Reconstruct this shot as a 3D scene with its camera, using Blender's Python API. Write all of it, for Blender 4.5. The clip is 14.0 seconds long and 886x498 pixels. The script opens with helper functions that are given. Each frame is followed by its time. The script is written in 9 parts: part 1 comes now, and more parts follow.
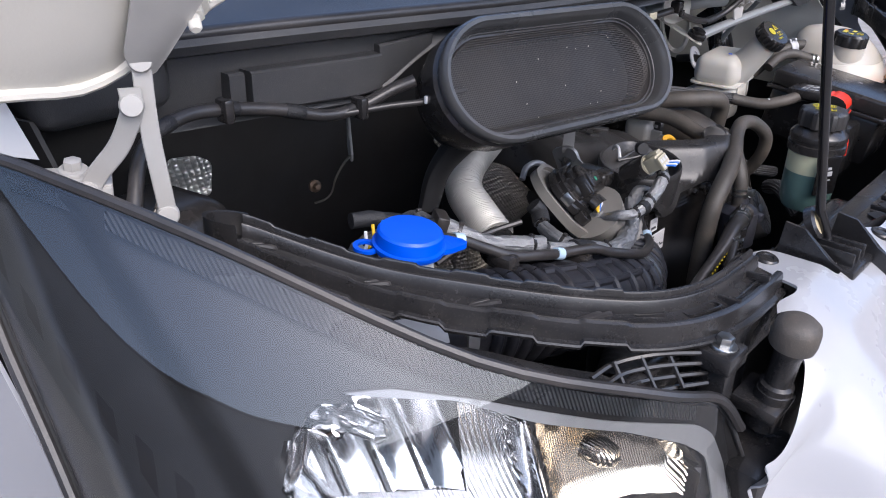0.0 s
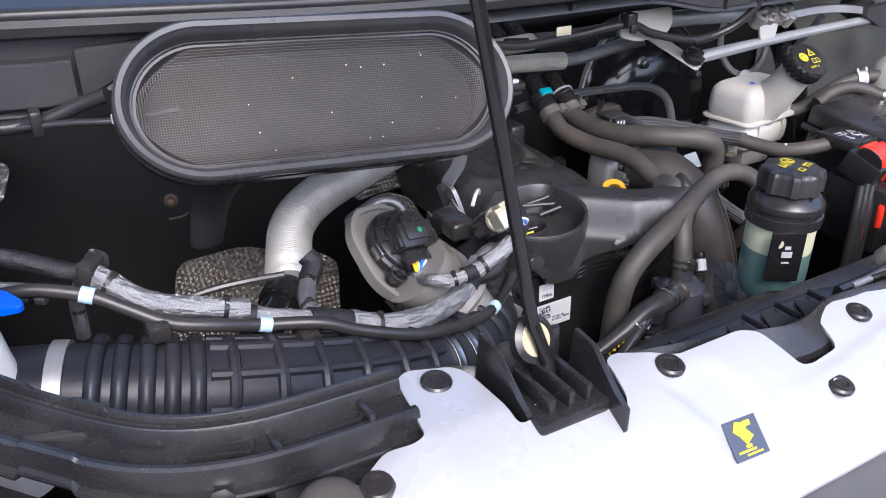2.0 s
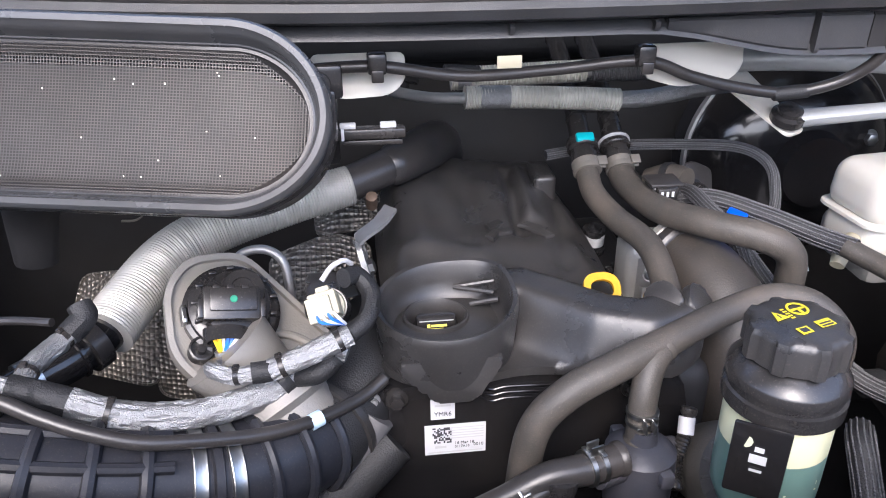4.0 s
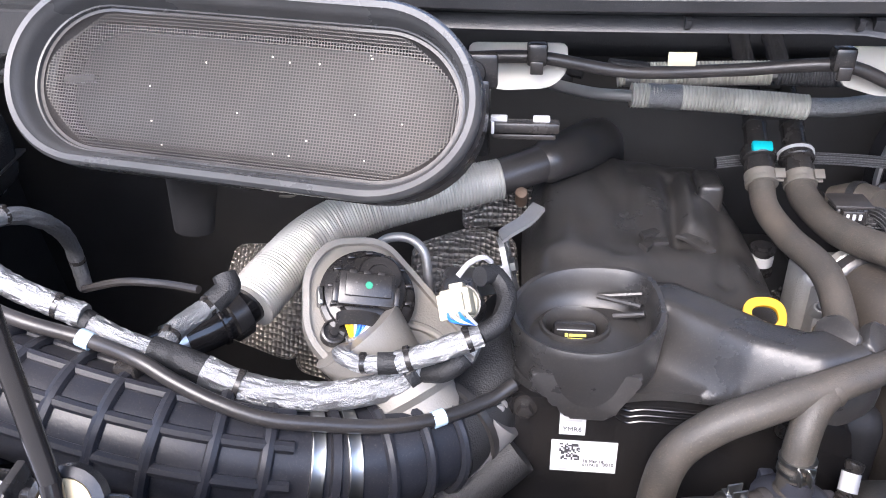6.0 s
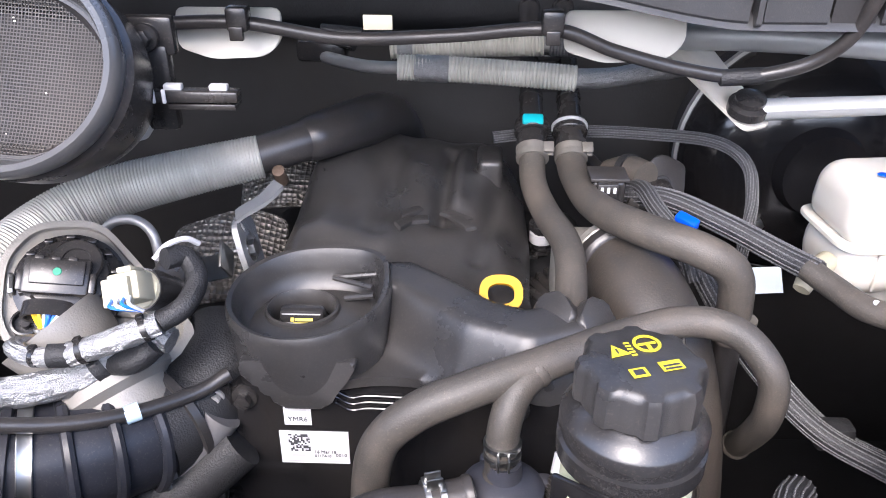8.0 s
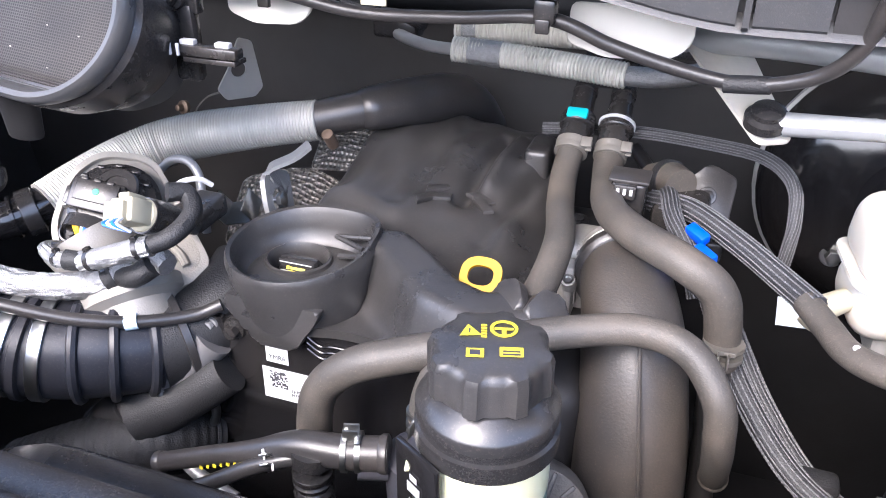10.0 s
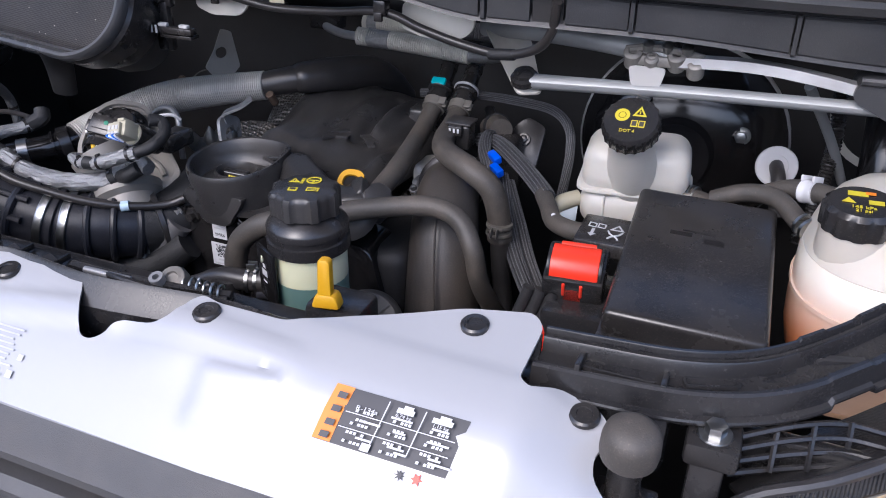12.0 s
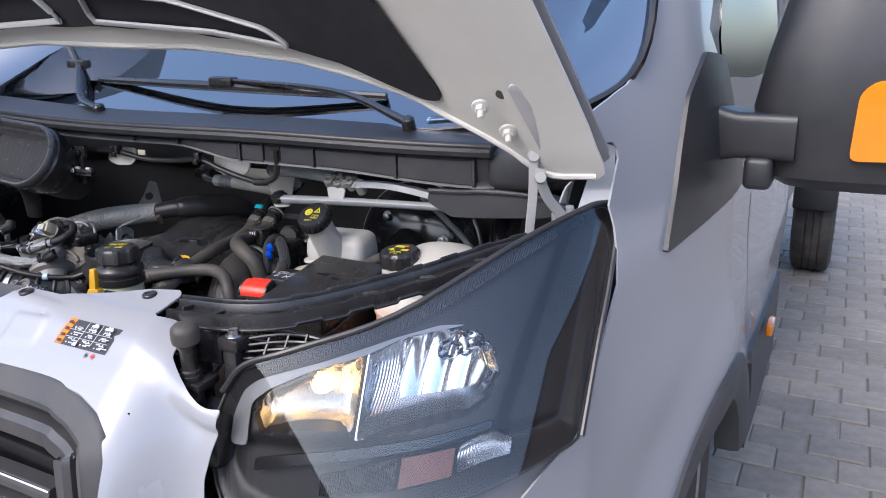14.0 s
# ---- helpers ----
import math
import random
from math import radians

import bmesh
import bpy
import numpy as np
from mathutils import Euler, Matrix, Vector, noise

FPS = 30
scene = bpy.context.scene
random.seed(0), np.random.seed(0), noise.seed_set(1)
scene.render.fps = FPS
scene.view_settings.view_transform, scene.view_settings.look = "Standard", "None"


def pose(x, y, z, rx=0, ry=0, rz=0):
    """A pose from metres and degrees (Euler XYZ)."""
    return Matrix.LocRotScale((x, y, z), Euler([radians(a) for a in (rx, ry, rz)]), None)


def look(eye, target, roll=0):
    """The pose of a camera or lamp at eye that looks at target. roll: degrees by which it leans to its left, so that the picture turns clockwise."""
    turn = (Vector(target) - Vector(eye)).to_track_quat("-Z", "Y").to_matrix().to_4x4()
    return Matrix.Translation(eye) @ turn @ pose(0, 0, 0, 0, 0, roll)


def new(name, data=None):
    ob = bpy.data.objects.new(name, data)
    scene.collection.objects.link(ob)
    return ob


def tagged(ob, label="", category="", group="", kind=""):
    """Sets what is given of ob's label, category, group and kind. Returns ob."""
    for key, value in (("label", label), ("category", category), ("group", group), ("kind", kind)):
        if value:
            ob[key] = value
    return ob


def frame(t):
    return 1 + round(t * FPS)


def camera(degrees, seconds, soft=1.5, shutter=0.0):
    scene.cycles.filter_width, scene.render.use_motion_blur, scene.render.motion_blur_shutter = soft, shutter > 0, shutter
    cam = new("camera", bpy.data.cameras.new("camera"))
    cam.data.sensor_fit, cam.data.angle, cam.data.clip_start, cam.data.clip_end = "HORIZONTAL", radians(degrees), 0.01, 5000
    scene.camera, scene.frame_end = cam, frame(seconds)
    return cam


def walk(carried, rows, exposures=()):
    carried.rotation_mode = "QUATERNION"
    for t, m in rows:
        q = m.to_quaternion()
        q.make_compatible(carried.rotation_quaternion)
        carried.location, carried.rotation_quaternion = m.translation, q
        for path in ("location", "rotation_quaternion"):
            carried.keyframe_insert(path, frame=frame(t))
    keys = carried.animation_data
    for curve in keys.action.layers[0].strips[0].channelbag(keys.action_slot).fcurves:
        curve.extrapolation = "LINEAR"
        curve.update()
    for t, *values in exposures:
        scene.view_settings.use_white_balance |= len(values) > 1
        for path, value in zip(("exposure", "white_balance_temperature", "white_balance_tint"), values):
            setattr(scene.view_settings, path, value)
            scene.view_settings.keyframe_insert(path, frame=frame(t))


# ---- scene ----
cam = camera(59.2, 14.0, 1.0)

PATH = [
    (0, (-1.045, -0.18, 1.453), (0.264, 1.023, 0.537), 0.7),
    (0.5, (-0.903, -0.178, 1.447), (0.395, 1.04, 0.534), 0.8),
    (1, (-0.812, -0.171, 1.419), (0.434, 1.102, 0.51), 0.6),
    (1.5, (-0.684, -0.254, 1.425), (0.369, 1.182, 0.514), -0.0),
    (2, (-0.582, -0.323, 1.428), (0.32, 1.208, 0.509), -0.2),
    (2.5, (-0.447, -0.339, 1.415), (0.292, 1.274, 0.491), -0.6),
    (2.7, (-0.39, -0.332, 1.421), (0.285, 1.31, 0.5), -0.6),
    (4.8, (-0.101, -0.209, 1.38), (-0.199, 1.563, 0.458), -0.8),
    (5, (-0.104, -0.209, 1.378), (-0.264, 1.558, 0.455), -0.9),
    (5.5, (-0.111, -0.207, 1.376), (-0.303, 1.554, 0.449), -0.7),
    (6, (-0.131, -0.21, 1.389), (-0.323, 1.548, 0.454), -0.8),
    (6.5, (-0.13, -0.221, 1.376), (-0.241, 1.538, 0.432), -0.6),
    (7, (-0.053, -0.185, 1.366), (-0.093, 1.574, 0.415), -0.2),
    (7.5, (0.03, -0.144, 1.371), (0.03, 1.611, 0.413), 0.1),
    (8, (0.044, -0.168, 1.365), (-0.013, 1.583, 0.401), 0.1),
    (8.2, (0.054, -0.2, 1.366), (-0.012, 1.55, 0.4), 0.5),
    (10.3, (0.229, -0.158, 1.363), (-0.392, 1.471, 0.383), 0.5),
    (10.5, (0.23, -0.162, 1.368), (-0.404, 1.463, 0.39), 0.6),
    (11, (0.262, -0.244, 1.388), (-0.38, 1.379, 0.411), 0.7),
    (11.5, (0.351, -0.342, 1.409), (-0.302, 1.275, 0.429), 0.6),
    (12, (0.511, -0.412, 1.424), (-0.155, 1.211, 0.462), 0.5),
    (12.5, (0.673, -0.503, 1.451), (-0.043, 1.201, 0.685), 0.4),
    (13, (0.838, -0.629, 1.44), (0.097, 1.122, 0.822), 0.2),
    (13.5, (1.02, -0.69, 1.44), (0.268, 1.083, 0.9), 0.2),
    (14, (1.199, -0.711, 1.453), (0.312, 1.005, 0.934), -0.4),
]
walk(cam, [(t, look(eye, target, roll)) for t, eye, target, roll in PATH],
     [(0, 1.58, 5850, 13), (0.5, 1.7, 5850, 14), (1, 2.3, 5850, 15), (1.5, 2.25, 5800, 15), (2.5, 1.65, 5750, 14), (5, 2.85, 5900, 14), (8, 2.8, 5900, 15), (10.5, 3.2, 5850, 15), (11.5, 1.9, 5600, 15), (12, 1.5, 5640, 15), (13, 1.85, 5850, 14), (13.5, 1.65, 5850, 13), (14, 1.48, 5850, 12)])

from mathutils.geometry import delaunay_2d_cdt

# world and sun
world = bpy.data.worlds.new("sky")
scene.world = world
world.use_nodes = True
wn = world.node_tree.nodes
sky = wn.new("ShaderNodeTexSky")
sky.sky_type, sky.sun_disc = "NISHITA", False
sky.sun_elevation, sky.sun_rotation = radians(44), radians(194)
sky.air_density, sky.dust_density, sky.ozone_density = 1.0, 3.2, 1.0
wn["Background"].inputs[1].default_value = 0.15
world.node_tree.links.new(sky.outputs[0], wn["Background"].inputs[0])
sun = new("sun", bpy.data.lights.new("sun", "SUN"))
sun.data.energy, sun.data.angle, sun.data.color = 0.27, radians(22), (1.0, 0.95, 0.88)
sun.matrix_world = look((-0.42, -1.75, 1.75), (0, 0, 0))


# ---- helpers for building ----
def V(*a):
    return Vector(a)


def mat(name, col, rough=0.5, metal=0.0, var=0.2, scale=25.0, bump=0.08, bscale=350.0, dust=0.0, dustcol=(0.22, 0.18, 0.14),
        dscale=9.0, coat=0.0, spec=0.5, sub=0.0, island=0.0, speck=0.0):
    m = bpy.data.materials.new(name)
    m.use_nodes = True
    nt = m.node_tree
    n, l = nt.nodes, nt.links
    b = n["Principled BSDF"]
    tc = n.new("ShaderNodeTexCoord")
    n1 = n.new("ShaderNodeTexNoise")
    n1.inputs["Scale"].default_value, n1.inputs["Detail"].default_value = scale, 5
    l.new(tc.outputs["Object"], n1.inputs["Vector"])
    ramp = n.new("ShaderNodeValToRGB")
    lo, hi = [max(c * (1 - var), 0) for c in col], [min(c * (1 + var), 1) for c in col]
    ramp.color_ramp.elements[0].position, ramp.color_ramp.elements[1].position = 0.3, 0.72
    ramp.color_ramp.elements[0].color, ramp.color_ramp.elements[1].color = (*lo, 1), (*hi, 1)
    l.new(n1.outputs["Fac"], ramp.inputs[0])
    last = ramp.outputs[0]
    n2 = n.new("ShaderNodeTexNoise")
    n2.inputs["Scale"].default_value, n2.inputs["Detail"].default_value, n2.inputs["Roughness"].default_value = dscale, 8, 0.65
    l.new(tc.outputs["Object"], n2.inputs["Vector"])
    if island:
        info = n.new("ShaderNodeObjectInfo")
        mx = n.new("ShaderNodeMix")
        mx.data_type, mx.blend_type = "RGBA", "MULTIPLY"
        mr = n.new("ShaderNodeMapRange")
        mr.inputs[3].default_value, mr.inputs[4].default_value = 1 - island, 1 + island
        l.new(info.outputs["Random"], mr.inputs[0])
        mx.inputs[0].default_value = 1.0
        l.new(last, mx.inputs[6])
        l.new(mr.outputs[0], mx.inputs[7])
        last = mx.outputs[2]
    if dust:
        dr = n.new("ShaderNodeValToRGB")
        dr.color_ramp.elements[0].position, dr.color_ramp.elements[1].position = 0.42, 0.72
        dr.color_ramp.elements[0].color, dr.color_ramp.elements[1].color = (dust * 0.15,) * 3 + (1,), (dust,) * 3 + (1,)
        l.new(n2.outputs["Fac"], dr.inputs[0])
        mx = n.new("ShaderNodeMix")
        mx.data_type = "RGBA"
        l.new(dr.outputs[0], mx.inputs[0])
        l.new(last, mx.inputs[6])
        mx.inputs[7].default_value = (*dustcol, 1)
        last = mx.outputs[2]
    if speck:
        n4 = n.new("ShaderNodeTexNoise")
        n4.inputs["Scale"].default_value, n4.inputs["Detail"].default_value, n4.inputs["Roughness"].default_value = 520, 6, 0.75
        l.new(tc.outputs["Object"], n4.inputs["Vector"])
        sr = n.new("ShaderNodeValToRGB")
        sr.color_ramp.elements[0].position, sr.color_ramp.elements[1].position = 0.55, 0.70
        sr.color_ramp.elements[0].color, sr.color_ramp.elements[1].color = (0, 0, 0, 1), (speck,) * 3 + (1,)
        l.new(n4.outputs["Fac"], sr.inputs[0])
        mx = n.new("ShaderNodeMix")
        mx.data_type = "RGBA"
        l.new(sr.outputs[0], mx.inputs[0])
        l.new(last, mx.inputs[6])
        mx.inputs[7].default_value = (*[min(c * 1.5, 1) for c in dustcol], 1)
        last = mx.outputs[2]
    l.new(last, b.inputs["Base Color"])
    rr = n.new("ShaderNodeMapRange")
    rr.inputs[3].default_value, rr.inputs[4].default_value = max(rough - 0.1, 0.02), min(rough + 0.12, 1)
    l.new(n2.outputs["Fac"], rr.inputs[0])
    l.new(rr.outputs[0], b.inputs["Roughness"])
    b.inputs["Metallic"].default_value = metal
    b.inputs["Coat Weight"].default_value = coat
    b.inputs["Coat Roughness"].default_value = 0.04
    b.inputs["Specular IOR Level"].default_value = spec
    if sub:
        b.inputs["Subsurface Weight"].default_value = sub
        b.inputs["Subsurface Radius"].default_value = (0.02, 0.015, 0.01)
    if bump:
        n3 = n.new("ShaderNodeTexNoise")
        n3.inputs["Scale"].default_value, n3.inputs["Detail"].default_value = bscale, 3
        l.new(tc.outputs["Object"], n3.inputs["Vector"])
        bp = n.new("ShaderNodeBump")
        bp.inputs["Strength"].default_value, bp.inputs["Distance"].default_value = bump, 0.002
        l.new(n3.outputs["Fac"], bp.inputs["Height"])
        l.new(bp.outputs[0], b.inputs["Normal"])
    return m


def glass(name, tint, rough=0.01, ior=1.45, haze=0.0):
    m = bpy.data.materials.new(name)
    m.use_nodes = True
    n, l = m.node_tree.nodes, m.node_tree.links
    n.remove(n["Principled BSDF"])
    tr, gl, fr, mx = (n.new("ShaderNode" + k) for k in ("BsdfTransparent", "BsdfGlossy", "Fresnel", "MixShader"))
    tr.inputs[0].default_value = (*tint, 1)
    gl.inputs["Roughness"].default_value = rough
    fr.inputs[0].default_value = ior
    l.new(fr.outputs[0], mx.inputs[0])
    l.new(tr.outputs[0], mx.inputs[1])
    l.new(gl.outputs[0], mx.inputs[2])
    last = mx.outputs[0]
    if haze:
        # dull film of weathered plastic, with the sky's pale sheen put into its colour
        df, m2, ns, rp = (n.new("ShaderNode" + k) for k in ("BsdfDiffuse", "MixShader", "TexNoise", "MapRange"))
        df.inputs[0].default_value = (0.75, 0.77, 0.80, 1)
        ns.inputs["Scale"].default_value = 14
        rp.inputs[3].default_value, rp.inputs[4].default_value = haze * 0.5, haze * 1.5
        l.new(ns.outputs["Fac"], rp.inputs[0])
        l.new(rp.outputs[0], m2.inputs[0])
        l.new(last, m2.inputs[1])
        l.new(df.outputs[0], m2.inputs[2])
        last = m2.outputs[0]
    l.new(last, n["Material Output"].inputs[0])
    return m


def tex_bump(m, kind, scale, strength, dist=0.002, stretch=(1, 1, 1)):
    """Add a wave or checker-like relief to a material."""
    n, l = m.node_tree.nodes, m.node_tree.links
    b = n["Principled BSDF"]
    tc, mp = n.new("ShaderNodeTexCoord"), n.new("ShaderNodeMapping")
    mp.inputs["Scale"].default_value = stretch
    l.new(tc.outputs["Object"], mp.inputs[0])
    t = n.new("ShaderNodeTex" + kind)
    t.inputs["Scale"].default_value = scale
    if kind == "Voronoi":
        t.inputs["Randomness"].default_value = 0.12
    l.new(mp.outputs[0], t.inputs["Vector"])
    bp = n.new("ShaderNodeBump")
    bp.inputs["Strength"].default_value, bp.inputs["Distance"].default_value = strength, dist
    l.new(t.outputs["Distance" if kind == "Voronoi" else "Fac"], bp.inputs["Height"])
    old = b.inputs["Normal"].links
    if old:
        l.new(old[0].from_socket, bp.inputs["Normal"])
    l.new(bp.outputs[0], b.inputs["Normal"])
    return m


def thing(name, loc, label, category, group="", kind=""):
    e = new(name)
    e.location = loc
    e.empty_display_size = 0.02
    return tagged(e, label, category, group, kind)


def part(name, bm, material, parent=None, label="", smooth=True, sharp=38):
    bmesh.ops.recalc_face_normals(bm, faces=bm.faces[:])
    if smooth:
        for f in bm.faces:
            f.smooth = True
        lim = radians(sharp)
        for e in bm.edges:
            if len(e.link_faces) == 2 and e.calc_face_angle(0) > lim:
                e.smooth = False
    me = bpy.data.meshes.new(name)
    bm.to_mesh(me)
    bm.free()
    me.materials.append(material)
    ob = new(name, me)
    if parent is not None:
        ob.parent = parent
        if parent.type == "EMPTY":
            ob.matrix_parent_inverse = Matrix.Translation(-Vector(parent.location))
    if label:
        ob["label"] = label
    return ob


def single(name, bm, material, label, category, group="", kind="", **kw):
    return tagged(part(name, bm, material, None, **kw), label, category, group, kind)


def spline(pts, n=8):
    """Catmull-Rom points through the given ones."""
    p = [Vector(q) for q in pts]
    if len(p) < 3:
        return [p[0].lerp(p[1], i / n) for i in range(n + 1)]
    e = [2 * p[0] - p[1]] + p + [2 * p[-1] - p[-2]]
    out = []
    for i in range(1, len(e) - 2):
        a, b, c, d = e[i - 1:i + 3]
        for k in range(n):
            t = k / n
            out.append(0.5 * ((2 * b) + (c - a) * t + (2 * a - 5 * b + 4 * c - d) * t * t + (3 * b - a - 3 * c + d) * t ** 3))
    return out + [p[-1]]


def tube(pts, r, seg=14, n=8, bm=None, ribs=0.0, pitch=0.006, cap=True, wob=0.0, flat=1.0):
    """A pipe along a spline. r: a radius or one for each given point. ribs: depth of corrugation, pitch its length."""
    bm = bm or bmesh.new()
    path = spline(pts, n)
    if ribs:
        fine, step = [path[0]], pitch / 4
        for a, b in zip(path, path[1:]):
            k = max(1, round((b - a).length / step))
            fine += [a.lerp(b, (i + 1) / k) for i in range(k)]
        path = fine
    dist = [0.0]
    for a, b in zip(path, path[1:]):
        dist.append(dist[-1] + (b - a).length)
    rad = [r] * 2 if isinstance(r, (int, float)) else list(r)
    knots = np.linspace(0, dist[-1], len(rad))
    side, rings, seat = None, [], Vector(pts[0]) * 31
    for i, p in enumerate(path):
        d = (path[min(i + 1, len(path) - 1)] - path[max(i - 1, 0)]).normalized()
        if side is None:
            side = d.cross(V(0.13, 0.2, 0.97)).normalized()
        side = (side - d * side.dot(d)).normalized()
        up = d.cross(side)
        q = float(np.interp(dist[i], knots, rad))
        if ribs:
            q += ribs * math.cos(2 * math.pi * dist[i] / pitch)
        ring = []
        for k in range(seg):
            a = 2 * math.pi * k / seg
            rim = V(math.cos(a), math.sin(a), 0)
            w = 1 + (wob * (0.6 * noise.noise(p * 60 + rim * 2.0) + 0.9 * (0.5 - abs(noise.noise(seat + V(dist[i] * 42, 0, 0) + rim * 8.0))) + 0.7 * (0.5 - abs(noise.noise(seat + V(0, dist[i] * 80, 3) + rim * 19))) - 0.5) if wob else 0)
            ring.append(bm.verts.new(p + (side * math.cos(a) + up * math.sin(a) * flat) * q * w))
        rings.append(ring)
    for a, b in zip(rings, rings[1:]):
        for k in range(seg):
            bm.faces.new((a[k], a[(k + 1) % seg], b[(k + 1) % seg], b[k]))
    if cap:
        bm.faces.new(rings[0][::-1])
        bm.faces.new(rings[-1])
    return bm


def frame_at(o, z, x=(1, 0, 0)):
    """A matrix at o with its local z along z and its local x near x."""
    z = Vector(z).normalized()
    x = Vector(x)
    x = (x - z * x.dot(z)).normalized()
    y = z.cross(x)
    m = Matrix((x, y, z)).transposed().to_4x4()
    m.translation = o
    return m


def lathe(profile, m, seg=28, bm=None, lobes=0, depth=0.0, lobe_rows=()):
    """Turn rows of (radius, height) about the local z of m."""
    bm = bm or bmesh.new()
    rings = []
    for j, (r, h) in enumerate(profile):
        ring = []
        for k in range(seg):
            a = 2 * math.pi * k / seg
            q = r
            if lobes and j in lobe_rows:
                q += depth * (1 if math.cos(a * lobes) > 0.25 else 0)
            ring.append(bm.verts.new(m @ V(q * math.cos(a), q * math.sin(a), h)))
        rings.append(ring)
    for a, b in zip(rings, rings[1:]):
        for k in range(seg):
            bm.faces.new((a[k], a[(k + 1) % seg], b[(k + 1) % seg], b[k]))
    if profile[0][0] > 1e-4:
        bm.faces.new(rings[0][::-1])
    if profile[-1][0] > 1e-4:
        bm.faces.new(rings[-1])
    bmesh.ops.remove_doubles(bm, verts=bm.verts[:], dist=1e-6)
    return bm


def box(c, s, m=None, bev=0.003, bm=None, seg=2, taper=1.0):
    """A bevelled block of size s about c, in the frame m."""
    bm = bm or bmesh.new()
    made = bmesh.ops.create_cube(bm, size=1.0)["verts"]
    for v in made:
        t = taper if v.co.z > 0 else 1
        v.co = Vector((c[0] + v.co.x * s[0] * t, c[1] + v.co.y * s[1] * t, c[2] + v.co.z * s[2]))
    if bev:
        edges = list({e for v in made for e in v.link_edges})
        made = bmesh.ops.bevel(bm, geom=edges, offset=bev, segments=seg, affect="EDGES", profile=0.5)["verts"]
        done = set(made)
        todo = list(made)
        while todo:
            for e in todo.pop().link_edges:
                for w in e.verts:
                    if w not in done:
                        done.add(w)
                        todo.append(w)
        made = list(done)
    if m is not None:
        bmesh.ops.transform(bm, matrix=m, verts=made)
    return bm


def prism(outline, h, m=None, bev=0.0, bm=None, seg=2):
    """An outline of (x, y) raised from z = 0 to h, in the frame m."""
    bm = bm or bmesh.new()
    low = [bm.verts.new((x, y, 0)) for x, y in outline]
    top = [bm.verts.new((x, y, h)) for x, y in outline]
    k = len(low)
    fs = [bm.faces.new(low[::-1]), bm.faces.new(top)]
    for i in range(k):
        fs.append(bm.faces.new((low[i], low[(i + 1) % k], top[(i + 1) % k], top[i])))
    made = low + top
    if bev:
        edges = list(fs[1].edges)
        made = list(set(made) | set(bmesh.ops.bevel(bm, geom=edges, offset=bev, segments=seg, affect="EDGES", profile=0.5)["verts"]))
        made = [v for v in made if v.is_valid]
    if m is not None:
        bmesh.ops.transform(bm, matrix=m, verts=made)
    return bm


def ringplate(outer, inner, h, m=None, bm=None):
    """A plate between two outlines with the same number of points."""
    bm = bm or bmesh.new()
    k, made = len(outer), []
    rows = [[bm.verts.new((x, y, z)) for x, y in o] for o, z in ((outer, 0), (outer, h), (inner, h), (inner, 0))]
    for a, b in zip(rows, rows[1:] + rows[:1]):
        for i in range(k):
            bm.faces.new((a[i], a[(i + 1) % k], b[(i + 1) % k], b[i]))
    if m is not None:
        bmesh.ops.transform(bm, matrix=m, verts=[v for r in rows for v in r])
    return bm


def rounded(outline, r, n=4):
    """An outline with its corners rounded."""
    out, k = [], len(outline)
    for i in range(k):
        p, a, b = Vector(outline[i]), Vector(outline[i - 1]), Vector(outline[(i + 1) % k])
        da, db = (a - p), (b - p)
        q = min(r, da.length * 0.45, db.length * 0.45)
        s, e = p + da.normalized() * q, p + db.normalized() * q
        for j in range(n + 1):
            t = j / n
            out.append(tuple((1 - t) ** 2 * s + 2 * t * (1 - t) * p + t * t * e))
    return out


def inside(poly, u, v):
    hit, d2 = False, 1.0
    for (x0, y0), (x1, y1) in zip(poly, poly[1:] + poly[:1]):
        if (y0 > v) != (y1 > v) and u < (x1 - x0) * (v - y0) / (y1 - y0) + x0:
            hit = not hit
        ex, ey = x1 - x0, y1 - y0
        k = min(max(((u - x0) * ex + (v - y0) * ey) / max(ex * ex + ey * ey, 1e-12), 0), 1)
        d2 = min(d2, (u - x0 - k * ex) ** 2 + (v - y0 - k * ey) ** 2)
    return math.sqrt(d2) * (1 if hit else -1)


def sheet(outline, fn, cell, thick=0.002, down=(0, 0, -1), bm=None):
    """A skin: an outline of (u, v), cut into cells, laid by fn(u, v) into the world and thickened along down."""
    bm = bm or bmesh.new()
    pts, k = [], len(outline)
    for i in range(k):
        a, b = Vector(outline[i]), Vector(outline[(i + 1) % k])
        if (b - a).length < 1e-6:
            continue
        m = max(1, int((b - a).length / cell))
        pts += [a.lerp(b, j / m) for j in range(m)]
    n = len(pts)
    edges = [(i, (i + 1) % n) for i in range(n)]
    us, vs = [p[0] for p in outline], [p[1] for p in outline]
    row, v = 0, min(vs) + cell / 2
    while v < max(vs):
        u = min(us) + cell * (0.25 if row % 2 else 0.75)
        while u < max(us):
            if inside(outline, u, v) > cell * 0.4:
                pts.append(Vector((u, v)))
            u += cell
        v, row = v + cell * 0.87, row + 1
    flat, _, faces = delaunay_2d_cdt(pts, edges, [], 1, 1e-6)[:3]
    vert = [bm.verts.new(fn(p[0], p[1])) for p in flat]
    made = [bm.faces.new([vert[i] for i in f]) for f in faces]
    if thick:
        dn = Vector(down)
        for w in bmesh.ops.extrude_face_region(bm, geom=made)["geom"]:
            if isinstance(w, bmesh.types.BMVert):
                w.co += dn * thick
    loose = [w for w in bm.verts if not w.link_faces]
    bmesh.ops.delete(bm, geom=loose, context="VERTS")
    return bm


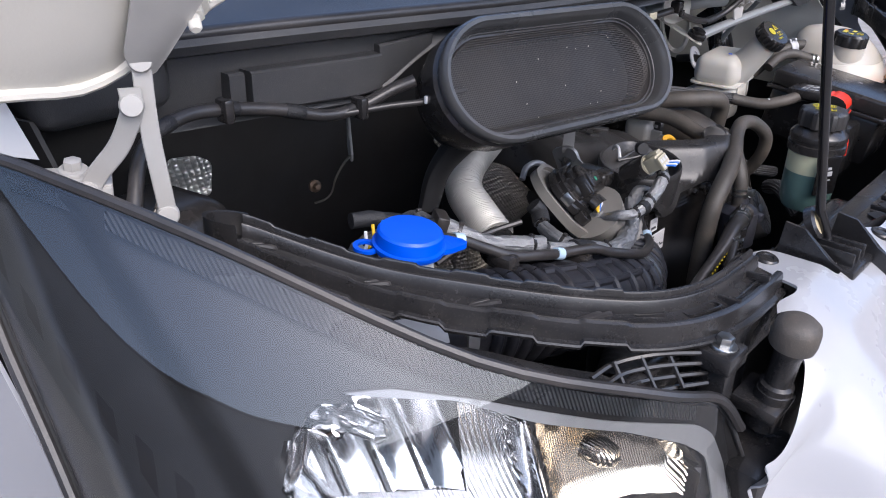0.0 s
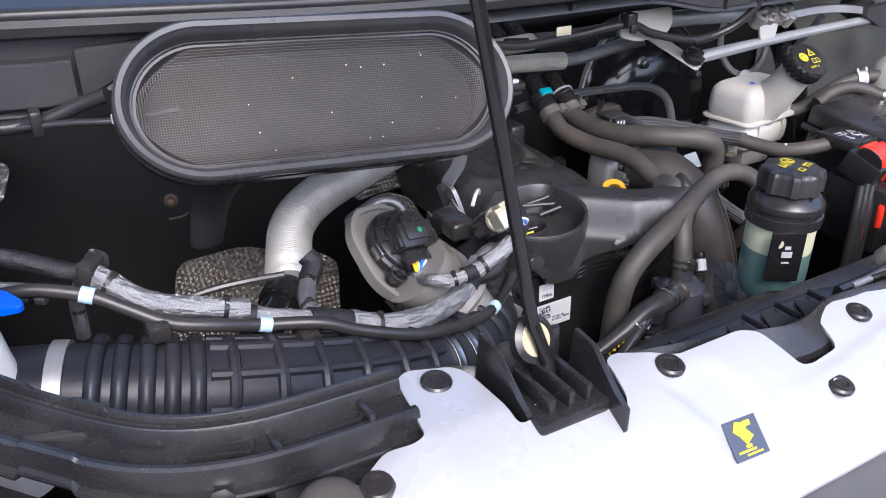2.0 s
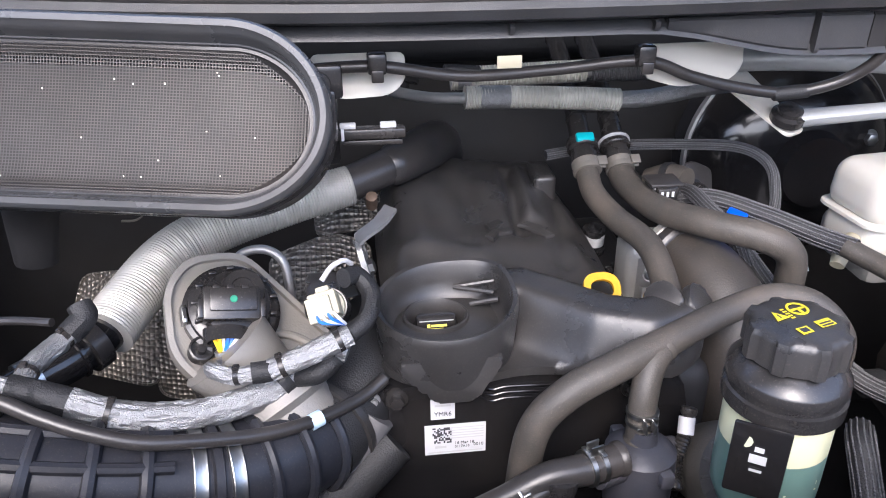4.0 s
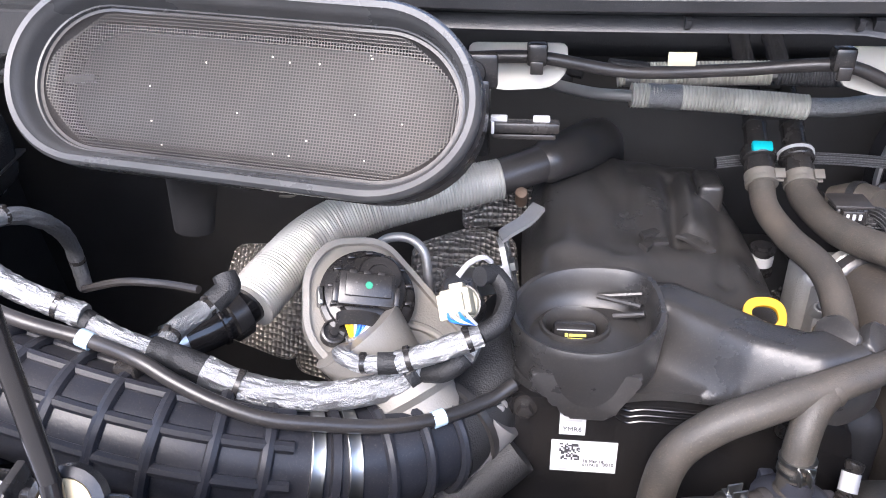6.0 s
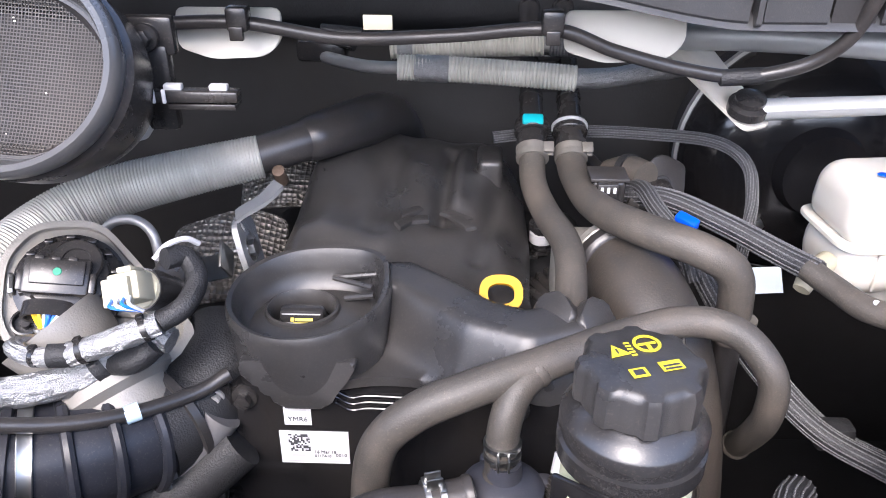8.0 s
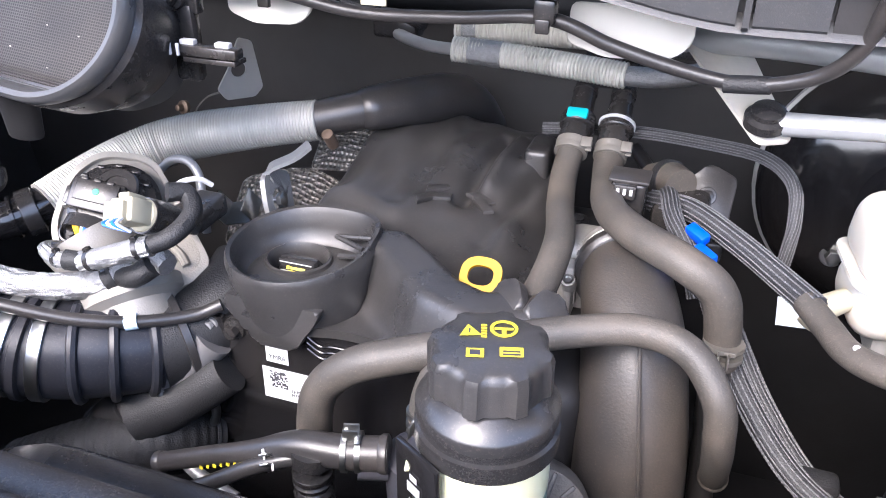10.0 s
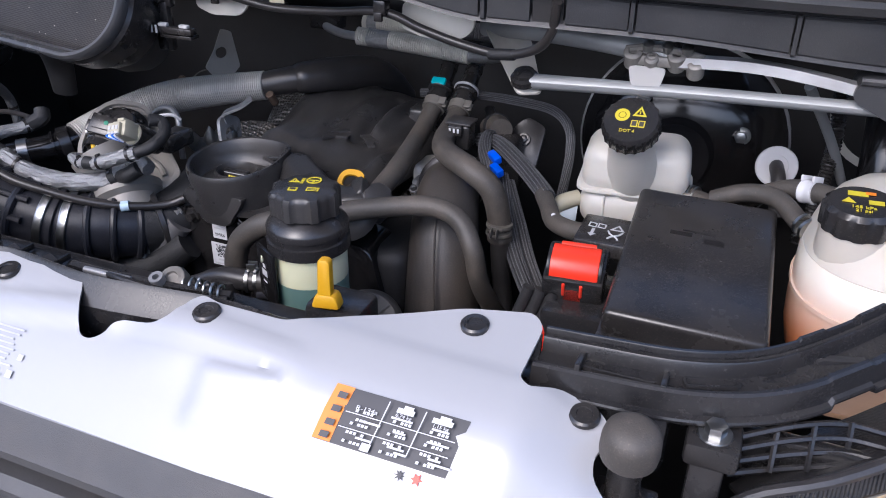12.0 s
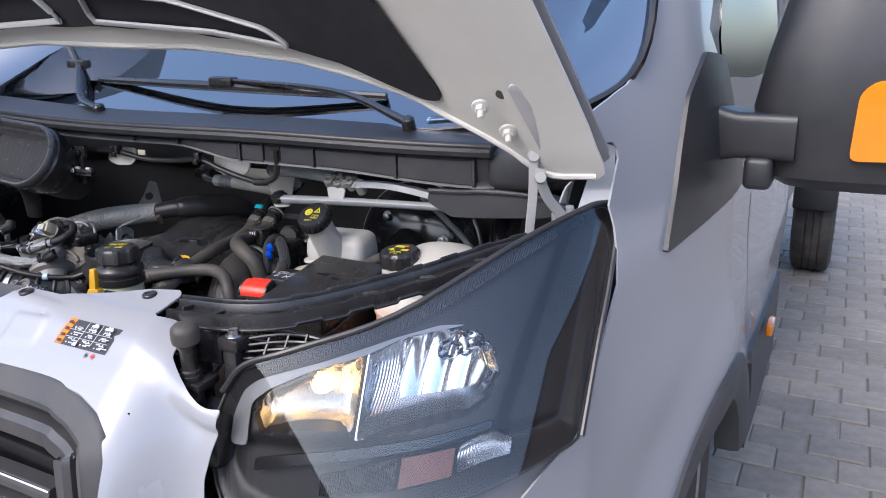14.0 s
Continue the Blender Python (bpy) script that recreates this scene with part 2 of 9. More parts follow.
def loft(rings, closed=True, caps=True, bm=None):
    bm = bm or bmesh.new()
    rows = [[bm.verts.new(p) for p in r] for r in rings]
    k = len(rows[0])
    for a, b in zip(rows, rows[1:]):
        for i in range(k if closed else k - 1):
            bm.faces.new((a[i], a[(i + 1) % k], b[(i + 1) % k], b[i]))
    if caps and closed:
        bm.faces.new(rows[0][::-1])
        bm.faces.new(rows[-1])
    return bm


def sweep(pts, section, n=6, bm=None, up=(0, 0, 1), twist=None):
    """A section of (across, up) swept along a spline; across points to the right of the way."""
    path = spline(pts, n)
    rings = []
    u = Vector(up)
    for i, p in enumerate(path):
        d = path[min(i + 1, len(path) - 1)] - path[max(i - 1, 0)]
        d = (d - u * d.dot(u)).normalized()
        a = d.cross(u)
        rings.append([p + a * x + u * z for x, z in section])
    return loft(rings, bm=bm)


def words(txt, size, m, material, parent, name="writing", depth=0.0003):
    c = bpy.data.curves.new("writing", "FONT")
    c.body, c.size, c.extrude, c.align_x, c.align_y = txt, size, depth, "CENTER", "CENTER"
    c.resolution_u = 2
    tmp = bpy.data.objects.new("writing", c)
    scene.collection.objects.link(tmp)
    me = bpy.data.meshes.new_from_object(tmp.evaluated_get(bpy.context.evaluated_depsgraph_get()))
    bpy.data.objects.remove(tmp)
    me.transform(m)
    me.materials.clear()
    me.materials.append(material)
    ob = new(name, me)
    ob.parent = parent
    if parent.type == "EMPTY":
        ob.matrix_parent_inverse = Matrix.Translation(-Vector(parent.location))
    return ob


def bars(rows, m, material, parent, name="printing", h=0.0003):
    """Plain bars (x, y, width, height) lying in the frame m, for writing that cannot be read."""
    bm = bmesh.new()
    for x, y, w, k in rows:
        box((x, y, h / 2), (w, k, h), bev=0, bm=bm)
    bm.transform(m)
    return tagged(part(name, bm, material, parent, smooth=False), kind="stuff")


def circle(r, n=16, cx=0.0, cy=0.0, a0=0.0):
    return [(cx + r * math.cos(a0 + 2 * math.pi * i / n), cy + r * math.sin(a0 + 2 * math.pi * i / n)) for i in range(n)]


def smooth01(a, b, x):
    t = min(max((x - a) / (b - a), 0), 1)
    return t * t * (3 - 2 * t)


def bolt(o, axis, r, material, parent, name="bolt"):
    m = frame_at(o, axis)
    bm = lathe([(r * 1.6, -0.002), (r * 1.6, 0.001), (r * 1.5, 0.002), (r * 1.05, 0.0022)], m, 16)
    prism(circle(r, 6), r * 1.1, m @ Matrix.Translation((0, 0, 0.002)), bev=r * 0.12, bm=bm)
    return part(name, bm, material, parent)


# ---- materials ----
M = {}
M["white"] = mat("white_paint", (0.325, 0.325, 0.334), 0.28, var=0.012, scale=2, bump=0.0, dscale=1.5, dust=0.0, dustcol=(0.55, 0.52, 0.47), coat=0.6)
for nd in M["white"].node_tree.nodes:
    if nd.bl_idname == "ShaderNodeMapRange":
        nd.inputs[3].default_value, nd.inputs[4].default_value = 0.24, 0.30
M["underbonnet"] = mat("primer_white", (0.62, 0.595, 0.53), 0.45, var=0.05, scale=7, bump=0.05, dust=0.10, dustcol=(0.45, 0.41, 0.34))
M["hinge"] = mat("grey_steel_paint", (0.42, 0.41, 0.39), 0.42, var=0.06, bump=0.03, dust=0.15)
M["black"] = mat("black_plastic", (0.014, 0.014, 0.015), 0.25, var=0.25, bump=0.05, bscale=900, dust=0.10, speck=0.10)
M["carrier"] = mat("worn_black_plastic", (0.013, 0.013, 0.014), 0.25, spec=0.5, var=0.35, bump=0.06, bscale=500, speck=0.11, dust=0.10, dustcol=(0.14, 0.12, 0.10), dscale=14)
M["gloss"] = mat("gloss_black", (0.008, 0.008, 0.009), 0.14, var=0.2, bump=0.02, dust=0.05)
M["dark"] = mat("dark_bulkhead", (0.009, 0.009, 0.010), 0.6, var=0.3, bump=0.1, dust=0.10, dustcol=(0.07, 0.055, 0.04), dscale=5)
M["cover"] = mat("textured_black_plastic", (0.020, 0.020, 0.021), 0.28, speck=0.22, var=0.35, bump=0.16, bscale=1900, dust=0.20, dustcol=(0.12, 0.105, 0.09), dscale=11)
M["rubber"] = mat("black_rubber", (0.018, 0.018, 0.019), 0.33, speck=0.2, var=0.25, bump=0.08, bscale=600, dust=0.25, dustcol=(0.12, 0.10, 0.085))
M["dustyhose"] = mat("dusty_rubber_hose", (0.038, 0.035, 0.031), 0.56, speck=0.4, var=0.2, bump=0.2, bscale=800, dust=0.55, dustcol=(0.125, 0.102, 0.08), dscale=18)
M["bighose"] = mat("charge_air_hose", (0.030, 0.028, 0.026), 0.46, speck=0.3, var=0.25, bump=0.15, bscale=500, dust=0.32, dustcol=(0.12, 0.09, 0.065), dscale=10)
M["duct"] = mat("intake_duct_rubber", (0.013, 0.015, 0.021), 0.36, spec=0.3, var=0.2, bump=0.08, dust=0.08, speck=0.12)
M["cowl"] = mat("grey_black_cowl_plastic", (0.030, 0.031, 0.034), 0.36, speck=0.15, var=0.15, bump=0.2, bscale=1100, dust=0.2, dustcol=(0.13, 0.12, 0.10), dscale=6)
M["alu"] = mat("cast_aluminium", (0.34, 0.33, 0.31), 0.45, metal=0.45, var=0.15, bump=0.25, bscale=500, dust=0.25, dustcol=(0.3, 0.26, 0.21))
M["cast"] = mat("rough_cast_alloy", (0.22, 0.207, 0.187), 0.5, metal=0.25, var=0.12, bump=0.2, bscale=600, dust=0.2, dustcol=(0.3, 0.26, 0.21))
M["rim"] = mat("grey_intake_rubber", (0.050, 0.052, 0.055), 0.27, var=0.12, bump=0.06, bscale=500, dust=0.2, dustcol=(0.16, 0.14, 0.12))
M["steel"] = mat("zinc_steel", (0.42, 0.42, 0.41), 0.30, metal=1.0, var=0.1, bump=0.05)
M["grey_steel"] = mat("grey_bracket_steel", (0.33, 0.33, 0.33), 0.45, metal=0.6, var=0.15, bump=0.1, dust=0.2)
M["tarnish"] = mat("tarnished_clamp_steel", (0.15, 0.14, 0.125), 0.5, metal=0.3, var=0.3, bump=0.2, dust=0.4, dustcol=(0.16, 0.135, 0.10), dscale=60)
M["rod"] = mat("painted_link_rod", (0.36, 0.37, 0.37), 0.46, metal=0.4, var=0.06, bump=0.04, dust=0.1)
M["foil"] = mat("crumpled_foil", (0.32, 0.32, 0.32), 0.40, metal=0.8, var=0.12, scale=260, bump=0.55, bscale=900)
M["foil"].node_tree.nodes["Bump"].inputs["Distance"].default_value = 0.003
M["foiltube"] = mat("foil_sleeve", (0.46, 0.44, 0.40), 0.46, metal=0.35, var=0.12, bump=0.15, bscale=300, dust=0.15, dustcol=(0.35, 0.32, 0.28))
M["lagging"] = mat("silver_lagging", (0.56, 0.54, 0.48), 0.36, metal=0.15, var=0.18, bump=0.2, bscale=260, dust=0.2, dustcol=(0.3, 0.28, 0.25))
M["shield"] = mat("embossed_heat_shield", (0.18, 0.168, 0.15), 0.36, metal=0.6, var=0.2, bump=0.0, dust=0.3, dustcol=(0.2, 0.15, 0.10))
tex_bump(M["shield"], "Voronoi", 190, 1.0, 0.004)
M["brightshield"] = mat("bright_foil_shield", (0.60, 0.60, 0.58), 0.30, metal=0.8, var=0.2, bump=0.0)
tex_bump(M["brightshield"], "Voronoi", 130, 1.0, 0.006)
M["tape"] = mat("black_cloth_tape", (0.012, 0.012, 0.013), 0.6, var=0.3, bump=0.4, bscale=700)
M["cream"] = mat("cream_connector_plastic", (0.36, 0.33, 0.24), 0.45, var=0.06, bump=0.03)
M["blue"] = mat("blue_plastic", (0.003, 0.075, 0.60), 0.35, var=0.06, bump=0.03, spec=0.5)
M["yellow"] = mat("yellow_plastic", (0.50, 0.265, 0.002), 0.48, var=0.05, bump=0.03)
M["red"] = mat("red_plastic", (0.75, 0.035, 0.012), 0.36, var=0.06, bump=0.03)
M["teal"] = mat("teal_plastic", (0.01, 0.45, 0.50), 0.4, var=0.05, bump=0.02)
M["tank"] = mat("white_tank_plastic", (0.47, 0.45, 0.405), 0.42, var=0.04, bump=0.06, bscale=300, sub=0.35)
M["coolant"] = mat("tank_with_coolant", (0.56, 0.25, 0.12), 0.40, var=0.08, bump=0.05, sub=0.35)
M["peach"] = mat("yellowed_tank_plastic", (0.47, 0.435, 0.375), 0.42, var=0.05, bump=0.05, sub=0.35)
M["psf"] = mat("milky_tank_plastic", (0.56, 0.56, 0.38), 0.34, var=0.08, bump=0.04, sub=0.3)
M["psg"] = mat("tank_with_green_fluid", (0.10, 0.17, 0.15), 0.30, var=0.12, bump=0.04, sub=0.2)
M["label"] = mat("white_paper_label", (0.52, 0.52, 0.53), 0.5, var=0.03, bump=0.02)
M["ink"] = mat("dark_ink", (0.03, 0.03, 0.035), 0.5, var=0.05, bump=0.0)
M["symbol"] = mat("yellow_print", (0.55, 0.46, 0.02), 0.5, var=0.05, bump=0.0)
M["orange"] = mat("orange_print", (0.68, 0.19, 0.008), 0.5, var=0.04, bump=0.0)
M["greyprint"] = mat("pale_grey_print", (0.42, 0.42, 0.42), 0.5, var=0.05, bump=0.0)
M["brass"] = mat("rusty_bolt_steel", (0.15, 0.105, 0.075), 0.55, metal=0.6, var=0.3, bump=0.2)
M["chrome"] = mat("reflector_chrome", (0.86, 0.86, 0.87), 0.06, metal=1.0, var=0.02, bump=0.0)
M["chrome2"] = mat("fluted_reflector", (0.80, 0.80, 0.80), 0.16, metal=1.0, var=0.03, bump=0.0)
tex_bump(M["chrome2"], "Wave", 120, 0.6, 0.002, (1, 0.3, 0.7))
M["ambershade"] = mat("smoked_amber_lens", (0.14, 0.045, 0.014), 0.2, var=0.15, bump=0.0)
M["amber"] = mat("warm_indicator_reflector", (0.88, 0.80, 0.68), 0.16, metal=1.0, var=0.05, bump=0.0)
# added glow that imitates warm reflection lines in the indicator
M["glowbulb"] = mat("bulb_with_added_glow", (0.9, 0.6, 0.3), 0.3, var=0.02, bump=0.0)
M["glowbulb"].node_tree.nodes["Principled BSDF"].inputs["Emission Color"].default_value = (1.0, 0.62, 0.22, 1)
M["glowbulb"].node_tree.nodes["Principled BSDF"].inputs["Emission Strength"].default_value = 3.0
tex_bump(M["amber"], "Wave", 160, 0.35, 0.002, (1, 0.3, 0.8))
M["bezel"] = mat("headlamp_bezel", (0.016, 0.015, 0.015), 0.45, var=0.15, bump=0.0)
M["bezelfin"] = mat("fluted_lamp_strip", (0.07, 0.072, 0.078), 0.25, var=0.1, bump=0.0)
tex_bump(M["bezelfin"], "Wave", 130, 1.0, 0.004, (1, 0.6, 0.2))
M["lampsatin"] = mat("satin_lamp_trim", (0.26, 0.26, 0.265), 0.30, metal=0.3, var=0.12, bump=0.02)
M["lens"] = glass("lamp_lens", (0.93, 0.95, 0.97), ior=1.72, haze=0.001)
M["screen"] = glass("windscreen_glass", (0.50, 0.60, 0.64), ior=6.0)
M["window"] = glass("side_window_glass", (0.55, 0.62, 0.62))
M["insul"] = mat("bonnet_insulation_felt", (0.016, 0.016, 0.017), 0.8, var=0.3, bump=0.5, bscale=400)
M["mesh"] = mat("air_filter_mesh", (0.024, 0.022, 0.020), 0.45, var=0.3, bump=0.1, dust=0.36, dustcol=(0.085, 0.065, 0.05), dscale=7)
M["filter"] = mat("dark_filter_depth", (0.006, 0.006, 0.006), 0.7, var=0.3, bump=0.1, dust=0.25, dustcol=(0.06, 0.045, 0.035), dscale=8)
M["tyre"] = mat("tyre_rubber", (0.02, 0.02, 0.02), 0.7, var=0.2, bump=0.3, dust=0.4)
M["trim"] = mat("dark_grey_body_trim", (0.045, 0.046, 0.049), 0.55, var=0.12, bump=0.25, bscale=1200, dust=0.15)
M["mirror"] = mat("black_mirror_plastic", (0.020, 0.021, 0.024), 0.36, var=0.15, bump=0.15, bscale=1200, dust=0.06)
M["wallbrown"] = mat("brown_brick_wall", (0.16, 0.11, 0.085), 0.8, var=0.3, scale=3, bump=0.3, bscale=40)
M["wallgrey"] = mat("grey_render_wall", (0.25, 0.24, 0.22), 0.8, var=0.15, scale=2, bump=0.3, bscale=40)
M["grille"] = mat("grille_plastic", (0.04, 0.04, 0.042), 0.38, var=0.15, bump=0.1, dust=0.15)
M["paver"] = mat("concrete_paver", (0.25, 0.22, 0.183), 0.75, var=0.18, scale=18, bump=0.5, bscale=180, dust=0.2, dustcol=(0.12, 0.11, 0.10), dscale=2.0, island=0.16)
M["yard"] = mat("yard_paving", (0.29, 0.26, 0.225), 0.8, var=0.25, scale=6, bump=0.4, bscale=120, dust=0.25, dustcol=(0.12, 0.11, 0.10), dscale=0.6)
M["kerb"] = mat("pale_concrete_kerb", (0.42, 0.39, 0.34), 0.8, var=0.12, scale=10, bump=0.4, bscale=90)
M["braid"] = mat("braided_sleeve", (0.022, 0.022, 0.024), 0.42, var=0.5, scale=700, bump=0.5, bscale=900)
M["tracer"] = mat("grey_tracer_thread", (0.10, 0.10, 0.105), 0.5, var=0.4, scale=600, bump=0.3, bscale=900)
M["bluetape"] = mat("pale_blue_tape", (0.42, 0.55, 0.66), 0.45, var=0.05, bump=0.02)
M["indicator"] = mat("orange_lens", (0.78, 0.22, 0.006), 0.12, var=0.06, bump=0.0, coat=0.5)
tex_bump(M["indicator"], "Wave", 60, 0.5, 0.002, (0.2, 0.2, 1))
M["dash"] = mat("dashboard", (0.02, 0.022, 0.026), 0.7, var=0.2, bump=0.2)
M["clear"] = mat("wire_white", (0.7, 0.7, 0.7), 0.4, var=0.05, bump=0.0)
M["wyellow"] = mat("wire_yellow", (0.8, 0.5, 0.02), 0.4, var=0.05, bump=0.0)
M["wblue"] = mat("wire_blue", (0.02, 0.15, 0.6), 0.4, var=0.05, bump=0.0)
M["bottle"] = mat("washer_bottle_plastic", (0.62, 0.62, 0.60), 0.45, var=0.05, bump=0.04, sub=0.2)


def fluid(m, low, high, z0, z1):
    """Colour of fluid seen through a milky tank wall, fading out above its level."""
    n, l = m.node_tree.nodes, m.node_tree.links
    b = n["Principled BSDF"]
    tc, sp, mr, mx, ns, ad = (n.new("ShaderNode" + k) for k in ("TexCoord", "SeparateXYZ", "MapRange", "Mix", "TexNoise", "Math"))
    ns.inputs["Scale"].default_value = 30
    ad.operation = "MULTIPLY_ADD"
    ad.inputs[1].default_value = 0.012
    mr.inputs[1].default_value, mr.inputs[2].default_value = z0 + 0.006, z1 + 0.006
    mx.data_type = "RGBA"
    mx.inputs[6].default_value, mx.inputs[7].default_value = (*low, 1), (*high, 1)
    l.new(tc.outputs["Object"], sp.inputs[0])
    l.new(tc.outputs["Object"], ns.inputs["Vector"])
    l.new(ns.outputs["Fac"], ad.inputs[0])
    l.new(sp.outputs[2], ad.inputs[2])
    l.new(ad.outputs[0], mr.inputs[0])
    l.new(mr.outputs[0], mx.inputs[0])
    l.new(mx.outputs[2], b.inputs["Base Color"])


fluid(M["coolant"], (0.66, 0.24, 0.10), (0.66, 0.61, 0.53), 1.015, 1.075)

# ---- ground ----
gb = bmesh.new()
bmesh.ops.create_grid(gb, x_segments=8, y_segments=8, size=150)
gb.transform(Matrix.Translation((0, 0, -0.006)))
single("ground", gb, M["yard"], "grey block-paved yard with sandy joints", "ground", kind="structure", smooth=False)

# ---- unseen buildings round the yard, added so the lamp lenses reflect dark walls ----
def unseen_building(x, y, w, d, h, m, label):
    b = thing("building", (x, y, 0), label, "building", "buildings round the yard")
    part("wall", box((x, y, h / 2), (w, d, h), None, 0.02), m, b)
    part("roof_edge", box((x, y, h + 0.06), (w + 0.3, d + 0.3, 0.12), None, 0.02), M["trim"], b)
    along_x = w > d
    n = int(max(w, d) / 3)
    for k in range(n):
        q = (k - (n - 1) / 2) * 3.0
        face = (y + math.copysign(d / 2, -y)) if along_x else (x + math.copysign(w / 2, -x))
        c, sz = ((x + q, face, 1.8), (1.4, 0.08, 1.2)) if along_x else ((face, y + q, 1.8), (0.08, 1.4, 1.2))
        part("window", box(c, sz, None, 0.01), M["gloss"], b)


unseen_building(0, -24, 56, 4, 5.0, M["wallbrown"], "unseen long brown brick building added for dark lens reflections")
unseen_building(19, -6, 4, 32, 6.4, M["wallbrown"], "unseen brown brick building added for dark lens reflections")
unseen_building(19, 20, 4, 18, 7.0, M["wallbrown"], "unseen tall brown brick house added for dark lens reflections")
unseen_building(-18, -4, 4, 36, 6.0, M["wallgrey"], "unseen low grey rendered building added for dark lens reflections")

# ---- the van ----
van = thing("van", (0, 1.0, 0), "white chassis cab van with opened bonnet parked on paving", "van")


def cowl_y(x):
    return 0.357 + 0.165 * x * x


# front panel: body-coloured closing panel over the radiator, rolling down into the corners beside the grille
ROLL = [(0.0, 0.0)]
for i in range(160):
    th = min(math.atan(0.30 + 8.4 * ROLL[-1][0]), radians(80))
    ROLL.append((ROLL[-1][0] + 0.004 * math.cos(th), ROLL[-1][1] + 0.004 * math.sin(th)))
STEPS = [i * 0.004 for i in range(161)]


def panel_at(x, v):
    """v: the way rearwards from the front lip; below 0 it rolls down to the front."""
    d = max(0.0, -0.012 - v)
    dy, dz = float(np.interp(d, STEPS, [r[0] for r in ROLL])), float(np.interp(d, STEPS, [r[1] for r in ROLL]))
    rise = 0.006 * smooth01(0.10, 0.16, abs(x)) * smooth01(-0.09, -0.06, v)
    rise -= 0.0035 * (1 - smooth01(0.0, 0.007, abs(abs(x) - 0.20 - 0.5 * max(v + 0.075, 0)) - 0.02)) * smooth01(-0.10, -0.085, v) * smooth01(-0.03, -0.045, v) * (x < 0)
    rise += 0.0035 * smooth01(0.036, 0.027, abs(x - 0.213)) * smooth01(0.024, 0.015, abs(v + 0.083 - 0.12 * (x - 0.213)))
    rise += 0.003 * smooth01(0.010, 0.004, abs(v + 0.062 - 0.02 * math.sin(x * 9)) - 0.004) * smooth01(0.27, 0.22, abs(x))
    rise += 0.30 * max(v + 0.005, 0) * smooth01(0.20, 0.36, x)
    drop = 0.052 * smooth01(0.435, 0.535, abs(x)) * smooth01(0.0, -0.045, v)
    drop += 0.013 * smooth01(0.405, 0.450, abs(x))
    y, z = v if d == 0 else -0.012 - dy, 1.1055 - 0.0255 * x - dz + rise - drop
    y += (-0.046 + 0.3 * (z - 1.0) - y) * smooth01(0.43, 0.55, abs(x)) * smooth01(-0.06, -0.11, v)
    return V(x, y, z)


def panel_z(x, y):
    """Height of the panel at a place in plan."""
    v = y if y > -0.012 else -0.012 - float(np.interp(-0.012 - y, [r[0] for r in ROLL], STEPS))
    return panel_at(x, v).z


corner = [(0.41, -0.155), (0.436, -0.172), (0.432, -0.180), (0.442, -0.20), (0.452, -0.27), (0.47, -0.52), (0.575, -0.52), (0.553, -0.32), (0.536, -0.24), (0.530, -0.18),
          (0.534, -0.135), (0.542, -0.095), (0.550, -0.060), (0.532, -0.064), (0.516, -0.066), (0.50, -0.064), (0.478, -0.056), (0.462, -0.047)]
half_r = [(0.0, -0.135), (0.2, -0.134), (0.31, -0.135), (0.37, -0.141)] + corner + [(0.460, -0.032), (0.470, -0.02), (0.452, -0.002), (0.428, -0.003), (0.410, -0.016), (0.4015, -0.010),
          (0.405, 0.035), (0.395, 0.045), (0.345, 0.034), (0.27, 0.005), (0.225, -0.018), (0.168, -0.019), (0.152, -0.0155), (0.1436, -0.022),
          (0.137, -0.040), (0.1265, -0.0495), (0.0995, -0.0515), (0.0903, -0.058), (0.086, -0.0655), (0.078, -0.071), (0.069, -0.0705), (0.0635, -0.064), (0.041, -0.027), (0.031, -0.0245)]
half_l = [(-0.02, -0.024), (-0.0598, -0.020), (-0.0715, -0.0247), (-0.0756, -0.056), (-0.109, -0.0597), (-0.1204, -0.058), (-0.1357, -0.0255), (-0.152, -0.0203), (-0.2157, -0.0212), (-0.2572, -0.0006),
          (-0.2682, -0.0056), (-0.2738, -0.0368), (-0.2808, -0.0448), (-0.287, -0.0403), (-0.2975, -0.0228), (-0.3328, -0.015), (-0.3456, -0.0274), (-0.3534, -0.0263), (-0.3558, 0.0285), (-0.3622, 0.0396),
          (-0.3911, 0.0500), (-0.4015, 0.0440), (-0.4105, -0.0112), (-0.4185, -0.0125), (-0.4345, -0.0036), (-0.454, -0.0141),
          (-0.470, -0.02), (-0.460, -0.032)] + [(-x, v) for x, v in corner[::-1]] + [(-0.37, -0.141), (-0.31, -0.135), (-0.2, -0.134)]
pan = sheet(rounded(half_r + half_l, 0.006, 3), panel_at, 0.006, 0.0025)
part("front_panel", pan, M["white"], van, "glossy white closing panel with notched rear edge")
for cx, cy in ((-0.380, 0.029), (-0.228, -0.026), (-0.030, -0.036), (0.165, -0.030), (0.358, 0.022), (0.448, -0.014), (-0.447, -0.020), (-0.10, -0.074)):
    m = frame_at((cx, cy, panel_z(cx, cy)), (0, -0.15, 1))
    b = lathe([(0.0105, -0.001), (0.0105, 0.0018), (0.009, 0.0032), (0.0055, 0.0034), (0.005, 0.0024), (0, 0.0024)], m, 18)
    part("push_clip", b, M["black"], van, "round black push clip")


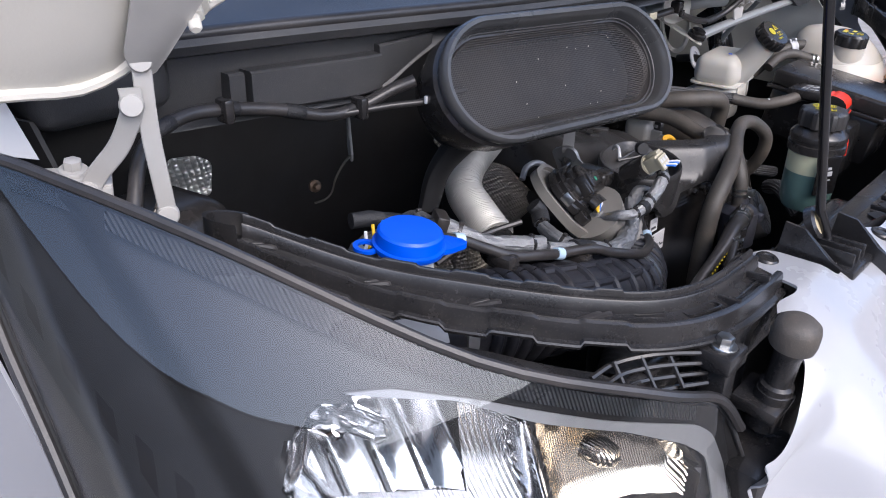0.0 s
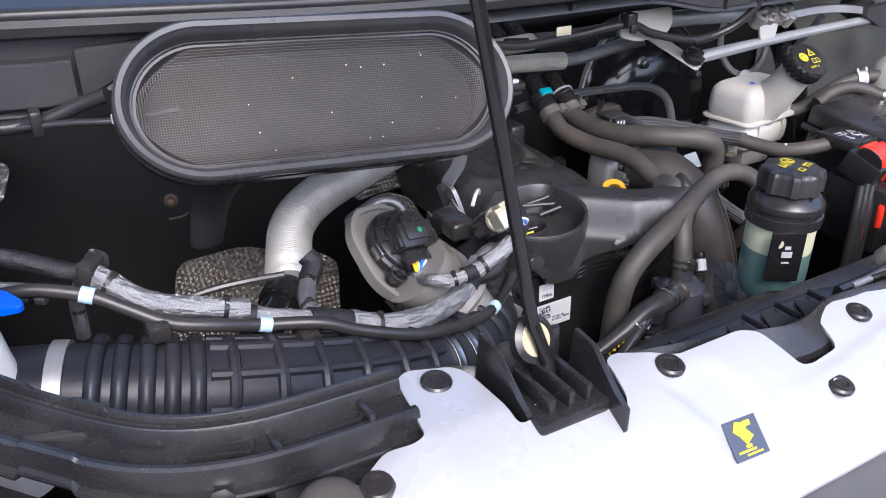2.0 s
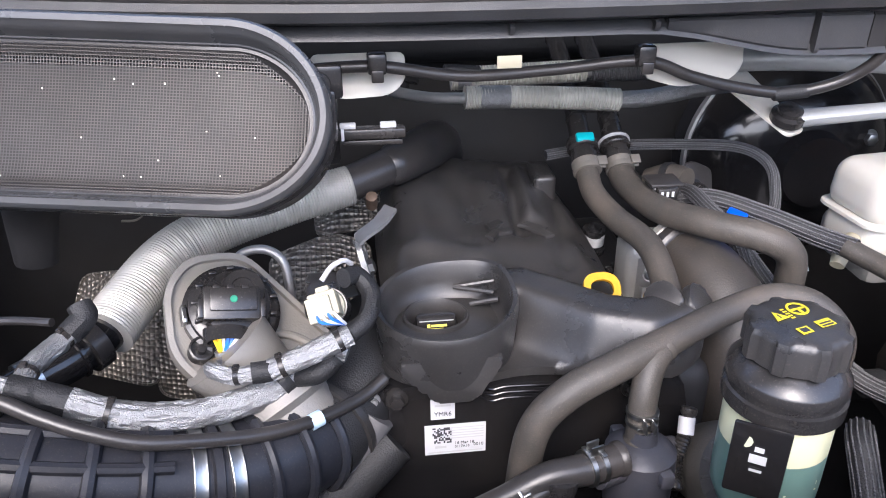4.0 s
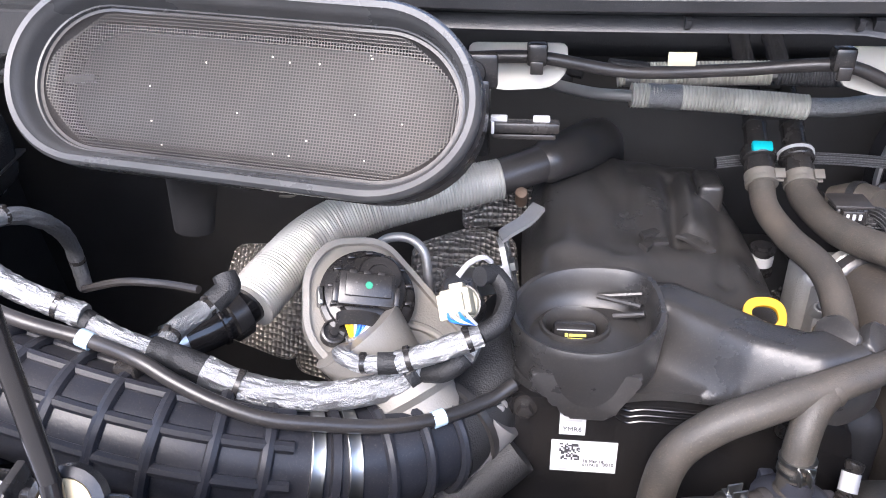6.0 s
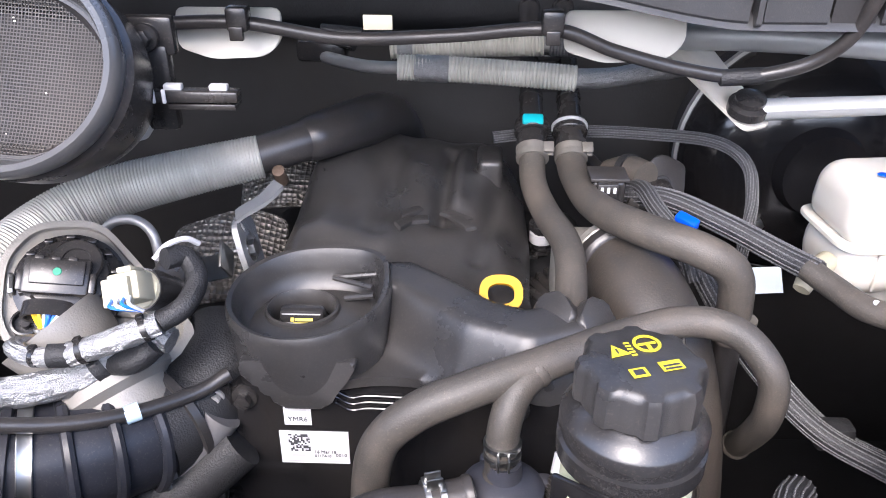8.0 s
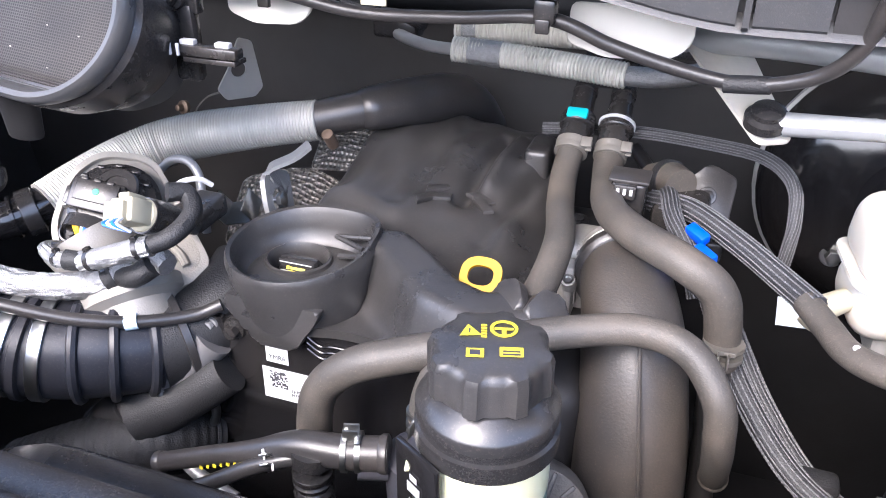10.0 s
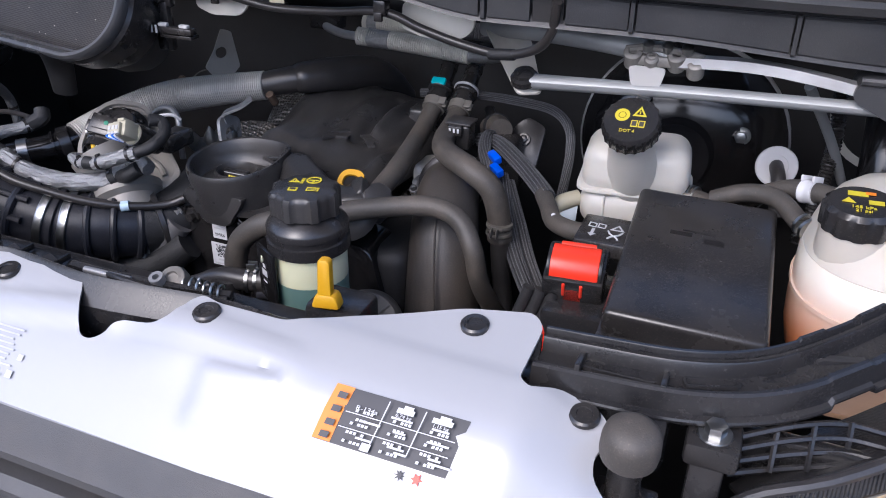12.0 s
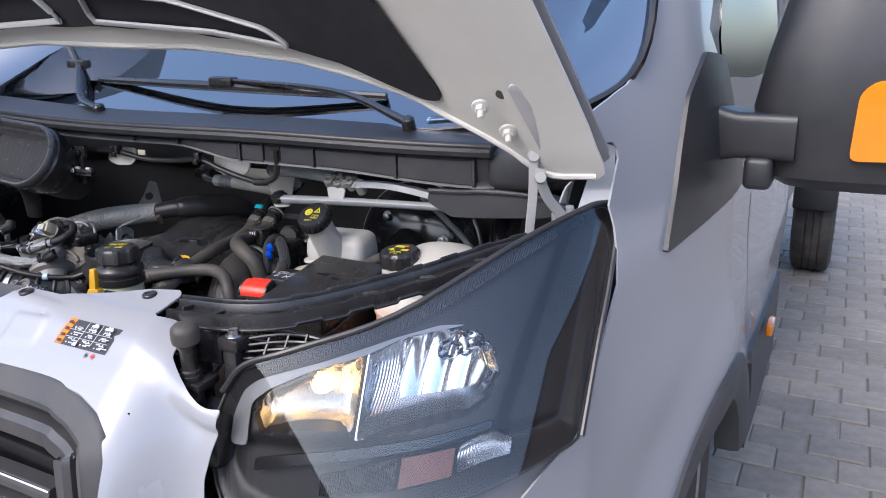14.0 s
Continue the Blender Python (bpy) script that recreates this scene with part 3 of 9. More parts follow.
def side_x(y, z):
    """Half width of the van at a place along its side."""
    x = 0.925 + 0.085 * smooth01(0.25, 1.0, y) + 0.02 * smooth01(1.0, 1.7, y)
    x -= 0.20 * max(0.25 - y, 0) ** 0.9 + 0.9 * max(0.12 - y, 0) ** 2
    x -= (0.30 - 0.17 * smooth01(0.45, 0.78, y)) * max(z - 1.12, 0) ** 1.15
    x += 0.012 * math.exp(-((z - 0.86) / 0.10) ** 2) * smooth01(0.25, 0.6, y)
    x += 0.022 * smooth01(0.58, 0.42, math.hypot(y - 0.945, z - 0.355)) * smooth01(0.30, 0.36, z)
    return x


arch = [(0.945 + 0.405 * math.cos(a), 0.355 + 0.41 * math.sin(a)) for a in np.linspace(math.pi, 0.815, 20)]
fend = [(1.22, 1.10), (1.08, 1.20), (0.81, 1.47), (0.87, 1.56), (1.22, 1.86), (0.97, 1.86), (0.638, 1.513), (0.600, 1.462), (0.560, 1.412), (0.517, 1.384), (0.445, 1.366), (0.362, 1.350), (0.374, 1.309), (0.430, 1.305), (0.438, 1.295), (0.436, 1.280), (0.369, 1.222), (0.375, 1.19), (0.36, 1.11), (0.30, 1.03), (0.235, 0.945),
        (0.20, 0.925), (0.10, 0.895), (-0.02, 0.86), (-0.06, 0.60), (-0.05, 0.40), (0.40, 0.38)] + arch
for s in (1, -1):
    part("fender", sheet(fend, lambda y, z, s=s: V(s * side_x(y, z), y, z + (0.045 if s < 0 else 0)), 0.03, 0.003, (-s, 0, 0)), M["white"], van, "glossy white front wing")
    rows = []
    for a in np.linspace(math.pi * 1.02, 0.20, 30):
        row = []
        for r, out in ((0.422, -0.004), (0.421, 0.006), (0.412, 0.011), (0.375, 0.012), (0.330, 0.006), (0.312, 0.0), (0.306, -0.02), (0.306, -0.06)):
            y, z = 0.945 + r * math.cos(a), 0.355 + r * 1.005 * math.sin(a)
            row.append(V(s * (side_x(0.945 + 0.41 * math.cos(a), 0.355 + 0.41 * max(math.sin(a), 0.1)) + out), y, z))
        rows.append(row)
    part("wheel_arch_trim", loft(rows, closed=False, caps=False), M["trim"], van, "dark grey plastic wheel arch trim")
    bm = sheet([(1.46, 0.32), (1.42, 0.52), (1.36, 0.62), (1.38, 0.645), (2.30, 0.62), (2.30, 0.32)],
               lambda y, z, s=s: V(s * (side_x(y, z) + 0.012), y, z), 0.12, 0.015, (-s, 0, 0))
    part("sill_trim", bm, M["trim"], van, "dark grey plastic sill trim")
    # door with its window
    dr = sheet([(1.34, 0.50), (1.25, 0.66), (1.225, 0.70), (1.225, 1.10), (1.30, 1.155), (2.28, 1.17), (2.28, 0.55)], lambda y, z, s=s: V(s * (side_x(y, z) + 0.001), y, z), 0.06, 0.02, (-s, 0, 0))
    door = part("door", dr, M["white"], van, "glossy white cab door")
    part("door_handle", box((s * 1.045, 2.10, 1.02), (0.03, 0.16, 0.035), bev=0.01), M["black"], door)
    win = sheet([(0.95, 1.31), (0.93, 1.45), (0.97, 1.55), (1.28, 1.80), (2.20, 1.80), (2.24, 1.18), (1.08, 1.17)], lambda y, z, s=s: V(s * (side_x(y, z) - 0.01), y, z), 0.12, 0.004, (-s, 0, 0))
    part("door_window", win, M["window"], van).visible_shadow = False
    part("window_frame", tube([(s * side_x(2.27, 1.17), 2.27, 1.17), (s * side_x(2.24, 1.72), 2.24, 1.74), (s * side_x(1.62, 1.72), 1.60, 1.74)], 0.022, 8, 5), M["white"], van)
    part("door_pillar", box((s * 0.95, 1.36, 1.44), (0.02, 0.03, 0.56), Matrix.Identity(4), 0.004), M["gloss"], van)
    # triangle panel by the mirror
    tri = rounded([(0.539, 1.113), (0.609, 1.213), (0.685, 1.357), (0.765, 1.430), (0.883, 1.42), (0.956, 1.307), (1.06, 1.160), (0.787, 1.138)], 0.015, 3)
    part("mirror_triangle", sheet(tri, lambda y, z, s=s: V(s * (side_x(y, z) + 0.008), y, z), 0.03, 0.009, (-s, 0, 0)), M["mirror"], van, "black plastic triangle panel")
    mk = box((s * (side_x(1.683, 0.62) + 0.032), 1.683, 0.62), (0.02, 0.10, 0.035), bev=0.006)
    part("side_marker", mk, M["indicator"], van, "orange side marker lamp")

for s in (1, -1):
    gap = sheet([(0.845, 1.195), (0.90, 1.215), (0.893, 1.295), (0.868, 1.302)], lambda x, z, s=s: V(s * x, 0.42 + 0.3 * (z - 1.2), z + (0.045 if s < 0 else 0)), 0.02, 0.004, (0, 1, 0))
    part("wing_gusset", gap, M["white"], van)
part("roof", box((0, 2.0, 1.83), (1.66, 1.0, 0.06), bev=0.025, seg=3), M["white"], van)
part("cab_rear_wall", box((0, 2.42, 1.15), (1.90, 0.06, 1.30), bev=0.02), M["white"], van)
part("cab_floor", box((0, 1.6, 0.42), (1.80, 1.6, 0.06), bev=0.02), M["dark"], van)
bm = box((0, 1.02, 1.20), (1.62, 0.55, 0.12), bev=0.05, seg=3)
box((0.4, 0.98, 1.27), (0.42, 0.28, 0.08), bev=0.035, seg=3, bm=bm)
part("dashboard", bm, M["dash"], van, "dark dashboard behind the windscreen")


def wheel(x, y):
    w = part("wheel", lathe([(0.10, -0.10), (0.215, -0.11), (0.215, 0.11), (0.13, 0.075), (0.06, 0.085), (0, 0.085)], frame_at((x, y, 0.355), (math.copysign(1, x), 0, 0), (0, 1, 0)), 32), M["grey_steel"], van)
    prof = [(0.215, -0.105), (0.30, -0.118), (0.345, -0.10), (0.355, -0.075), (0.355, -0.045), (0.347, -0.043), (0.347, -0.037), (0.355, -0.035), (0.355, -0.004), (0.347, -0.003),
            (0.347, 0.003), (0.355, 0.004), (0.355, 0.035), (0.347, 0.037), (0.347, 0.043), (0.355, 0.045), (0.355, 0.075), (0.345, 0.10), (0.30, 0.118), (0.215, 0.105)]
    part("tyre", lathe(prof, frame_at((x, y, 0.355), (1, 0, 0), (0, 1, 0)), 40), M["tyre"], w, "black tyre with rain grooves")


for x in (0.90, -0.90):
    wheel(x * 0.95, 0.945)
    wheel(x * 1.20, 4.72)
# load bed
part("load_bed", box((0, 4.1, 1.0), (2.06, 3.2, 0.36), bev=0.02), M["grey_steel"], van, "grey dropside load bed")
for s in (1, -1):
    part("mud_guard", box((s * 1.08, 4.30, 0.60), (0.24, 0.10, 0.26), bev=0.015), M["mirror"], van)
    part("chassis_rail", box((s * 0.45, 3.6, 0.62), (0.09, 4.2, 0.16), bev=0.01), M["dark"], van)
# door mirror with its arm
rings = []
for z, xl, xr, y0, y1 in ((1.178, 1.13, 1.31, 0.87, 0.97), (1.184, 1.10, 1.34, 0.84, 1.0), (1.205, 1.070, 1.365, 0.815, 1.025), (1.26, 1.055, 1.375, 0.805, 1.04), (1.33, 1.042, 1.378, 0.80, 1.04),
                          (1.42, 1.058, 1.378, 0.805, 1.04), (1.52, 1.082, 1.37, 0.82, 1.035), (1.61, 1.115, 1.35, 0.84, 1.02), (1.645, 1.15, 1.32, 0.87, 1.0)):
    rings.append([V(x, y, z) for x, y in rounded([(xl - 0.005, y0 + 0.03), (xl + 0.09, y0), (xr, y0 + 0.012), (xr, y1), (xl + 0.01, y1)], 0.05, 5)])
mir = part("door_mirror", loft(rings), M["mirror"], van, "large black door mirror on a thick arm")
arm = loft([[V(x, yy, zz) for yy, zz in rounded([(0.80 + a, 1.236 + b), (0.97, 1.236 + b), (0.97, 1.318 - c), (0.80 + a, 1.322 - c)], 0.018, 4)]
            for x, a, b, c in ((0.955, 0.02, -0.02, -0.02), (1.0, 0.012, -0.004, -0.004), (1.02, 0.008, 0.0, 0.0), (1.12, 0.0, 0.0, 0.0))])
part("mirror_arm", arm, M["mirror"], mir)
part("mirror_joint", box((1.062, 0.85, 1.212), (0.05, 0.10, 0.06), None, 0.012, seg=3), M["mirror"], mir)
ind = sheet(rounded([(1.207, 1.245), (1.212, 1.36), (1.235, 1.382), (1.36, 1.385), (1.365, 1.25)], 0.015, 3), lambda x, z: V(x, 0.798 + 0.10 * max(x - 1.2, 0) ** 2, z), 0.02, 0.02, (0, 1, 0))
part("mirror_indicator", ind, M["indicator"], mir, "orange ribbed indicator lens")

# lower bumper and grille
for s in (1, -1):
    low = sheet([(0.50, 0.55), (0.505, 0.80), (0.55, 0.86), (0.66, 0.855), (0.78, 0.872), (0.90, 0.925), (0.90, 0.55)],
                lambda x, z, s=s: V(s * x, -0.09 + 1.2 * max(x - 0.56, 0) ** 1.55 + 0.25 * max(z - 0.75, 0), z), 0.04, 0.004, (0, 1, 0))
    part("bumper", low, M["white"], van)
EDGE = spline([(-0.452, -0.16, 0.60), (-0.450, -0.158, 0.80), (-0.442, -0.148, 0.935), (-0.428, -0.133, 0.985), (-0.40, -0.122, 1.006), (-0.355, -0.113, 1.020), (-0.29, -0.108, 1.029), (0.0, -0.108, 1.032),
               (0.29, -0.108, 1.029), (0.355, -0.113, 1.020), (0.40, -0.122, 1.006), (0.428, -0.133, 0.985), (0.442, -0.148, 0.935), (0.450, -0.158, 0.80), (0.452, -0.16, 0.60)], 6)


def grille_ring(section):
    """Sweep a section of (inwards, forwards) along the grille's opening."""
    rings = []
    for i, p in enumerate(EDGE):
        d = EDGE[min(i + 1, len(EDGE) - 1)] - EDGE[max(i - 1, 0)]
        n = V(d.z, 0, -d.x).normalized()
        rings.append([p + n * a + V(0, -b - 0.25 * a * abs(n.z), 0) for a, b in section])
    return loft(rings)


part("grille_surround", grille_ring([(-0.004, -0.02), (-0.003, 0.0), (0.002, 0.006), (0.022, 0.012), (0.026, 0.016), (0.034, 0.014), (0.036, -0.02)]), M["trim"], van, "dark grey satin grille surround")
gr = part("grille", box((0, -0.10, 0.80), (0.90, 0.02, 0.42), bev=0.004), M["gloss"], van, "dark grille with curved bars")
part("grille_frame", grille_ring([(0.056, -0.015), (0.058, 0.004), (0.066, 0.010), (0.086, 0.006), (0.090, -0.015)]), M["grille"], gr, "satin grey inner grille frame")
for z, w in ((0.905, 0.70), (0.865, 0.72), (0.80, 0.72), (0.74, 0.72)):
    path = [(x, -0.150 - 0.014 * (1 - (x / 0.36) ** 2), z - 0.012 * (x / 0.36) ** 4) for x in np.linspace(-w / 2, w / 2, 9)]
    part("grille_bar", sweep(path, [(-0.015, -0.010), (0.010, -0.013), (0.014, 0.0), (0.010, 0.010), (-0.015, 0.008)], 3), M["grille"], gr)
    part("grille_bar_trim", tube([(x, y - 0.012, zz + 0.007) for x, y, zz in path], 0.0022, 8, 3), M["chrome"], gr)

# engine bay shell
part("bulkhead", box((0, 0.80, 0.90), (1.80, 0.03, 0.86), bev=0.004), M["dark"], van, "black bulkhead behind the engine")
part("undertray", box((0, 0.36, 0.50), (1.6, 0.85, 0.02), bev=0.004), M["dark"], van)
for s in (1, -1):
    bm = sheet([(0.05, 0.50), (0.79, 0.50), (0.79, 1.26), (0.45, 1.26), (0.42, 1.17), (0.25, 1.06), (0.05, 1.0)],
               lambda y, z, s=s: V(s * (0.66 + 0.21 * smooth01(0.05, 0.6, y) - 0.05 * smooth01(1.0, 0.6, z)), y, z), 0.05, 0.004, (s, 0, 0))
    part("inner_wing", bm, M["dark"], van, "black inner wing")
rail = sheet(rounded([(0.36, 1.02), (0.36, 1.12), (0.42, 1.17), (0.45, 1.235), (0.70, 1.255), (0.775, 1.25), (0.775, 0.98), (0.60, 0.96), (0.45, 0.97)], 0.015, 3),
             lambda y, z: V(0.645 + 0.21 * smooth01(0.05, 0.6, y) - 0.012 * smooth01(1.14, 1.10, z + 0.15 * (y - 0.5)) - 0.008 * math.exp(-((y - 0.56) / 0.03) ** 2 - ((z - 1.12) / 0.05) ** 2), y, z), 0.02, 0.003, (1, 0, 0))
part("wing_rail", rail, M["underbonnet"], van, "cream painted inner wing rail")
part("wing_floor", sheet([(0.60, 0.10), (0.64, 0.10), (0.71, 0.20), (0.77, 0.30), (0.75, 0.36), (0.70, 0.30)], lambda x, y: V(x, y, 1.062 + 0.10 * (y - 0.2)), 0.03, 0.004), mat("primer_beige", (0.50, 0.30, 0.17), 0.55, var=0.12, dust=0.3), van, "beige primed strip beside the headlamp")
part("radiator", box((0, 0.035, 0.80), (0.86, 0.05, 0.52), bev=0.006), M["black"], van, "dark radiator pack under the front panel")

# cowl: long plastic trough under the windscreen
xs = np.linspace(-0.74, 0.70, 49)


def cowl_low(x):
    """Height of the cowl's front face at a place across the van."""
    return 0.026 + 0.024 * smooth01(0.08, 0.24, x) + 0.013 * smooth01(0.40, 0.67, x) + 0.052 * smooth01(-0.42, -0.54, x)


def cowl_top(x):
    return 1.293 + 0.012 * smooth01(-0.1, -0.7, x) - 0.012 * smooth01(0.2, 0.7, x)


rings = []
for x in xs:
    y, z, d = cowl_y(x), cowl_top(x), cowl_low(x)
    rings.append([V(x, y + a, z + b) for a, b in ((0.012, -d), (-0.002, -d - 0.001), (0.002, -d + 0.007), (0.008, -d + 0.010), (0.002, -0.016), (-0.018, -0.010), (-0.022, -0.002), (-0.018, 0.004), (0.03, 0.012), (0.085, 0.024), (0.10, -0.004), (0.06, -d))])
cowl = part("cowl", loft(rings), M["cowl"], van, "grey-black plastic cowl with ribbed front")
def cowl_block(x0, x1, z0, z1, proud, name, m):
    """A raised block on the cowl's front face, from x0 to x1 and from share z0 to z1 of its height."""
    rows = []
    for x in np.linspace(x0, x1, max(2, int((x1 - x0) / 0.02) + 1)):
        d, y, t = cowl_low(x), cowl_y(x), cowl_top(x) - 0.016
        lo, hi = t - (d - 0.018) * (1 - z0), t - (d - 0.018) * (1 - z1)
        rows.append([V(x, y + 0.02, lo), V(x, y + 0.004 - proud, lo), V(x, y + 0.002 - proud, lo + 0.002), V(x, y + 0.001 - proud, hi - 0.002), V(x, y + 0.003 - proud, hi), V(x, y + 0.02, hi)])
    return part(name, loft(rows), m, cowl)


for x in (-0.36, -0.02, 0.095, 0.235, 0.385, 0.536, 0.668):
    cowl_block(x - 0.002, x + 0.002, 0.0, 1.0, 0.0075, "cowl_rib", M["cowl"])
for x0, x1 in ((0.105, 0.229), (0.239, 0.283), (0.320, 0.381), (0.389, 0.532), (0.540, 0.664)):
    cowl_block(x0, x1, 0.03, 0.97, 0.004, "cowl_panel", M["cowl"])
cowl_block(0.286, 0.317, 0.0, 0.95, 0.0015, "cowl_slot", M["dark"])
cowl_block(-0.655, -0.520, 0.10, 0.74, 0.016, "cowl_box", M["cowl"])
cowl_block(-0.672, -0.658, 0.12, 0.72, 0.010, "cowl_rib", M["cowl"])
cowl_block(-0.515, -0.45, 0.05, 0.85, 0.006, "cowl_panel", M["cowl"])
part("cowl_end", box((0.735, 0.480, 1.250), (0.10, 0.10, 0.070), Matrix.Rotation(0, 4, "Z"), 0.018, seg=3), M["cowl"], cowl)
part("cowl_end", box((-0.775, 0.49, 1.285), (0.12, 0.11, 0.075), None, 0.018, seg=3), M["cowl"], cowl)
# rubber seal along the cowl's front edge
part("cowl_seal", tube([(x, cowl_y(x) - 0.012, cowl_top(x) + 0.006) for x in xs[::4]], 0.007, 10, 3), M["rubber"], cowl)

# windscreen
ws = [(x, 0.0) for x in np.linspace(-0.84, 0.84, 13)] + [(0.90, 0.10), (0.86, 0.40), (0.74, 0.98), (-0.74, 0.98), (-0.86, 0.40), (-0.90, 0.10)]


def screen_at(x, v):
    y0, z0 = cowl_y(min(abs(x), 0.72)) + 0.065, 1.292 + 0.05 * (abs(x) / 0.84) ** 3
    e = smooth01(0.68, 0.90, abs(x))
    a = 0.42 * v + 0.10 * v * v
    return V(x, y0 + (0.93 * v - 0.08 * v * v) * (1 - 0.35 * e), z0 + a * (1 + 0.6 * e))


part("windscreen", sheet(ws, screen_at, 0.07, 0.005), M["screen"], van, "tinted windscreen reflecting blue sky").visible_shadow = False
note = part("screen_sticker", sheet([(0.548, 0.019), (0.614, 0.019), (0.614, 0.030), (0.548, 0.030)], lambda x, v: screen_at(x, v) + V(0, -0.001, 0.004), 0.02, 0.0004), M["bluetape"], van, "pale sticker on the windscreen's lower edge")
for k in range(3):
    bar = sheet([(0.552, 0.0205 + 0.003 * k), (0.600 - 0.008 * k, 0.0205 + 0.003 * k), (0.600 - 0.008 * k, 0.0218 + 0.003 * k), (0.552, 0.0218 + 0.003 * k)], lambda x, v: screen_at(x, v) + V(0, -0.0013, 0.0052), 0.02, 0.0002)
    part("printing", bar, M["ink"], note)
band = sheet([(x, 0.0) for x in np.linspace(-0.85, 0.85, 13)] + [(x, 0.05 + 0.03 * (x / 0.85) ** 2) for x in np.linspace(0.86, -0.86, 13)], lambda x, v: screen_at(x, v) + V(0, 0, -0.010), 0.06, 0.001)
part("screen_border", band, M["gloss"], van)
for s in (1, -1):
    edge = [tuple(screen_at(s * x, v) + V(0, 0, 0.002)) for x, v in ((0.80, -0.01), (0.895, 0.09), (0.868, 0.40), (0.75, 0.98))]
    part("screen_seal", tube(edge, 0.016, 8, 6, flat=0.5), M["gloss"], van)


def wiper(px, elbow, mount, tip0, tip1):
    w = thing("wiper", px, "black windscreen wiper resting on the glass", "wiper", "windscreen wipers")
    part("pivot", lathe([(0.012, -0.02), (0.012, 0.006), (0.008, 0.010), (0, 0.010)], frame_at(px, (0, -0.4, 1)), 16), M["black"], w)
    mid = Vector(mount)
    part("arm", tube([px, elbow, tuple(mid + V(0, 0, 0.014))], [0.013, 0.009, 0.007], 10, 8, flat=0.6), M["black"], w)
    bl = part("blade", tube([tip0, tuple(mid), tip1], [0.006, 0.0085, 0.006], 8, 8, flat=1.2), M["black"], w)
    part("blade_rubber", tube([tuple(Vector(tip0) + V(0, 0.006, -0.006)), tuple(mid + V(0, 0.006, -0.008)), tuple(Vector(tip1) + V(0, 0.006, -0.006))], 0.003, 6, 8), M["rubber"], bl)
    part("blade_mount", box(tuple(mid + V(0, 0, 0.010)), (0.060, 0.026, 0.020), None, 0.005), M["black"], bl)


wiper((0.527, 0.462, 1.316), (0.36, 0.49, 1.362), (0.074, 0.510, 1.364), (-0.37, 0.582, 1.368), (0.436, 0.542, 1.352))
wiper((-0.20, 0.43, 1.318), (-0.30, 0.47, 1.338), (-0.46, 0.60, 1.392), (-0.344, 0.505, 1.344), (-0.78, 0.80, 1.50))

# ---- headlamps ----
PLAN = [(0.525, -0.03), (0.58, -0.028), (0.65, -0.005), (0.73, 0.04), (0.80, 0.085), (0.865, 0.14), (0.91, 0.195), (0.935, 0.255), (0.945, 0.33)]
PL = [0.0, 0.055, 0.129, 0.221, 0.304, 0.389, 0.46, 0.525, 0.601]
fine = spline([(x, y, 0) for x, y in PLAN], 8)
fl = np.interp(np.linspace(0, 8, 65), range(9), PL)
FX, FY = [p.x for p in fine], [p.y for p in fine]


def lamp_at(u, z, back=0.0):
    x, y = float(np.interp(u, fl, FX)), float(np.interp(u, fl, FY))
    x += min(u, 0) * 1.0
    t = min(max(u / 0.601, 0), 1)
    d = z - 1.0
    nx, ny = -0.25 - 0.55 * t, 0.95 - 0.45 * t
    return V(x - 0.12 * d * t + nx * back, y + (0.30 + 0.45 * t) * d + 1.2 * max(d - 0.06, 0) ** 2 + ny * back, z)


LENS = rounded([(-0.012, 0.95), (-0.008, 0.985), (0.005, 1.022), (0.03, 1.055), (0.092, 1.077), (0.158, 1.097), (0.21, 1.114), (0.267, 1.143), (0.338, 1.182),
                (0.412, 1.211), (0.467, 1.221), (0.506, 1.206), (0.518, 1.187), (0.52, 1.118), (0.511, 1.053), (0.499, 0.948), (0.474, 0.936), (0.391, 0.921),
                (0.30, 0.895), (0.2, 0.868), (0.1, 0.858), (0.03, 0.878), (0.0, 0.91)], 0.012, 2)
REFL = [(0.188, 1.066), (0.23, 1.085), (0.286, 1.092), (0.324, 1.085), (0.35, 1.063), (0.362, 1.036), (0.352, 1.009), (0.333, 0.992), (0.25, 0.976), (0.188, 0.969)]
TURN = [(0.062, 0.971), (0.053, 0.981), (0.049, 0.996), (0.052, 1.010), (0.060, 1.019), (0.074, 1.027), (0.125, 1.05), (0.182, 1.065), (0.182, 0.970), (0.165, 0.981), (0.108, 0.979)]
DRL = [(0.181, 0.927), (0.234, 0.947), (0.311, 0.954), (0.367, 0.968), (0.395, 0.959), (0.395, 0.941), (0.316, 0.925), (0.234, 0.910)]


MIR = Matrix(((-1, 0, 0, 0), (0, 1, 0, 0), (0.0494, 0, 1, 0), (0, 0, 0, 1)))


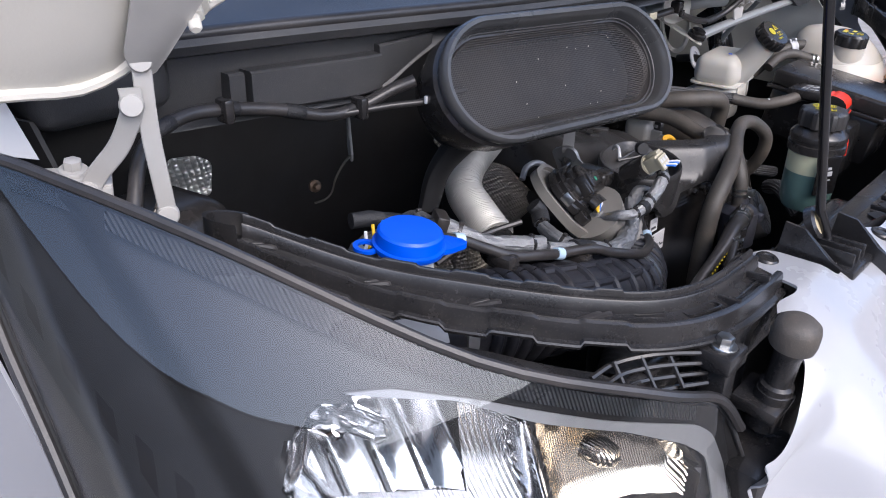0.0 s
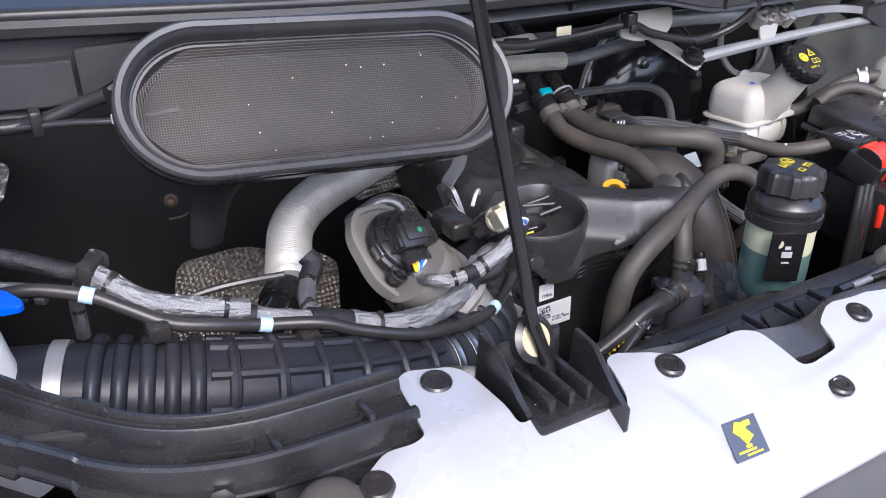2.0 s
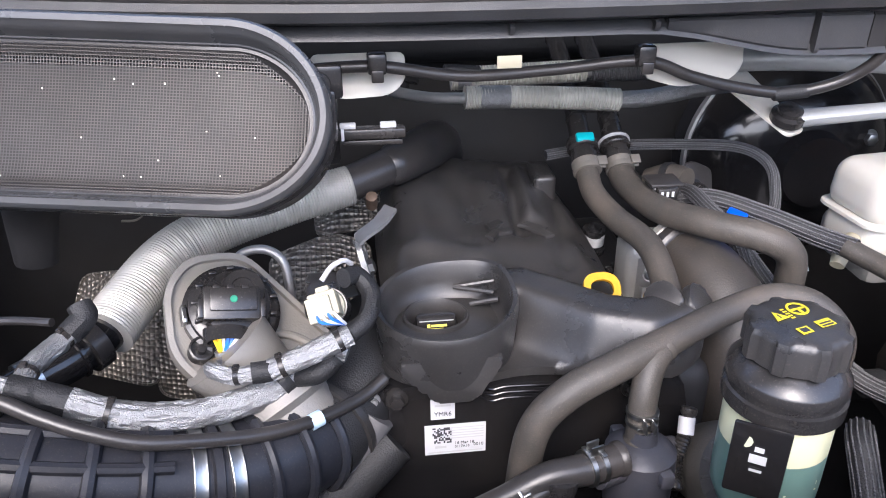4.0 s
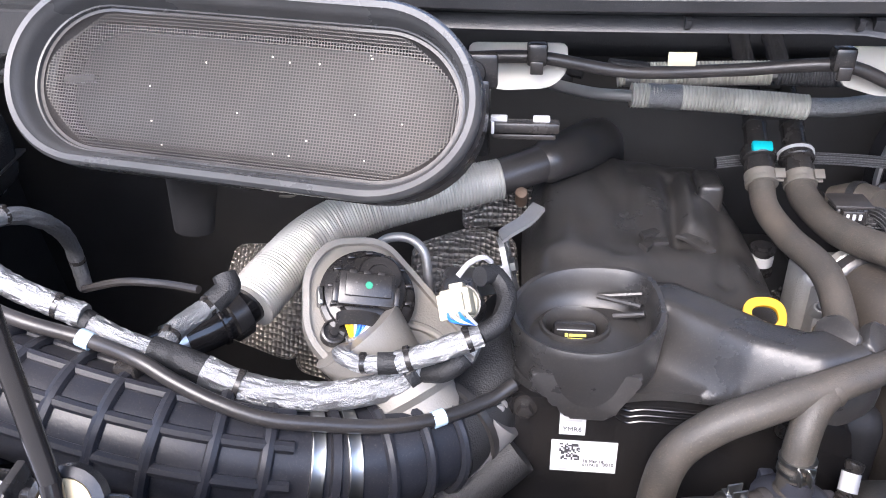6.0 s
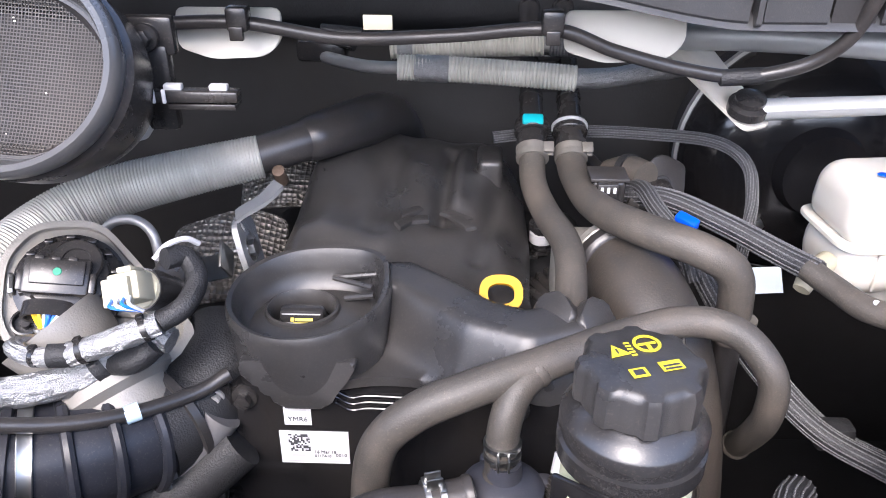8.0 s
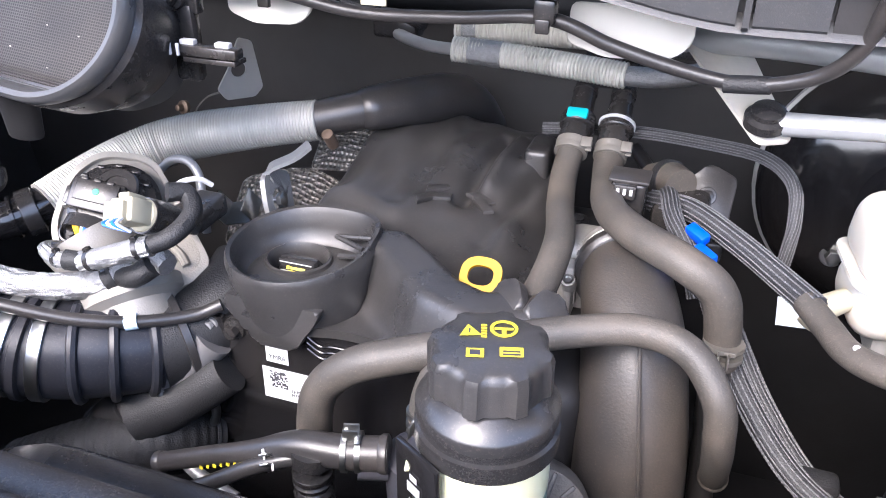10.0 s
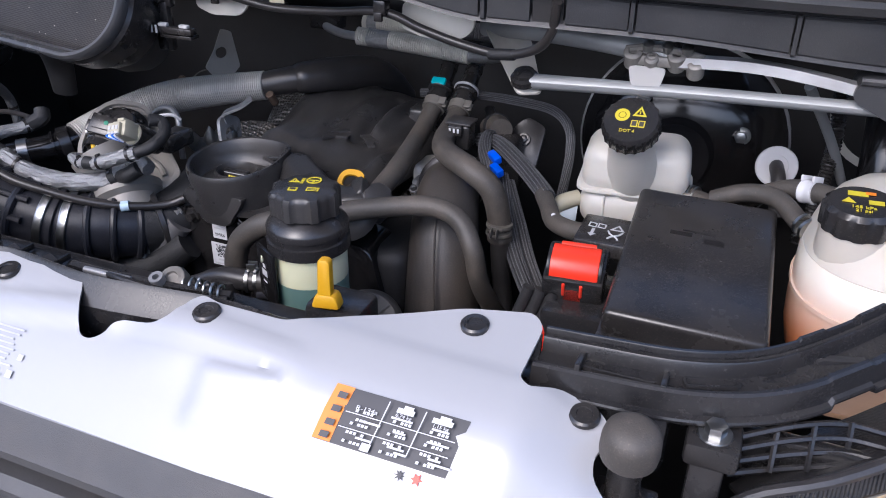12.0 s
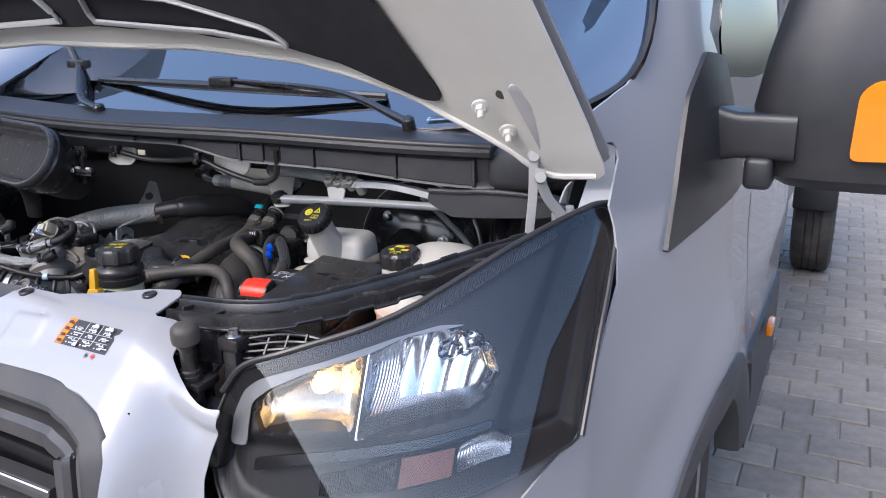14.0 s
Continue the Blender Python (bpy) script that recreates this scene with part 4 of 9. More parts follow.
def headlamp(s):
    mx = Matrix.Identity(4) if s > 0 else MIR
    h = thing("headlamp", (s * 0.72, 0.1, 0.86), "clear headlamp with dark bezel, chrome reflector and amber indicator", "headlamp", "headlamps")

    def add(name, bm, m, label="", parent=None):
        bm.transform(mx)
        return part(name, bm, m, parent or h, label)

    def bez(u, z):
        e = inside(LENS, u, z)
        k = max(inside(REFL, u, z), inside(TURN, u, z), inside(DRL, u, z))
        step = 0.012 * smooth01(0.975, 0.950, z) + 0.014 * smooth01(0.375, 0.41, u - 0.25 * (z - 1.04))
        return lamp_at(u, z, 0.006 + 0.010 * smooth01(0.0, 0.03, e) + step * smooth01(0.0, 0.03, e) + 0.085 * smooth01(0.0, 0.010, k))

    add("bezel", sheet(LENS, bez, 0.005, 0.002, (0, 1, 0)), M["bezel"], "dark grey stepped lamp bezel")
    upper = [(0.018, 0.955), (0.018, 0.99), (0.030, 1.022), (0.05, 1.038), (0.10, 1.053), (0.16, 1.070), (0.215, 1.086), (0.27, 1.098), (0.305, 1.0965),
             (0.29, 1.0945), (0.23, 1.0875), (0.182, 1.0675), (0.12, 1.052), (0.065, 1.027), (0.044, 1.010), (0.044, 0.974), (0.046, 0.957)]
    add("upper_trim", sheet(rounded(upper, 0.008, 2), lambda u, z: lamp_at(u, z, 0.010), 0.012, 0.0015, (0, 1, 0)), M["lampsatin"], "satin grey trim round the reflectors")
    lower = [(0.06, 0.945), (0.12, 0.955), (0.20, 0.962), (0.27, 0.970), (0.36, 0.985), (0.36, 0.976), (0.28, 0.960), (0.20, 0.950), (0.12, 0.942), (0.06, 0.930)]
    add("lower_trim", sheet(rounded(lower, 0.004, 2), lambda u, z: lamp_at(u, z, 0.010), 0.012, 0.003, (0, 1, 0)), M["gloss"], "glossy dark ledge under the reflectors")
    add("lens", sheet(LENS, lambda u, z: lamp_at(u, z), 0.014, 0.0), M["lens"], "clear plastic lens").visible_shadow = False

    def bowl(c, r, edge, deep):
        def place(u, z):
            b = max(0.0, 1 - ((u - c[0]) ** 2 + (z - c[1]) ** 2) / r ** 2)
            return lamp_at(u, z, 0.013 + deep * (0.35 * smooth01(0, 0.012, inside(edge, u, z)) + 0.65 * b))
        return place

    deep = bowl((0.272, 1.030), 0.095, REFL, 0.055)

    def faceted(u, z):
        q = (u - 0.236 - 0.12 * (z - 1.03)) / 0.030
        k = q - math.floor(q) - 0.5
        return deep(u, z) + V(0, 0.016 * k * k * smooth01(0.0, 0.02, inside(REFL, u, z)), 0)

    ref = add("reflector", sheet(REFL, faceted, 0.0035, 0.0), M["chrome"], "chrome main beam reflector")
    ground = [(0.238, 1.000), (0.29, 1.004), (0.345, 1.014), (0.350, 1.008), (0.332, 0.994), (0.25, 0.978), (0.232, 0.977)]
    add("fluted_band", sheet(ground, lambda u, z: deep(u, z) + V(0, -0.004, 0), 0.006, 0.0), M["chrome2"], parent=ref)
    facets = [(0.190, 1.064), (0.225, 1.080), (0.240, 1.0), (0.225, 0.976), (0.190, 0.972)]
    add("fluted_band", sheet(facets, lambda u, z: deep(u, z) + V(0, -0.003, 0), 0.006, 0.0), M["chrome2"], parent=ref)
    add("bulb", lathe([(0.011, -0.02), (0.011, 0.0), (0.009, 0.018), (0, 0.026)], frame_at(lamp_at(0.30, 1.055, 0.055), (-0.1, -1, 0.1)), 14), M["lens"], parent=ref)
    add("bulb_shield", lathe([(0.0155, -0.01), (0.0155, 0.004), (0.012, 0.006), (0.011, -0.01)], frame_at(lamp_at(0.318, 1.062, 0.05), (-0.2, -1, 0.1)), 16), M["chrome"], parent=ref)
    # only this side's bulb gets the added glow
    glow = s > 0
    tr = add("indicator_reflector", sheet(TURN, bowl((0.115, 1.012), 0.095, TURN, 0.04), 0.008, 0.0), M["amber"], "warm amber indicator reflector")
    add("indicator_bulb", lathe([(0.010, -0.01), (0.012, 0.005), (0.008, 0.016), (0, 0.02)], frame_at(lamp_at(0.135, 1.030, 0.030), (-0.2, -1, 0)), 14), M["glowbulb" if glow else "amber"], "warm bulb with an added glow" if glow else "", parent=tr)
    add("divider", tube([tuple(lamp_at(0.187, z, 0.018)) for z in (0.968, 1.0, 1.035, 1.068)], 0.0022, 8, 4), M["chrome"])
    drl = add("side_lamp", sheet([(0.325, 0.957), (0.367, 0.968), (0.395, 0.959), (0.395, 0.941), (0.325, 0.927)], bowl((0.36, 0.95), 0.05, DRL, 0.02), 0.005, 0.0), M["chrome2"], "small clear lower lamp")
    add("side_lamp_amber", sheet([(0.250, 0.947), (0.318, 0.956), (0.318, 0.925), (0.250, 0.913)], lambda u, z: lamp_at(u, z, 0.016), 0.01, 0.0), M["ambershade"], parent=drl)
    add("side_lamp_ribs", sheet([(0.150, 0.930), (0.245, 0.947), (0.245, 0.912), (0.150, 0.905)], lambda u, z: lamp_at(u, z, 0.016), 0.01, 0.0), M["bezelfin"], "finely ribbed dark lens strip", parent=drl)
    strip = [(0.05, 1.056), (0.092, 1.071), (0.158, 1.091), (0.21, 1.108), (0.267, 1.136), (0.338, 1.174), (0.40, 1.199), (0.405, 1.188), (0.345, 1.160), (0.275, 1.121), (0.215, 1.094), (0.16, 1.078), (0.09, 1.058), (0.055, 1.046)]
    add("fluted_strip", sheet(strip, lambda u, z: lamp_at(u, z, 0.004), 0.006, 0.001, (0, 1, 0)), M["bezelfin"], "finely ribbed strip along the top")
    # dark shelf of the lamp housing behind the lens
    tops = np.array([(0.03, 1.053), (0.092, 1.075), (0.158, 1.095), (0.21, 1.112), (0.267, 1.141), (0.338, 1.180), (0.412, 1.209), (0.46, 1.218)])
    shelf = lambda u, v: lamp_at(u, float(np.interp(u, tops[:, 0], tops[:, 1])), 0.004 + v * float(np.interp(u, (0.03, 0.10, 0.20, 0.255, 0.46), (0.03, 0.065, 0.065, 0.008, 0.006)))) - V(0, 0, 0.003 + 0.016 * v)
    add("housing_shelf", sheet([(0.03, 0), (0.46, 0), (0.46, 1), (0.03, 1)], shelf, 0.03, 0.003), M["black"], "black shelf of the lamp housing")
    edge = [tuple(lamp_at(u, z, 0.004)) for u, z in LENS[::3]]
    add("lens_rim", tube(edge + [edge[0]], 0.0022, 8, 2, cap=False), M["trim"], "dark moulded lens rim")
    # ribbed mounting bracket with its bolt
    br = box((0, 0, 0), (0.034, 0.034, 0.018), Matrix.Translation((0.528, 0.002, 1.078)), 0.004)
    for k in range(4):
        off = 0.012 * k
        add("bracket_rib", tube([(0.540, 0.008 - 0.002 * k, 1.082 - off * 0.7), (0.575, 0.030 - off * 0.3, 1.086 - off * 0.75), (0.605, 0.048 - off * 0.6, 1.083 - off * 0.5), (0.632, 0.052 - off * 0.8, 1.080 - off * 0.3)], 0.0022, 6, 4), M["black"])
    for k in range(3):
        x = 0.565 + 0.022 * k
        add("bracket_rib", tube([(x, 0.028 + 0.010 * k, 1.086), (x, 0.010 + 0.010 * k, 1.060)], 0.002, 6, 2), M["black"])
    box((0.575, 0.035, 1.055), (0.09, 0.012, 0.035), bev=0.003, bm=br)
    box((0.527, 0.0, 1.02), (0.022, 0.022, 0.12), bev=0.003, bm=br)
    add("bracket", br, M["carrier"], "black ribbed mounting bracket")
    bb = bolt((0.528, 0.0, 1.087), (0, -0.1, 1), 0.007, M["steel"], h)
    bb.data.transform(mx)
    # rubber seal between lamp and wing
    top = [tuple(mx @ lamp_at(u, z, -0.002)) for u, z in ((0.0, 1.02), (0.03, 1.057), (0.092, 1.079), (0.21, 1.116), (0.338, 1.184), (0.412, 1.213), (0.467, 1.223), (0.512, 1.205), (0.522, 1.118), (0.513, 1.05), (0.501, 0.948))]
    part("seal", tube(top, 0.0042, 8, 5), M["rubber"], h, "black rubber seal")


headlamp(1)
headlamp(-1)

# ---- bonnet, held open ----
bon = thing("bonnet", (0, 0.40, 1.30), "open bonnet with primer-white underside and black insulation", "bonnet")


def bonnet_at(x, v, off=0.0):
    """v: the way up from the hinge edge to the front edge."""
    k = (abs(x) / 0.86)
    y = 0.316 + 0.075 * k ** 1.5
    z = 1.449 + 0.0494 * max(-x, 0)
    z -= float(np.interp(abs(x), [0, 0.2, 0.4, 0.5, 0.6, 0.66, 0.72, 0.77, 0.80, 0.83, 0.92], [0, 0.0035, 0.0245, 0.046, 0.0766, 0.1, 0.1278, 0.155, 0.176, 0.186, 0.187]))
    crown = 0.03 * math.sin(min(max(v, 0), 0.8) / 0.8 * math.pi)
    return V(x * (1 - 0.10 * v), y - 0.70 * v + 0.70 * off, z + 0.70 * v + crown * 0.7 + 0.70 * off)


shell = [(x, 0.0) for x in np.linspace(-0.885, 0.885, 41)] + [(0.898, 0.012), (0.901, 0.03), (0.897, 0.10), (0.875, 0.5), (0.80, 0.74), (0.6, 0.80), (-0.6, 0.80), (-0.80, 0.74), (-0.875, 0.5), (-0.897, 0.10), (-0.901, 0.03), (-0.898, 0.012)]
part("bonnet_skin", sheet(shell, lambda x, v: bonnet_at(x, v, 0.018), 0.06, 0.004, (0, 0.7, 0.7)), M["white"], bon)


def inner(x, v):
    ridge = 0.022 * smooth01(0.60, 0.66, abs(x)) * smooth01(0.885, 0.80, abs(x)) + 0.016 * smooth01(0.10, 0.05, v)
    return bonnet_at(x, v, -0.006 - ridge * 0.3)


lip = [tuple(inner(x, 0.006) + V(0, -0.002, 0.001)) for x in np.linspace(-0.885, 0.885, 60)]
part("bonnet_edge", tube(lip, 0.005, 8, 2), M["underbonnet"], bon, "folded cream edge of the bonnet")
part("bonnet_frame", sheet(shell, inner, 0.035, 0.004, (0, 0.7, 0.7)), M["underbonnet"], bon, "cream-white pressed inner frame")
pad = rounded([(0.0, 0.060), (0.30, 0.050), (0.43, 0.050), (0.50, 0.040), (0.64, 0.030), (0.675, 0.05), (0.61, 0.30), (0.60, 0.66), (-0.60, 0.66), (-0.61, 0.30), (-0.675, 0.05), (-0.64, 0.030), (-0.50, 0.040), (-0.43, 0.050), (-0.30, 0.050)], 0.03, 4)
part("insulation", sheet(pad, lambda x, v: bonnet_at(x, v, -0.024 + 0.006 * math.sin(x * 40) * math.sin(v * 30) * 0.3), 0.04, 0.008, (0, 0.7, 0.7)), M["insul"], bon, "black felt insulation pad")
for s in (1, -1):
    slot = rounded([(0.04, 0.075), (0.30, 0.065), (0.43, 0.055), (0.40, 0.085), (0.25, 0.120), (0.06, 0.135)], 0.02, 4)
    rib = [tuple(bonnet_at(s * x, v, -0.030)) for x, v in slot]
    part("frame_rib", tube(rib + [rib[0]], 0.006, 8, 2, flat=0.6), M["hinge"], bon)
    def at(x, y, z, s=s):
        return V(s * x * (1.0 if s > 0 else 0.985), y, z + (0.0 if s > 0 else 0.029))
    face = V(s * 0.35, -0.72, -0.60).normalized()
    across = (at(0.776, 0.26, 1.398) - at(0.802, 0.343, 1.290)).normalized()
    across = (across - face * across.dot(face)).normalized()
    pf = Matrix((across, face.cross(across), face)).transposed().to_4x4()
    pf.translation = at(0.802, 0.343, 1.290)
    wid = -1 if s > 0 else 1
    hg = part("hinge", prism(rounded([(-0.012, -0.012), (0.012, -0.014), (0.135, -0.016), (0.138, wid * 0.030 + 0.004), (0.105, wid * 0.038), (0.0, wid * 0.012)], 0.008), 0.004, pf, 0.0012), M["hinge"], bon, "pale grey steel hinge plate")
    for p in (at(0.747, 0.278, 1.363), at(0.773, 0.315, 1.327)):
        bolt(p, tuple(face), 0.008, M["underbonnet"], hg)
        part("stud", lathe([(0.0045, 0.006), (0.0045, 0.020), (0.003, 0.022), (0, 0.022)], frame_at(p, tuple(face)), 12), M["underbonnet"], hg)
    front = V(s * 0.45, -0.88, 0.12).normalized()
    bar = [(-0.0068, -0.001), (-0.0060, -0.002), (0.0060, -0.002), (0.0068, -0.001), (0.0068, 0.001), (0.0060, 0.002), (-0.0060, 0.002), (-0.0068, 0.001)]
    arm1 = [at(0.802, 0.341, 1.302), at(0.802, 0.343, 1.285), at(0.800, 0.350, 1.235), at(0.794, 0.357, 1.185), at(0.790, 0.362, 1.155)]
    arm2 = [at(0.813, 0.344, 1.272), at(0.812, 0.348, 1.255), at(0.818, 0.366, 1.225), at(0.830, 0.386, 1.200), at(0.838, 0.396, 1.180)]
    for path, ends, k in ((arm1, (at(0.802, 0.343, 1.290), at(0.791, 0.361, 1.162)), 1.0), (arm2, (at(0.812, 0.347, 1.259), at(0.836, 0.394, 1.186)), 1.15)):
        bm = sweep([tuple(p - front * 0.002) for p in path], [(a * k, c) for a, c in bar], 6, up=tuple(front))
        am = part("hinge_arm", bm, M["hinge"], hg, "pale grey flat steel link arm", sharp=30)
        for end in ends:
            part("rivet", lathe([(0.0088, -0.004), (0.0088, 0.002), (0.0075, 0.0042), (0.0, 0.0046)], frame_at(end, tuple(front)), 20), M["hinge"], am)
    part("arm_ear", lathe([(0.0065, -0.0015), (0.0065, 0.0015), (0.003, 0.0015), (0.003, -0.0015)], frame_at(at(0.804, 0.362, 1.240), tuple(front)), 16), M["hinge"], hg)
    ft = box((0, 0, 0), (0.055, 0.030, 0.004), frame_at(at(0.838, 0.412, 1.192), (0, -0.2, 1), (s, 0.5, 0)), 0.0015)
    box((0.0, 0.014, -0.018), (0.055, 0.004, 0.036), frame_at(at(0.838, 0.412, 1.192), (0, -0.2, 1), (s, 0.5, 0)), 0.0015, bm=ft)
    part("hinge_foot", ft, M["hinge"], hg)
    bolt(at(0.835, 0.418, 1.196), (0, -0.2, 1), 0.007, M["hinge"], hg)
# solid black disc: the dark inside of the hole as colour
part("peg_hole", lathe([(0.008, -0.003), (0.008, 0.003), (0, 0.003)], frame_at(bonnet_at(0.79, 0.14, -0.010), (0, -0.7, -0.7)), 14), M["gloss"], bon)

# ---- front carrier: black plastic beam behind the front panel ----
car = thing("front_carrier", (0, 0.03, 1.06), "worn black plastic front carrier with ribbed wings", "carrier")
wingpath = [(0.4075, 0.037, 1.113), (0.44, 0.035, 1.116), (0.50, 0.036, 1.120), (0.545, 0.053, 1.122), (0.585, 0.088, 1.126), (0.63, 0.137, 1.134),
            (0.69, 0.209, 1.147), (0.745, 0.274, 1.163), (0.79, 0.320, 1.175), (0.822, 0.345, 1.176)]


def wave(s, period, duty, soft=0.004):
    """A stepped rise and fall along the beam."""
    q = s % period
    return smooth01(0, soft, q) * smooth01(duty * period + soft, duty * period, q)


def beam_section(s):
    t, l = wave(s, 0.068, 0.5, 0.0035), -0.0025 * wave(s + 0.03, 0.055, 0.5, 0.0035)
    rows = [(0, -0.042), (0, l + 0.003), (0.0008, 0.0045 + l), (0.0036, 0.0045 + l), (0.0044, 0.003 + l), (0.0050, -0.004), (0.0075, -0.005), (0.0082, -0.0035), (0.0105, -0.0035), (0.0115, -0.005), (0.0140, -0.0165),
            (0.030, -0.0195), (0.0325, -0.0140 - 0.002 * t), (0.0345, -0.0115 - 0.002 * t), (0.0385, -0.0108 - 0.002 * t), (0.0412, -0.0125 - 0.002 * t), (0.0430, -0.020 - 0.002 * t), (0.0440, -0.027 - 0.0045 * t),
            (0.0475 + 0.0015 * t, -0.0285 - 0.0045 * t), (0.0485 + 0.0015 * t, -0.0305 - 0.0045 * t), (0.0475 + 0.0015 * t, -0.0335 - 0.0045 * t), (0.041, -0.036 - 0.0045 * t), (0.040, -0.037)]
    return [(a * 0.78, b * 0.80) for a, b in rows]


def place_wing(b, s):
    """Mirror a part to the other wing, whose outer end stands a little higher."""
    if s < 0:
        b.transform(Matrix.Diagonal((-1, 1, 1, 1)))
        for v in b.verts:
            v.co.z += 0.025 + 0.028 * smooth01(0.68, 0.83, abs(v.co.x))


for s in (1, -1):
    path = spline(wingpath if s > 0 else wingpath[:-2] + [(0.757, 0.287, 1.166)], 44)
    rings, run, marks = [], 0.0, []
    for i, p in enumerate(path):
        d = path[min(i + 1, len(path) - 1)] - path[max(i - 1, 0)]
        run += (path[i] - path[i - 1]).length if i else 0
        d.z = 0
        d.normalize()
        a = d.cross(V(0, 0, 1))
        wide = 1.0
        rings.append([p + a * (x * wide if x < 0.0245 else x + 0.0244 * (wide - 1)) + V(0, 0, z) for x, z in beam_section(run if run > 0.17 else 0.15)])
        marks.append((run, p, d, a))
    b = loft(rings)
    place_wing(b, s)
    beam = part("beam", b, M["carrier"], car, "black beam with a recessed channel", sharp=30)
    at = 0.18
    for run, p, d, a in marks:
        if run > at:
            for tilt, off in ((0.034, 0.0), (0.030, 0.008)):
                q, r = p + a * 0.0115 + V(0, 0, -0.0125) + d * off, p + a * 0.0235 + V(0, 0, -0.0150) + d * (off + tilt)
                b = tube([tuple(q - V(0, 0, 0.003)), tuple(q.lerp(r, 0.06)), tuple(q.lerp(r, 0.5)), tuple(q.lerp(r, 0.94)), tuple(r - V(0, 0, 0.003))], 0.0024, 6, 3)
                place_wing(b, s)
                part("rib", b, M["rubber"], beam)
            at += 0.085
    # raised panels on the inner, wide end
    for c, sz, yaw, up in (((0.462, 0.0185, 1.1015), (0.050, 0.012), 0, 0), ((0.520, 0.025, 1.1055), (0.036, 0.012), 20, 0), ((0.557, 0.051, 1.1075), (0.028, 0.012), 40, 0)):
        f = Matrix.Translation(c) @ Euler((radians(-6), 0, radians(yaw))).to_matrix().to_4x4()
        outl = rounded([(-sz[0] / 2, -sz[1] / 2), (sz[0] / 2, -sz[1] / 2), (sz[0] / 2, sz[1] / 2), (-sz[0] / 2, sz[1] / 2)], 0.004, 3)
        b = ringplate(outl, [(x * (1 - 0.0036 / sz[0]), y * (1 - 0.0036 / sz[1])) for x, y in outl], 0.0026, f)
        place_wing(b, s)
        part("panel_rim", b, M["carrier"], beam)
    for x in (0.436, 0.492):
        b = box((0, 0, 0), (0.004, 0.026, 0.008), Matrix.Translation((x, 0.018, 1.105)) @ Euler((radians(-6), 0, 0)).to_matrix().to_4x4(), 0.001)
        place_wing(b, s)
        part("rib", b, M["carrier"], beam)
    b = box((0.445, 0.018, 1.062), (0.11, 0.030, 0.050), None, 0.006)
    place_wing(b, s)
    part("beam_end", b, M["carrier"], beam)
    # rounded closed end of the channel
    p, d, a = marks[-1][1:]
    turn = [p + a * (0.0165 - 0.0165 * math.cos(q)) + d * 0.022 * math.sin(q) for q in np.linspace(-0.12, math.pi + 0.12, 17)]
    b = loft([[q + V(0, 0, -0.034), q + V(0, 0, 0.003), q + (q - p - a * 0.0165) * 0.14 + V(0, 0, 0.0035), q + (q - p - a * 0.0165) * 0.17 + V(0, 0, -0.034)] for q in turn])
    place_wing(b, s)
    part("end_wall", b, M["carrier"], beam, "rounded end of the channel")
    b = bmesh.new()
    b.faces.new([b.verts.new(q + V(0, 0, -0.0155)) for q in turn])
    place_wing(b, s)
    part("end_floor", b, M["carrier"], beam)
    # well round the rubber stop
    b = box((0.497, -0.022, 0.955), (0.080, 0.065, 0.07), None, 0.01)
    place_wing(b, s)
    part("stop_well", b, M["black"], car)
# flange along the white panel's rear edge
lipx = [(0.40, 0.052), (0.345, 0.043), (0.27, 0.014), (0.225, -0.009), (0.16, -0.008), (0.05, -0.023), (-0.04, -0.018), (-0.10, -0.030), (-0.16, -0.016), (-0.26, 0.006), (-0.31, 0.02), (-0.37, 0.054), (-0.41, 0.052)]
part("flange", sweep([(x, y, 1.102 - 0.0255 * x) for x, y in lipx], [(0.002, -0.045), (0.002, 0.002), (-0.001, 0.004), (-0.003, 0.0), (-0.018, -0.014), (-0.018, -0.045)], 5), M["carrier"], car)
# recesses with cable tray behind the notches
for x, y in ((0.095, -0.05), (-0.133, -0.045)):
    zg = panel_z(x, y) - 0.028
    b = box((x, y, zg), (0.046, 0.05, 0.010), None, 0.003)
    box((x - 0.014, y + 0.004, zg + 0.007), (0.004, 0.04, 0.012), None, 0.001, bm=b)
    box((x + 0.012, y + 0.004, zg + 0.007), (0.004, 0.04, 0.012), None, 0.001, bm=b)
    box((x, y - 0.006, zg + 0.008), (0.020, 0.008, 0.008), None, 0.002, bm=b)
    part("cable_guide", b, M["carrier"], car)
# latch bracket with two fins
for x0, x1, y0, y1 in ((-0.343, -0.352, 0.030, -0.026), (-0.290, -0.293, 0.002, -0.052)):
    f = frame_at(((x0 + x1) / 2, 0, 0), (1, 0, 0), (0, 1, 0))
    out = [(y1, 1.095), (y1, 1.118), (y1 + 0.012, 1.124), (y0 - 0.018, 1.146), (y0, 1.148), (y0 + 0.004, 1.095)]
    part("latch_fin", prism(out, 0.004, f, 0.001), M["carrier"], car)
tray = part("latch_tray", box((-0.318, -0.005, 1.112), (0.055, 0.065, 0.012), None, 0.003), M["carrier"], car)
for dx in (-0.015, 0.0, 0.014):
    part("tray_rib", box((-0.318 + dx, -0.012, 1.122), (0.005, 0.04, 0.016), None, 0.0015), M["carrier"], tray)
part("tray_wall", box((-0.316, 0.018, 1.128), (0.05, 0.006, 0.030), None, 0.0025), M["carrier"], tray)
fs = frame_at((-0.316, 0.012, 1.1425), (0.1, -0.85, 0.5))
part("stay_grommet", lathe([(0.0165, -0.006), (0.0165, 0.001), (0.0125, 0.003), (0.012, 0.001), (0.004, 0.0015), (0, 0.002)], fs, 22), M["carrier"], car)
